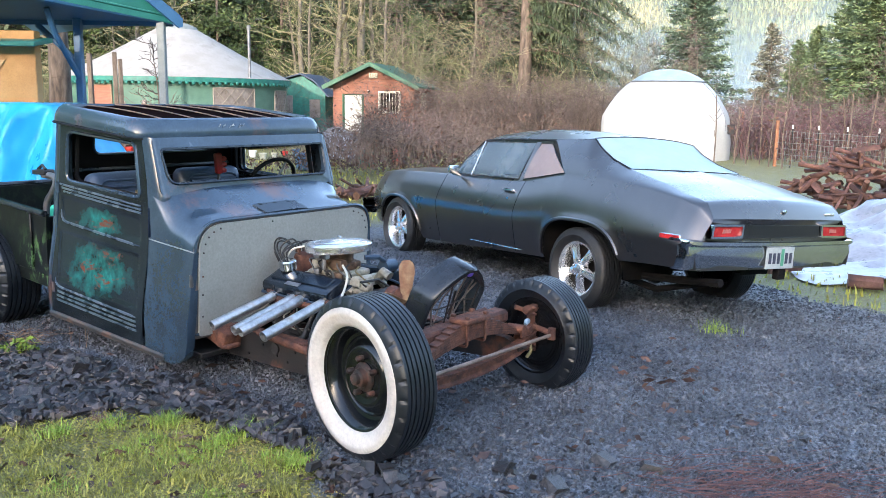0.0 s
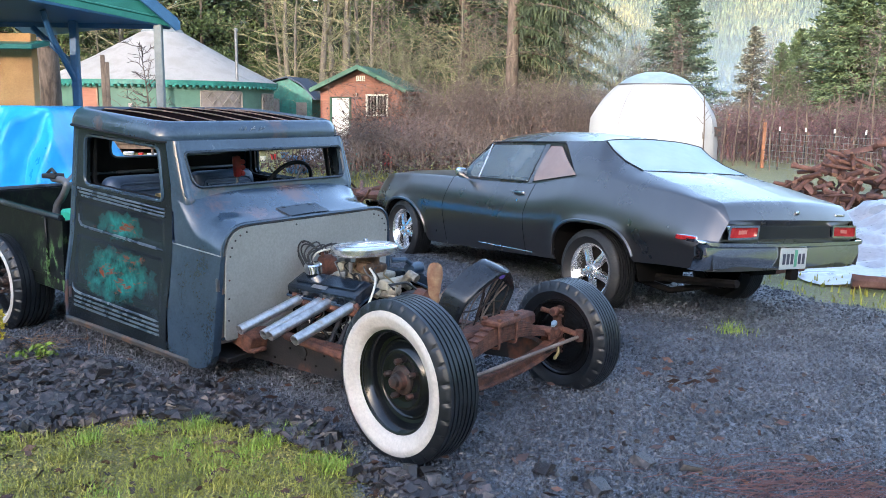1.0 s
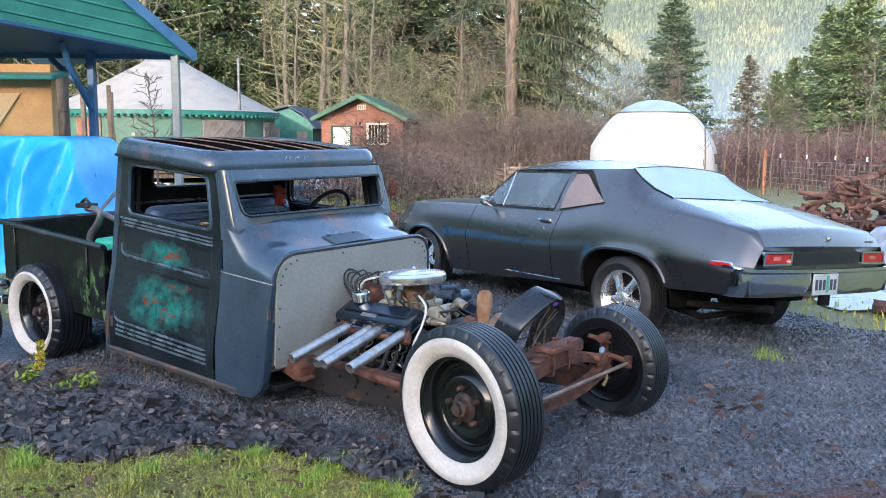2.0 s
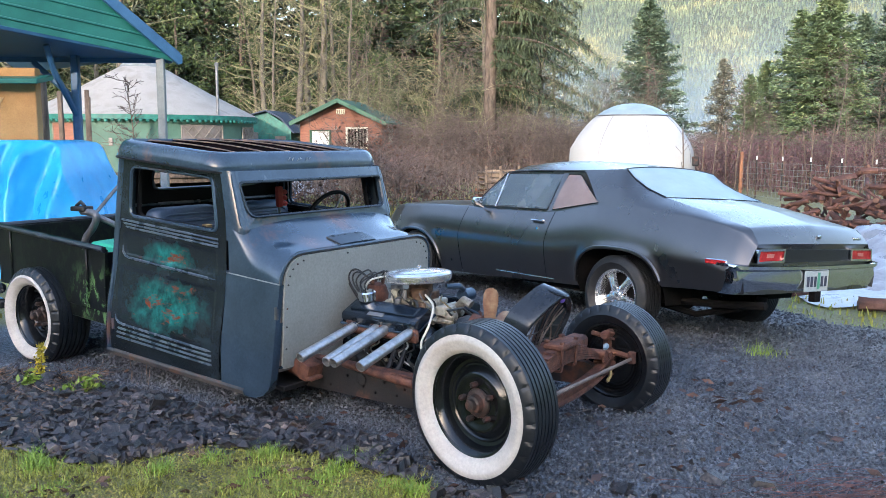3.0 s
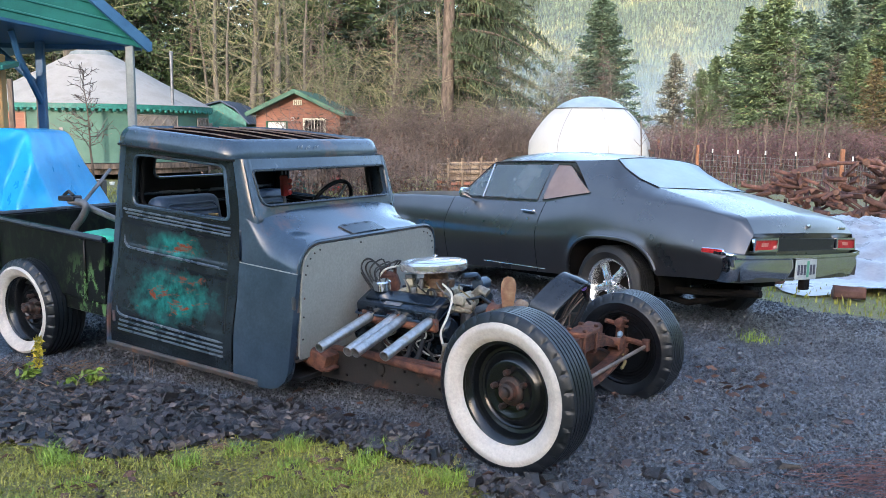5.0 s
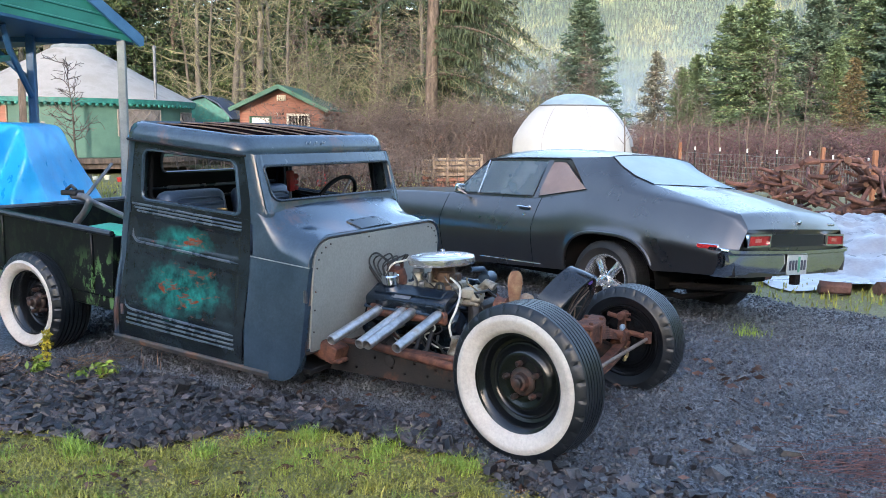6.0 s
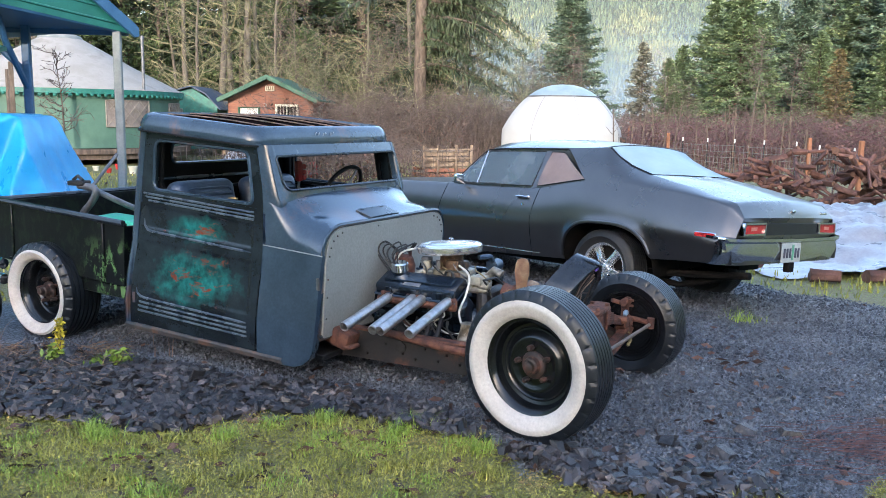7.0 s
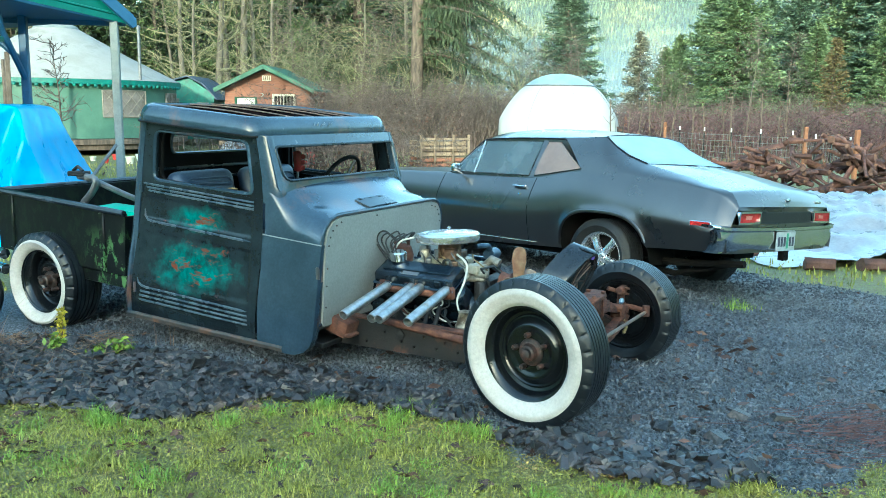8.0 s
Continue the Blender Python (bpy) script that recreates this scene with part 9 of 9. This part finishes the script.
Pl[:, 2] = np.abs(rl.normal(0, 0.4, 5200)) * np.exp(-((Pl[:, 0] + 1.2) / 2.2) ** 2) * 1.4
v, f = leaves(Pl, 0.045, rl)
solid("dead_leaf_heap", v, f, M_LEAF, "brown dead leaves clinging to the bramble heap", "dead leaves")
rl = np.random.default_rng(66)
n = 13000
az_, d_ = rl.uniform(-4, 46, n), rl.uniform(26, 37, n)
Pl = np.stack([-0.7 + d_ * np.sin(np.radians(az_)), -0.2 + d_ * np.cos(np.radians(az_)), np.abs(rl.normal(0, 0.75, n))], 1)
Pl = Pl[~((az_ > 9.5) & (az_ < 21) & (d_ < 32))]
v, f = leaves(Pl, 0.055, rl)
solid("dead_leaf_scrub", v, f, M_LEAF, "russet dead leaves in the scrub", "dead leaves")

# ---- far hillside, painted mist sheets, added ridge behind the camera ----
def hill_z(x, y):
    az = math.degrees(math.atan2(x, y))
    k = interp(az, [(-60, 0.5), (-10, 0.62), (4, 0.72), (8.4, 0.86), (13, 1.0), (20, 1.15), (35, 1.3), (60, 1.2)])
    d = math.hypot(x, y)
    s = smooth01((d - 330) / 800)
    return k * (14 + 165 * s) * smooth01((d - 300) / 60) + 14 * noise.noise((x * 0.006, y * 0.006, 0.0)) * s - 1


V, F = [], []
na, nd = 130, 40
for j in range(nd):
    for i in range(na):
        az, d = radians(-70 + 140 * i / (na - 1)), 300 + 900 * j / (nd - 1)
        x, y = d * math.sin(az), d * math.cos(az)
        V.append((x, y, hill_z(x, y)))
F = [(j * na + i, j * na + i + 1, (j + 1) * na + i + 1, (j + 1) * na + i) for j in range(nd - 1) for i in range(na - 1)]
solid("backdrop_hill", V, F, M_HILL, "wooded hillside far beyond the yard", "hillside", "structure", smooth=True)
rh = np.random.default_rng(71)
n = 46000
az = np.radians(rh.uniform(-2, 46, n))
d = 320 + 860 * rh.uniform(0, 1, n) ** 0.8
X, Y = d * np.sin(az), d * np.cos(az)
Z = np.array([hill_z(x, y) for x, y in zip(X, Y)])
H, Rr = rh.uniform(2.5, 5.2, n) * (0.7 + d / 2500), rh.uniform(0.9, 1.8, n) * (0.7 + d / 2500)
k = 4
ang = 2 * math.pi * np.arange(k) / k
ring = np.stack([X[:, None] + Rr[:, None] * np.cos(ang), Y[:, None] + Rr[:, None] * np.sin(ang), np.repeat(Z[:, None], k, 1) - 1], -1)
apex = np.stack([X + rh.normal(0, 0.3, n), Y, Z + H], -1)[:, None]
V = np.concatenate([ring, apex], 1).reshape(-1, 3)
F = np.array([(j, (j + 1) % k, k) for j in range(k)])
F = (F[None] + (k + 1) * np.arange(n)[:, None, None]).reshape(-1, 3)
solid("hillside_forest", V, F, M_HILL, "countless conifers on the far hillside", "forest")


def mist_mat():
    m = bpy.data.materials.new("painted_haze")
    m.use_nodes = True
    nt = m.node_tree
    nt.nodes.remove(nt.nodes["Principled BSDF"])
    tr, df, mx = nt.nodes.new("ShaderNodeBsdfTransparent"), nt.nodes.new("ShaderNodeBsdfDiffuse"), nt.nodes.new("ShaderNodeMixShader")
    # blue-grey colour paints the haze and the lower hill's shade, thinning with height
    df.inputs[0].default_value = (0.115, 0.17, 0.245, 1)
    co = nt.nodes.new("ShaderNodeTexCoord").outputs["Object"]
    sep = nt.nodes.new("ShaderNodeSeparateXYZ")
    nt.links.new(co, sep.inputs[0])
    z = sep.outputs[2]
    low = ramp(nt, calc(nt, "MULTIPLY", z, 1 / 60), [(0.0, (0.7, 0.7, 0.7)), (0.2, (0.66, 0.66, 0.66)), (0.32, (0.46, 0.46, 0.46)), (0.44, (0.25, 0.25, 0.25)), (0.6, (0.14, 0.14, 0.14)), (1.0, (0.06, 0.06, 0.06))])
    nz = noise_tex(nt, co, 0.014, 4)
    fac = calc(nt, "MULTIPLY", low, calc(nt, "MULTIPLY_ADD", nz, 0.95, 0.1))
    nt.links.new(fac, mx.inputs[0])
    nt.links.new(tr.outputs[0], mx.inputs[1])
    nt.links.new(df.outputs[0], mx.inputs[2])
    nt.links.new(mx.outputs[0], nt.nodes["Material Output"].inputs[0])
    return m


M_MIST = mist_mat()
# two see-through sheets carry the painted haze in front of the hill
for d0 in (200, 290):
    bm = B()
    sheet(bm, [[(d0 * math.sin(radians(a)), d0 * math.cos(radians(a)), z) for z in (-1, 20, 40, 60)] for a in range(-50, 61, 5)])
    mo = put("painted_haze_sheet", bm, M_MIST, "see-through blue-grey sheet painting mist and shade over the lower hillside", "mist", "stuff", sharp=2)
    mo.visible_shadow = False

# unseen ridge, added to block the low sun and darken reflections
V, F = [], []
nx, ny = 80, 16
for j in range(ny):
    for i in range(nx):
        a, d = radians(68 + 244 * i / (nx - 1)), 45 + 155 * j / (ny - 1)
        x, y = d * math.sin(a), d * math.cos(a)
        V.append((x, y, -0.5 + 25 * smooth01((d - 45) / 42) + 2 * noise.noise((x * 0.03, y * 0.03, 2.0)) * smooth01((d - 40) / 60)))
F = [(j * nx + i, j * nx + i + 1, (j + 1) * nx + i + 1, (j + 1) * nx + i) for j in range(ny - 1) for i in range(nx - 1)]
solid("backdrop_ridge", V, F, M_NEEDLE, "unseen ridge added behind the camera to keep low sun off the yard", "ridge", "structure", smooth=True)

# ---- gravel, shale, grass, litter ----
def gravelly(x, y):
    return max(0.0, 1 - grassy(x, y)) * (1 - 0.75 * shaly(x, y))


ng = 76000
P = scatter(ng, -3.2, 4.6, 2.4, 9.2, lambda x, y: gravelly(x, y) * interp(y, [(2.4, 1.0), (4.0, 0.85), (5.5, 0.4), (7.5, 0.15), (9.2, 0.06)]), NPR, 0.002)
v, f = pebbles(P, NPR.uniform(0.008, 0.019, ng) * (1 + 0.06 * np.maximum(0, P[:, 1] - 3)), NPR)
solid("gravel", v, f, M_GRAVEL, "wet blue-grey crushed gravel on the drive", "gravel")
P = scatter(7800, -4.3, 0.6, 2.5, 5.6, shaly, NPR, 0.016)
P[:, 2] += NPR.uniform(0, 0.03, len(P))
v, f = chunks(P, 0.024 + 0.055 * NPR.uniform(0, 1, len(P)) ** 1.6, (0.16, 0.55), NPR)
solid("shale_bits", v, f, M_SHALES, "angular dark shale chips", "shale")
P = scatter(200, -0.6, 2.6, 2.5, 4.5, lambda x, y: gravelly(x, y) * interp(y, [(2.5, 1), (4, 0.3), (6.5, 0.1)]), NPR, 0.006)
v, f = chunks(P, NPR.uniform(0.022, 0.05, len(P)), (0.3, 0.5), NPR)
solid("stray_stones", v, f, M_SHALES, "larger dark stones lying on the gravel", "stones")

bed = tagged(new("shale_bed"), "loose bed of flat dark shale slabs beside the pickup", "shale bed")
bed.matrix_basis = pose(-1.6, 4.0, 0)
SLABS = []
for k in range(12):
    v, f = chunks(np.zeros((1, 3)), np.array([1.0]), (0.22, 0.36), np.random.default_rng(200 + k))
    me = bpy.data.meshes.new("slab")
    me.from_pydata([tuple(q) for q in v], [], [tuple(q) for q in f])
    me.materials.append(M_SHALE)
    SLABS.append(me)
P = scatter(290, -3.4, 0.4, 2.7, 5.0, shaly, NPR, 0.018)
for q in P:
    ob = new("slab", RNG.choice(SLABS))
    ob.parent = bed
    ob.matrix_basis = pose(q[0] + 1.6, q[1] - 4.0, q[2] + RNG.uniform(0.005, 0.035), RNG.uniform(-30, 30), RNG.uniform(-30, 30), RNG.uniform(0, 360)) @ Matrix.Scale(RNG.uniform(0.05, 0.085), 4)
for x, y, s, r in ((0.69, 3.25, 0.10, 20), (0.88, 3.16, 0.11, -15), (0.24, 3.15, 0.09, 60), (0.45, 3.0, 0.1, 5)):
    st = new("flat_stone", SLABS[int(s * 100) % 12])
    st.matrix_basis = pose(x, y, ground_z(x, y) + 0.014, 3, -4, r) @ Matrix.Scale(s, 4)
    tagged(st, "flat dark stone lying on the gravel", "stone", "flat stones")


def blades(P, h, w, rng, bend=0.5):
    n = len(P)
    a = rng.uniform(0, 6.28, n)
    L = h * rng.uniform(0.45, 1.35, n)
    d = np.stack([np.cos(a), np.sin(a), np.zeros(n)], 1)
    s = np.stack([-np.sin(a), np.cos(a), np.zeros(n)], 1) * (w * rng.uniform(0.7, 1.3, n))[:, None]
    b = (L * bend * rng.uniform(0.1, 1.3, n))[:, None] * d
    up = np.stack([np.zeros(n), np.zeros(n), L], 1)
    V = np.stack([P - s, P + s, P + b * 0.35 + up * 0.55 - s * 0.7, P + b * 0.35 + up * 0.55 + s * 0.7, P + b + up * 0.92], 1)
    F = np.concatenate([np.stack([5 * np.arange(n) + i for i in t], 1) for t in ((0, 1, 3), (0, 3, 2), (2, 3, 4))])
    return V.reshape(-1, 3), F


def clump(x, y):
    return smooth01(0.45 + 1.3 * noise.noise((x * 2.7, y * 2.7, 6.0)) + 0.5 * noise.noise((x * 8, y * 8, 2.0)))


P = scatter(100000, -4.2, 2.6, 1.6, 4.6, lambda x, y: (grassy(x, y) if y < 4.7 else 0) * (0.45 + 0.55 * clump(x, y)), NPR)
hh = np.array([0.008 + 0.017 * clump(x, y) ** 1.8 for x, y, _ in P])
v, f = blades(P, hh, 0.0019, NPR, 1.3)
solid("grass", v, f, M_GRASS, "short bright mossy grass at the gravel edge", "grass")
P = scatter(60000, -4.2, 2.6, 1.6, 4.6, lambda x, y: (grassy(x, y) if y < 4.7 else 0) * (0.3 + 0.7 * (1 - clump(x, y))), NPR, 0.012)
P[:, 2] += NPR.uniform(0, 0.012, len(P))
v, f = leaves(P, 0.0075, NPR, 0.5)
solid("moss", v, f, M_MOSS, "low moss and clover leaves between the grass", "moss")
P = scatter(8000, -9, 8, -6, 2.4, lambda x, y: (0.25 + 0.75 * clump(x, y)) * (1 if y < 1.6 or x < -4.2 or x > 2.6 else 0), NPR)
v, f = blades(P, np.full(len(P), 0.045), 0.006, NPR)
solid("grass", v, f, M_GRASS, "short mossy lawn grass in front of the drive", "grass")
P = scatter(17000, 2.4, 9.5, 4.8, 14, lambda x, y: grassy(x, y) * (0.2 + 0.8 * clump(x, y)), NPR)
v, f = blades(P, np.full(len(P), 0.02), 0.0028, NPR, 1.2)
solid("grass", v, f, M_TUFT, "thin lawn grass beyond the coupe", "grass")
P = scatter(16000, -9, 5, 6.2, 24, lambda x, y: grassy(x, y) * (0.2 + 0.8 * clump(x, y)), NPR)
v, f = blades(P, np.full(len(P), 0.08), 0.009, NPR)
solid("grass", v, f, M_GRASS, "yard grass behind the pickup", "grass")


def tuft(x, y, n, h, rad, material, label, name="grass_tuft"):
    r = np.random.default_rng(int(abs(x * 1000) + abs(y * 7000)))
    P = np.stack([r.normal(0, rad, n), r.normal(0, rad, n), np.zeros(n)], 1)
    v, f = blades(P, np.full(n, h), 0.0022, r, 1.0)
    ob = solid(name, v, f, material, label, "grass tuft", "stuff")
    ob["group"] = "grass tufts"
    ob.matrix_basis = pose(x, y, ground_z(x, y))
    return ob


tuft(1.87, 5.45, 120, 0.075, 0.06, M_TUFT, "lone green grass tuft growing in the gravel")
for x, y in ((-1.62, 3.83), (-1.3, 3.6), (-1.27, 3.67), (-0.92, 3.48), (-0.82, 3.5), (-0.98, 3.38), (-2.35, 3.6), (-2.3, 3.5), (-0.62, 3.15), (-2.75, 3.95), (-1.75, 3.45)):
    tuft(x, y, 170, RNG.uniform(0.04, 0.065), 0.035, M_TUFT, "bright green grass tuft by the shale")
rt = random.Random(77)
for k in range(110):
    x = rt.uniform(-3.0, 0.6)
    y = rt.uniform(2.35, 3.75)
    if grassy(x, y) > 0.4:
        tuft(x, y, rt.randint(90, 220), rt.uniform(0.022, 0.045), rt.uniform(0.03, 0.06), M_TUFT if k % 2 else M_GRASS, "bright green grass tuft in the mossy lawn")
for x, y in ((-2.5, 4.72), (-2.25, 4.85), (-3.2, 4.9)):
    tuft(x, y, 7, 0.24, 0.04, M_DRYGRASS, "dry straw-coloured weed stalks by the rear wheel", "dry_weed")


def weed(x, y, h, n, label):
    r = np.random.default_rng(int(abs(x * 991) + abs(y * 313)))
    t = thing("weed", pose(x, y, ground_z(x, y)), label, "weed", "weeds")
    segs, pts = [], []
    for k in range(5):
        a = r.uniform(0, 6.28)
        tip = np.array([0.5 * h * math.cos(a) * r.uniform(0.1, 1), 0.5 * h * math.sin(a) * r.uniform(0.1, 1), h * r.uniform(0.5, 1)])
        segs.append((np.zeros(3), tip, 0.003, 0.0015))
        for _ in range(n // 5):
            u = r.uniform(0.3, 1.05)
            pts.append(tip * u + r.normal(0, 0.02, 3))
    v, f = prisms(segs, 4)
    solid("stem", v, f, M_DRYGRASS, parent=t, kind="")
    v, f = leaves(np.array(pts), 0.02, r, 0.4)
    solid("foliage", v, f, M_WEED, parent=t)


for x, y, h, n in ((-2.84, 4.70, 0.10, 150), (-2.45, 4.62, 0.13, 120), (-2.56, 4.56, 0.07, 100)):
    weed(x, y, h, n, "yellow-green leafy weed among the shale")


# one yellow flower spike by the rear wheel
r = np.random.default_rng(19)
t = thing("goldenrod", pose(-2.86, 4.92, ground_z(-2.86, 4.92)), "yellow-leaved upright weed spike by the rear wheel", "weed", "weeds")
v, f = prisms([(np.zeros(3), np.array([0.01, 0.0, 0.2]), 0.004, 0.002)], 5)
solid("stem", v, f, M_DRYGRASS, parent=t, kind="")
z_ = r.uniform(0.05, 0.24, 130)
v, f = leaves(np.stack([r.normal(0, 0.022, 130) * (1.3 - 3 * z_), r.normal(0, 0.022, 130) * (1.3 - 3 * z_), z_], 1), 0.018, r, 0.2)
solid("foliage", v, f, M_GOLD, parent=t)


def litter(n, x0, x1, y0, y1, keep, size, seed, name, label):
    r = np.random.default_rng(seed)
    P = scatter(n, x0, x1, y0, y1, keep, r, 0.014)
    v, f = leaves(P, size, r, 0.85)
    v[:, 2] = np.maximum(v[:, 2], 0.004 - 0.2)
    solid(name, v, f, M_LEAF, label, "dead leaves")


litter(800, -3.5, 1.6, 2.4, 5.2, lambda x, y: 0.15 + 0.85 * shaly(x, y), 0.034, 91, "fallen_leaves", "brown fallen leaves among shale and gravel")
litter(520, -2.8, 0.9, 2.2, 3.8, lambda x, y: grassy(x, y) * max(0.06, 1.6 * noise.noise((x * 2.3, y * 2.3, 8.0))), 0.026, 94, "fallen_leaves", "curled brown leaves lying in the grass")
litter(90, -0.8, 3.6, 2.5, 7.5, lambda x, y: max(0.05, noise.noise((x * 1.5, y * 1.5, 4.0)) * 2), 0.016, 92, "fallen_leaves", "scattered brown leaves on the gravel")
r = np.random.default_rng(93)
segs = []
for k in range(420):
    x, y = r.normal(1.25, 0.28), r.normal(2.95, 0.17)
    a = r.normal(0.2, 0.5)
    L = r.uniform(0.06, 0.22)
    z = ground_z(x, y) + 0.016 + r.uniform(0, 0.012)
    segs.append(((x, y, z), (x + L * math.cos(a), y + L * math.sin(a), z + r.normal(0, 0.008)), 0.0022, 0.0012))
v, f = prisms(segs, 3)
solid("fallen_cedar_twigs", v, f, M_REDNEEDLE, "patch of reddish fallen cedar twigs on the gravel", "twigs")
segs = []
for k in range(1700):
    x, y = r.uniform(-3.9, -2.5), r.uniform(4.05, 5.1)
    a = r.uniform(0, 6.28)
    L = r.uniform(0.04, 0.15)
    z = ground_z(x, y) + 0.012 + r.uniform(0, 0.04)
    segs.append(((x, y, z), (x + L * math.cos(a), y + L * math.sin(a), z + r.normal(0, 0.03)), 0.0022, 0.0012))
v, f = prisms(segs, 3)
solid("dry_stems", v, f, M_DRYGRASS, "matted dry brown stems by the rear wheel", "dry stems")
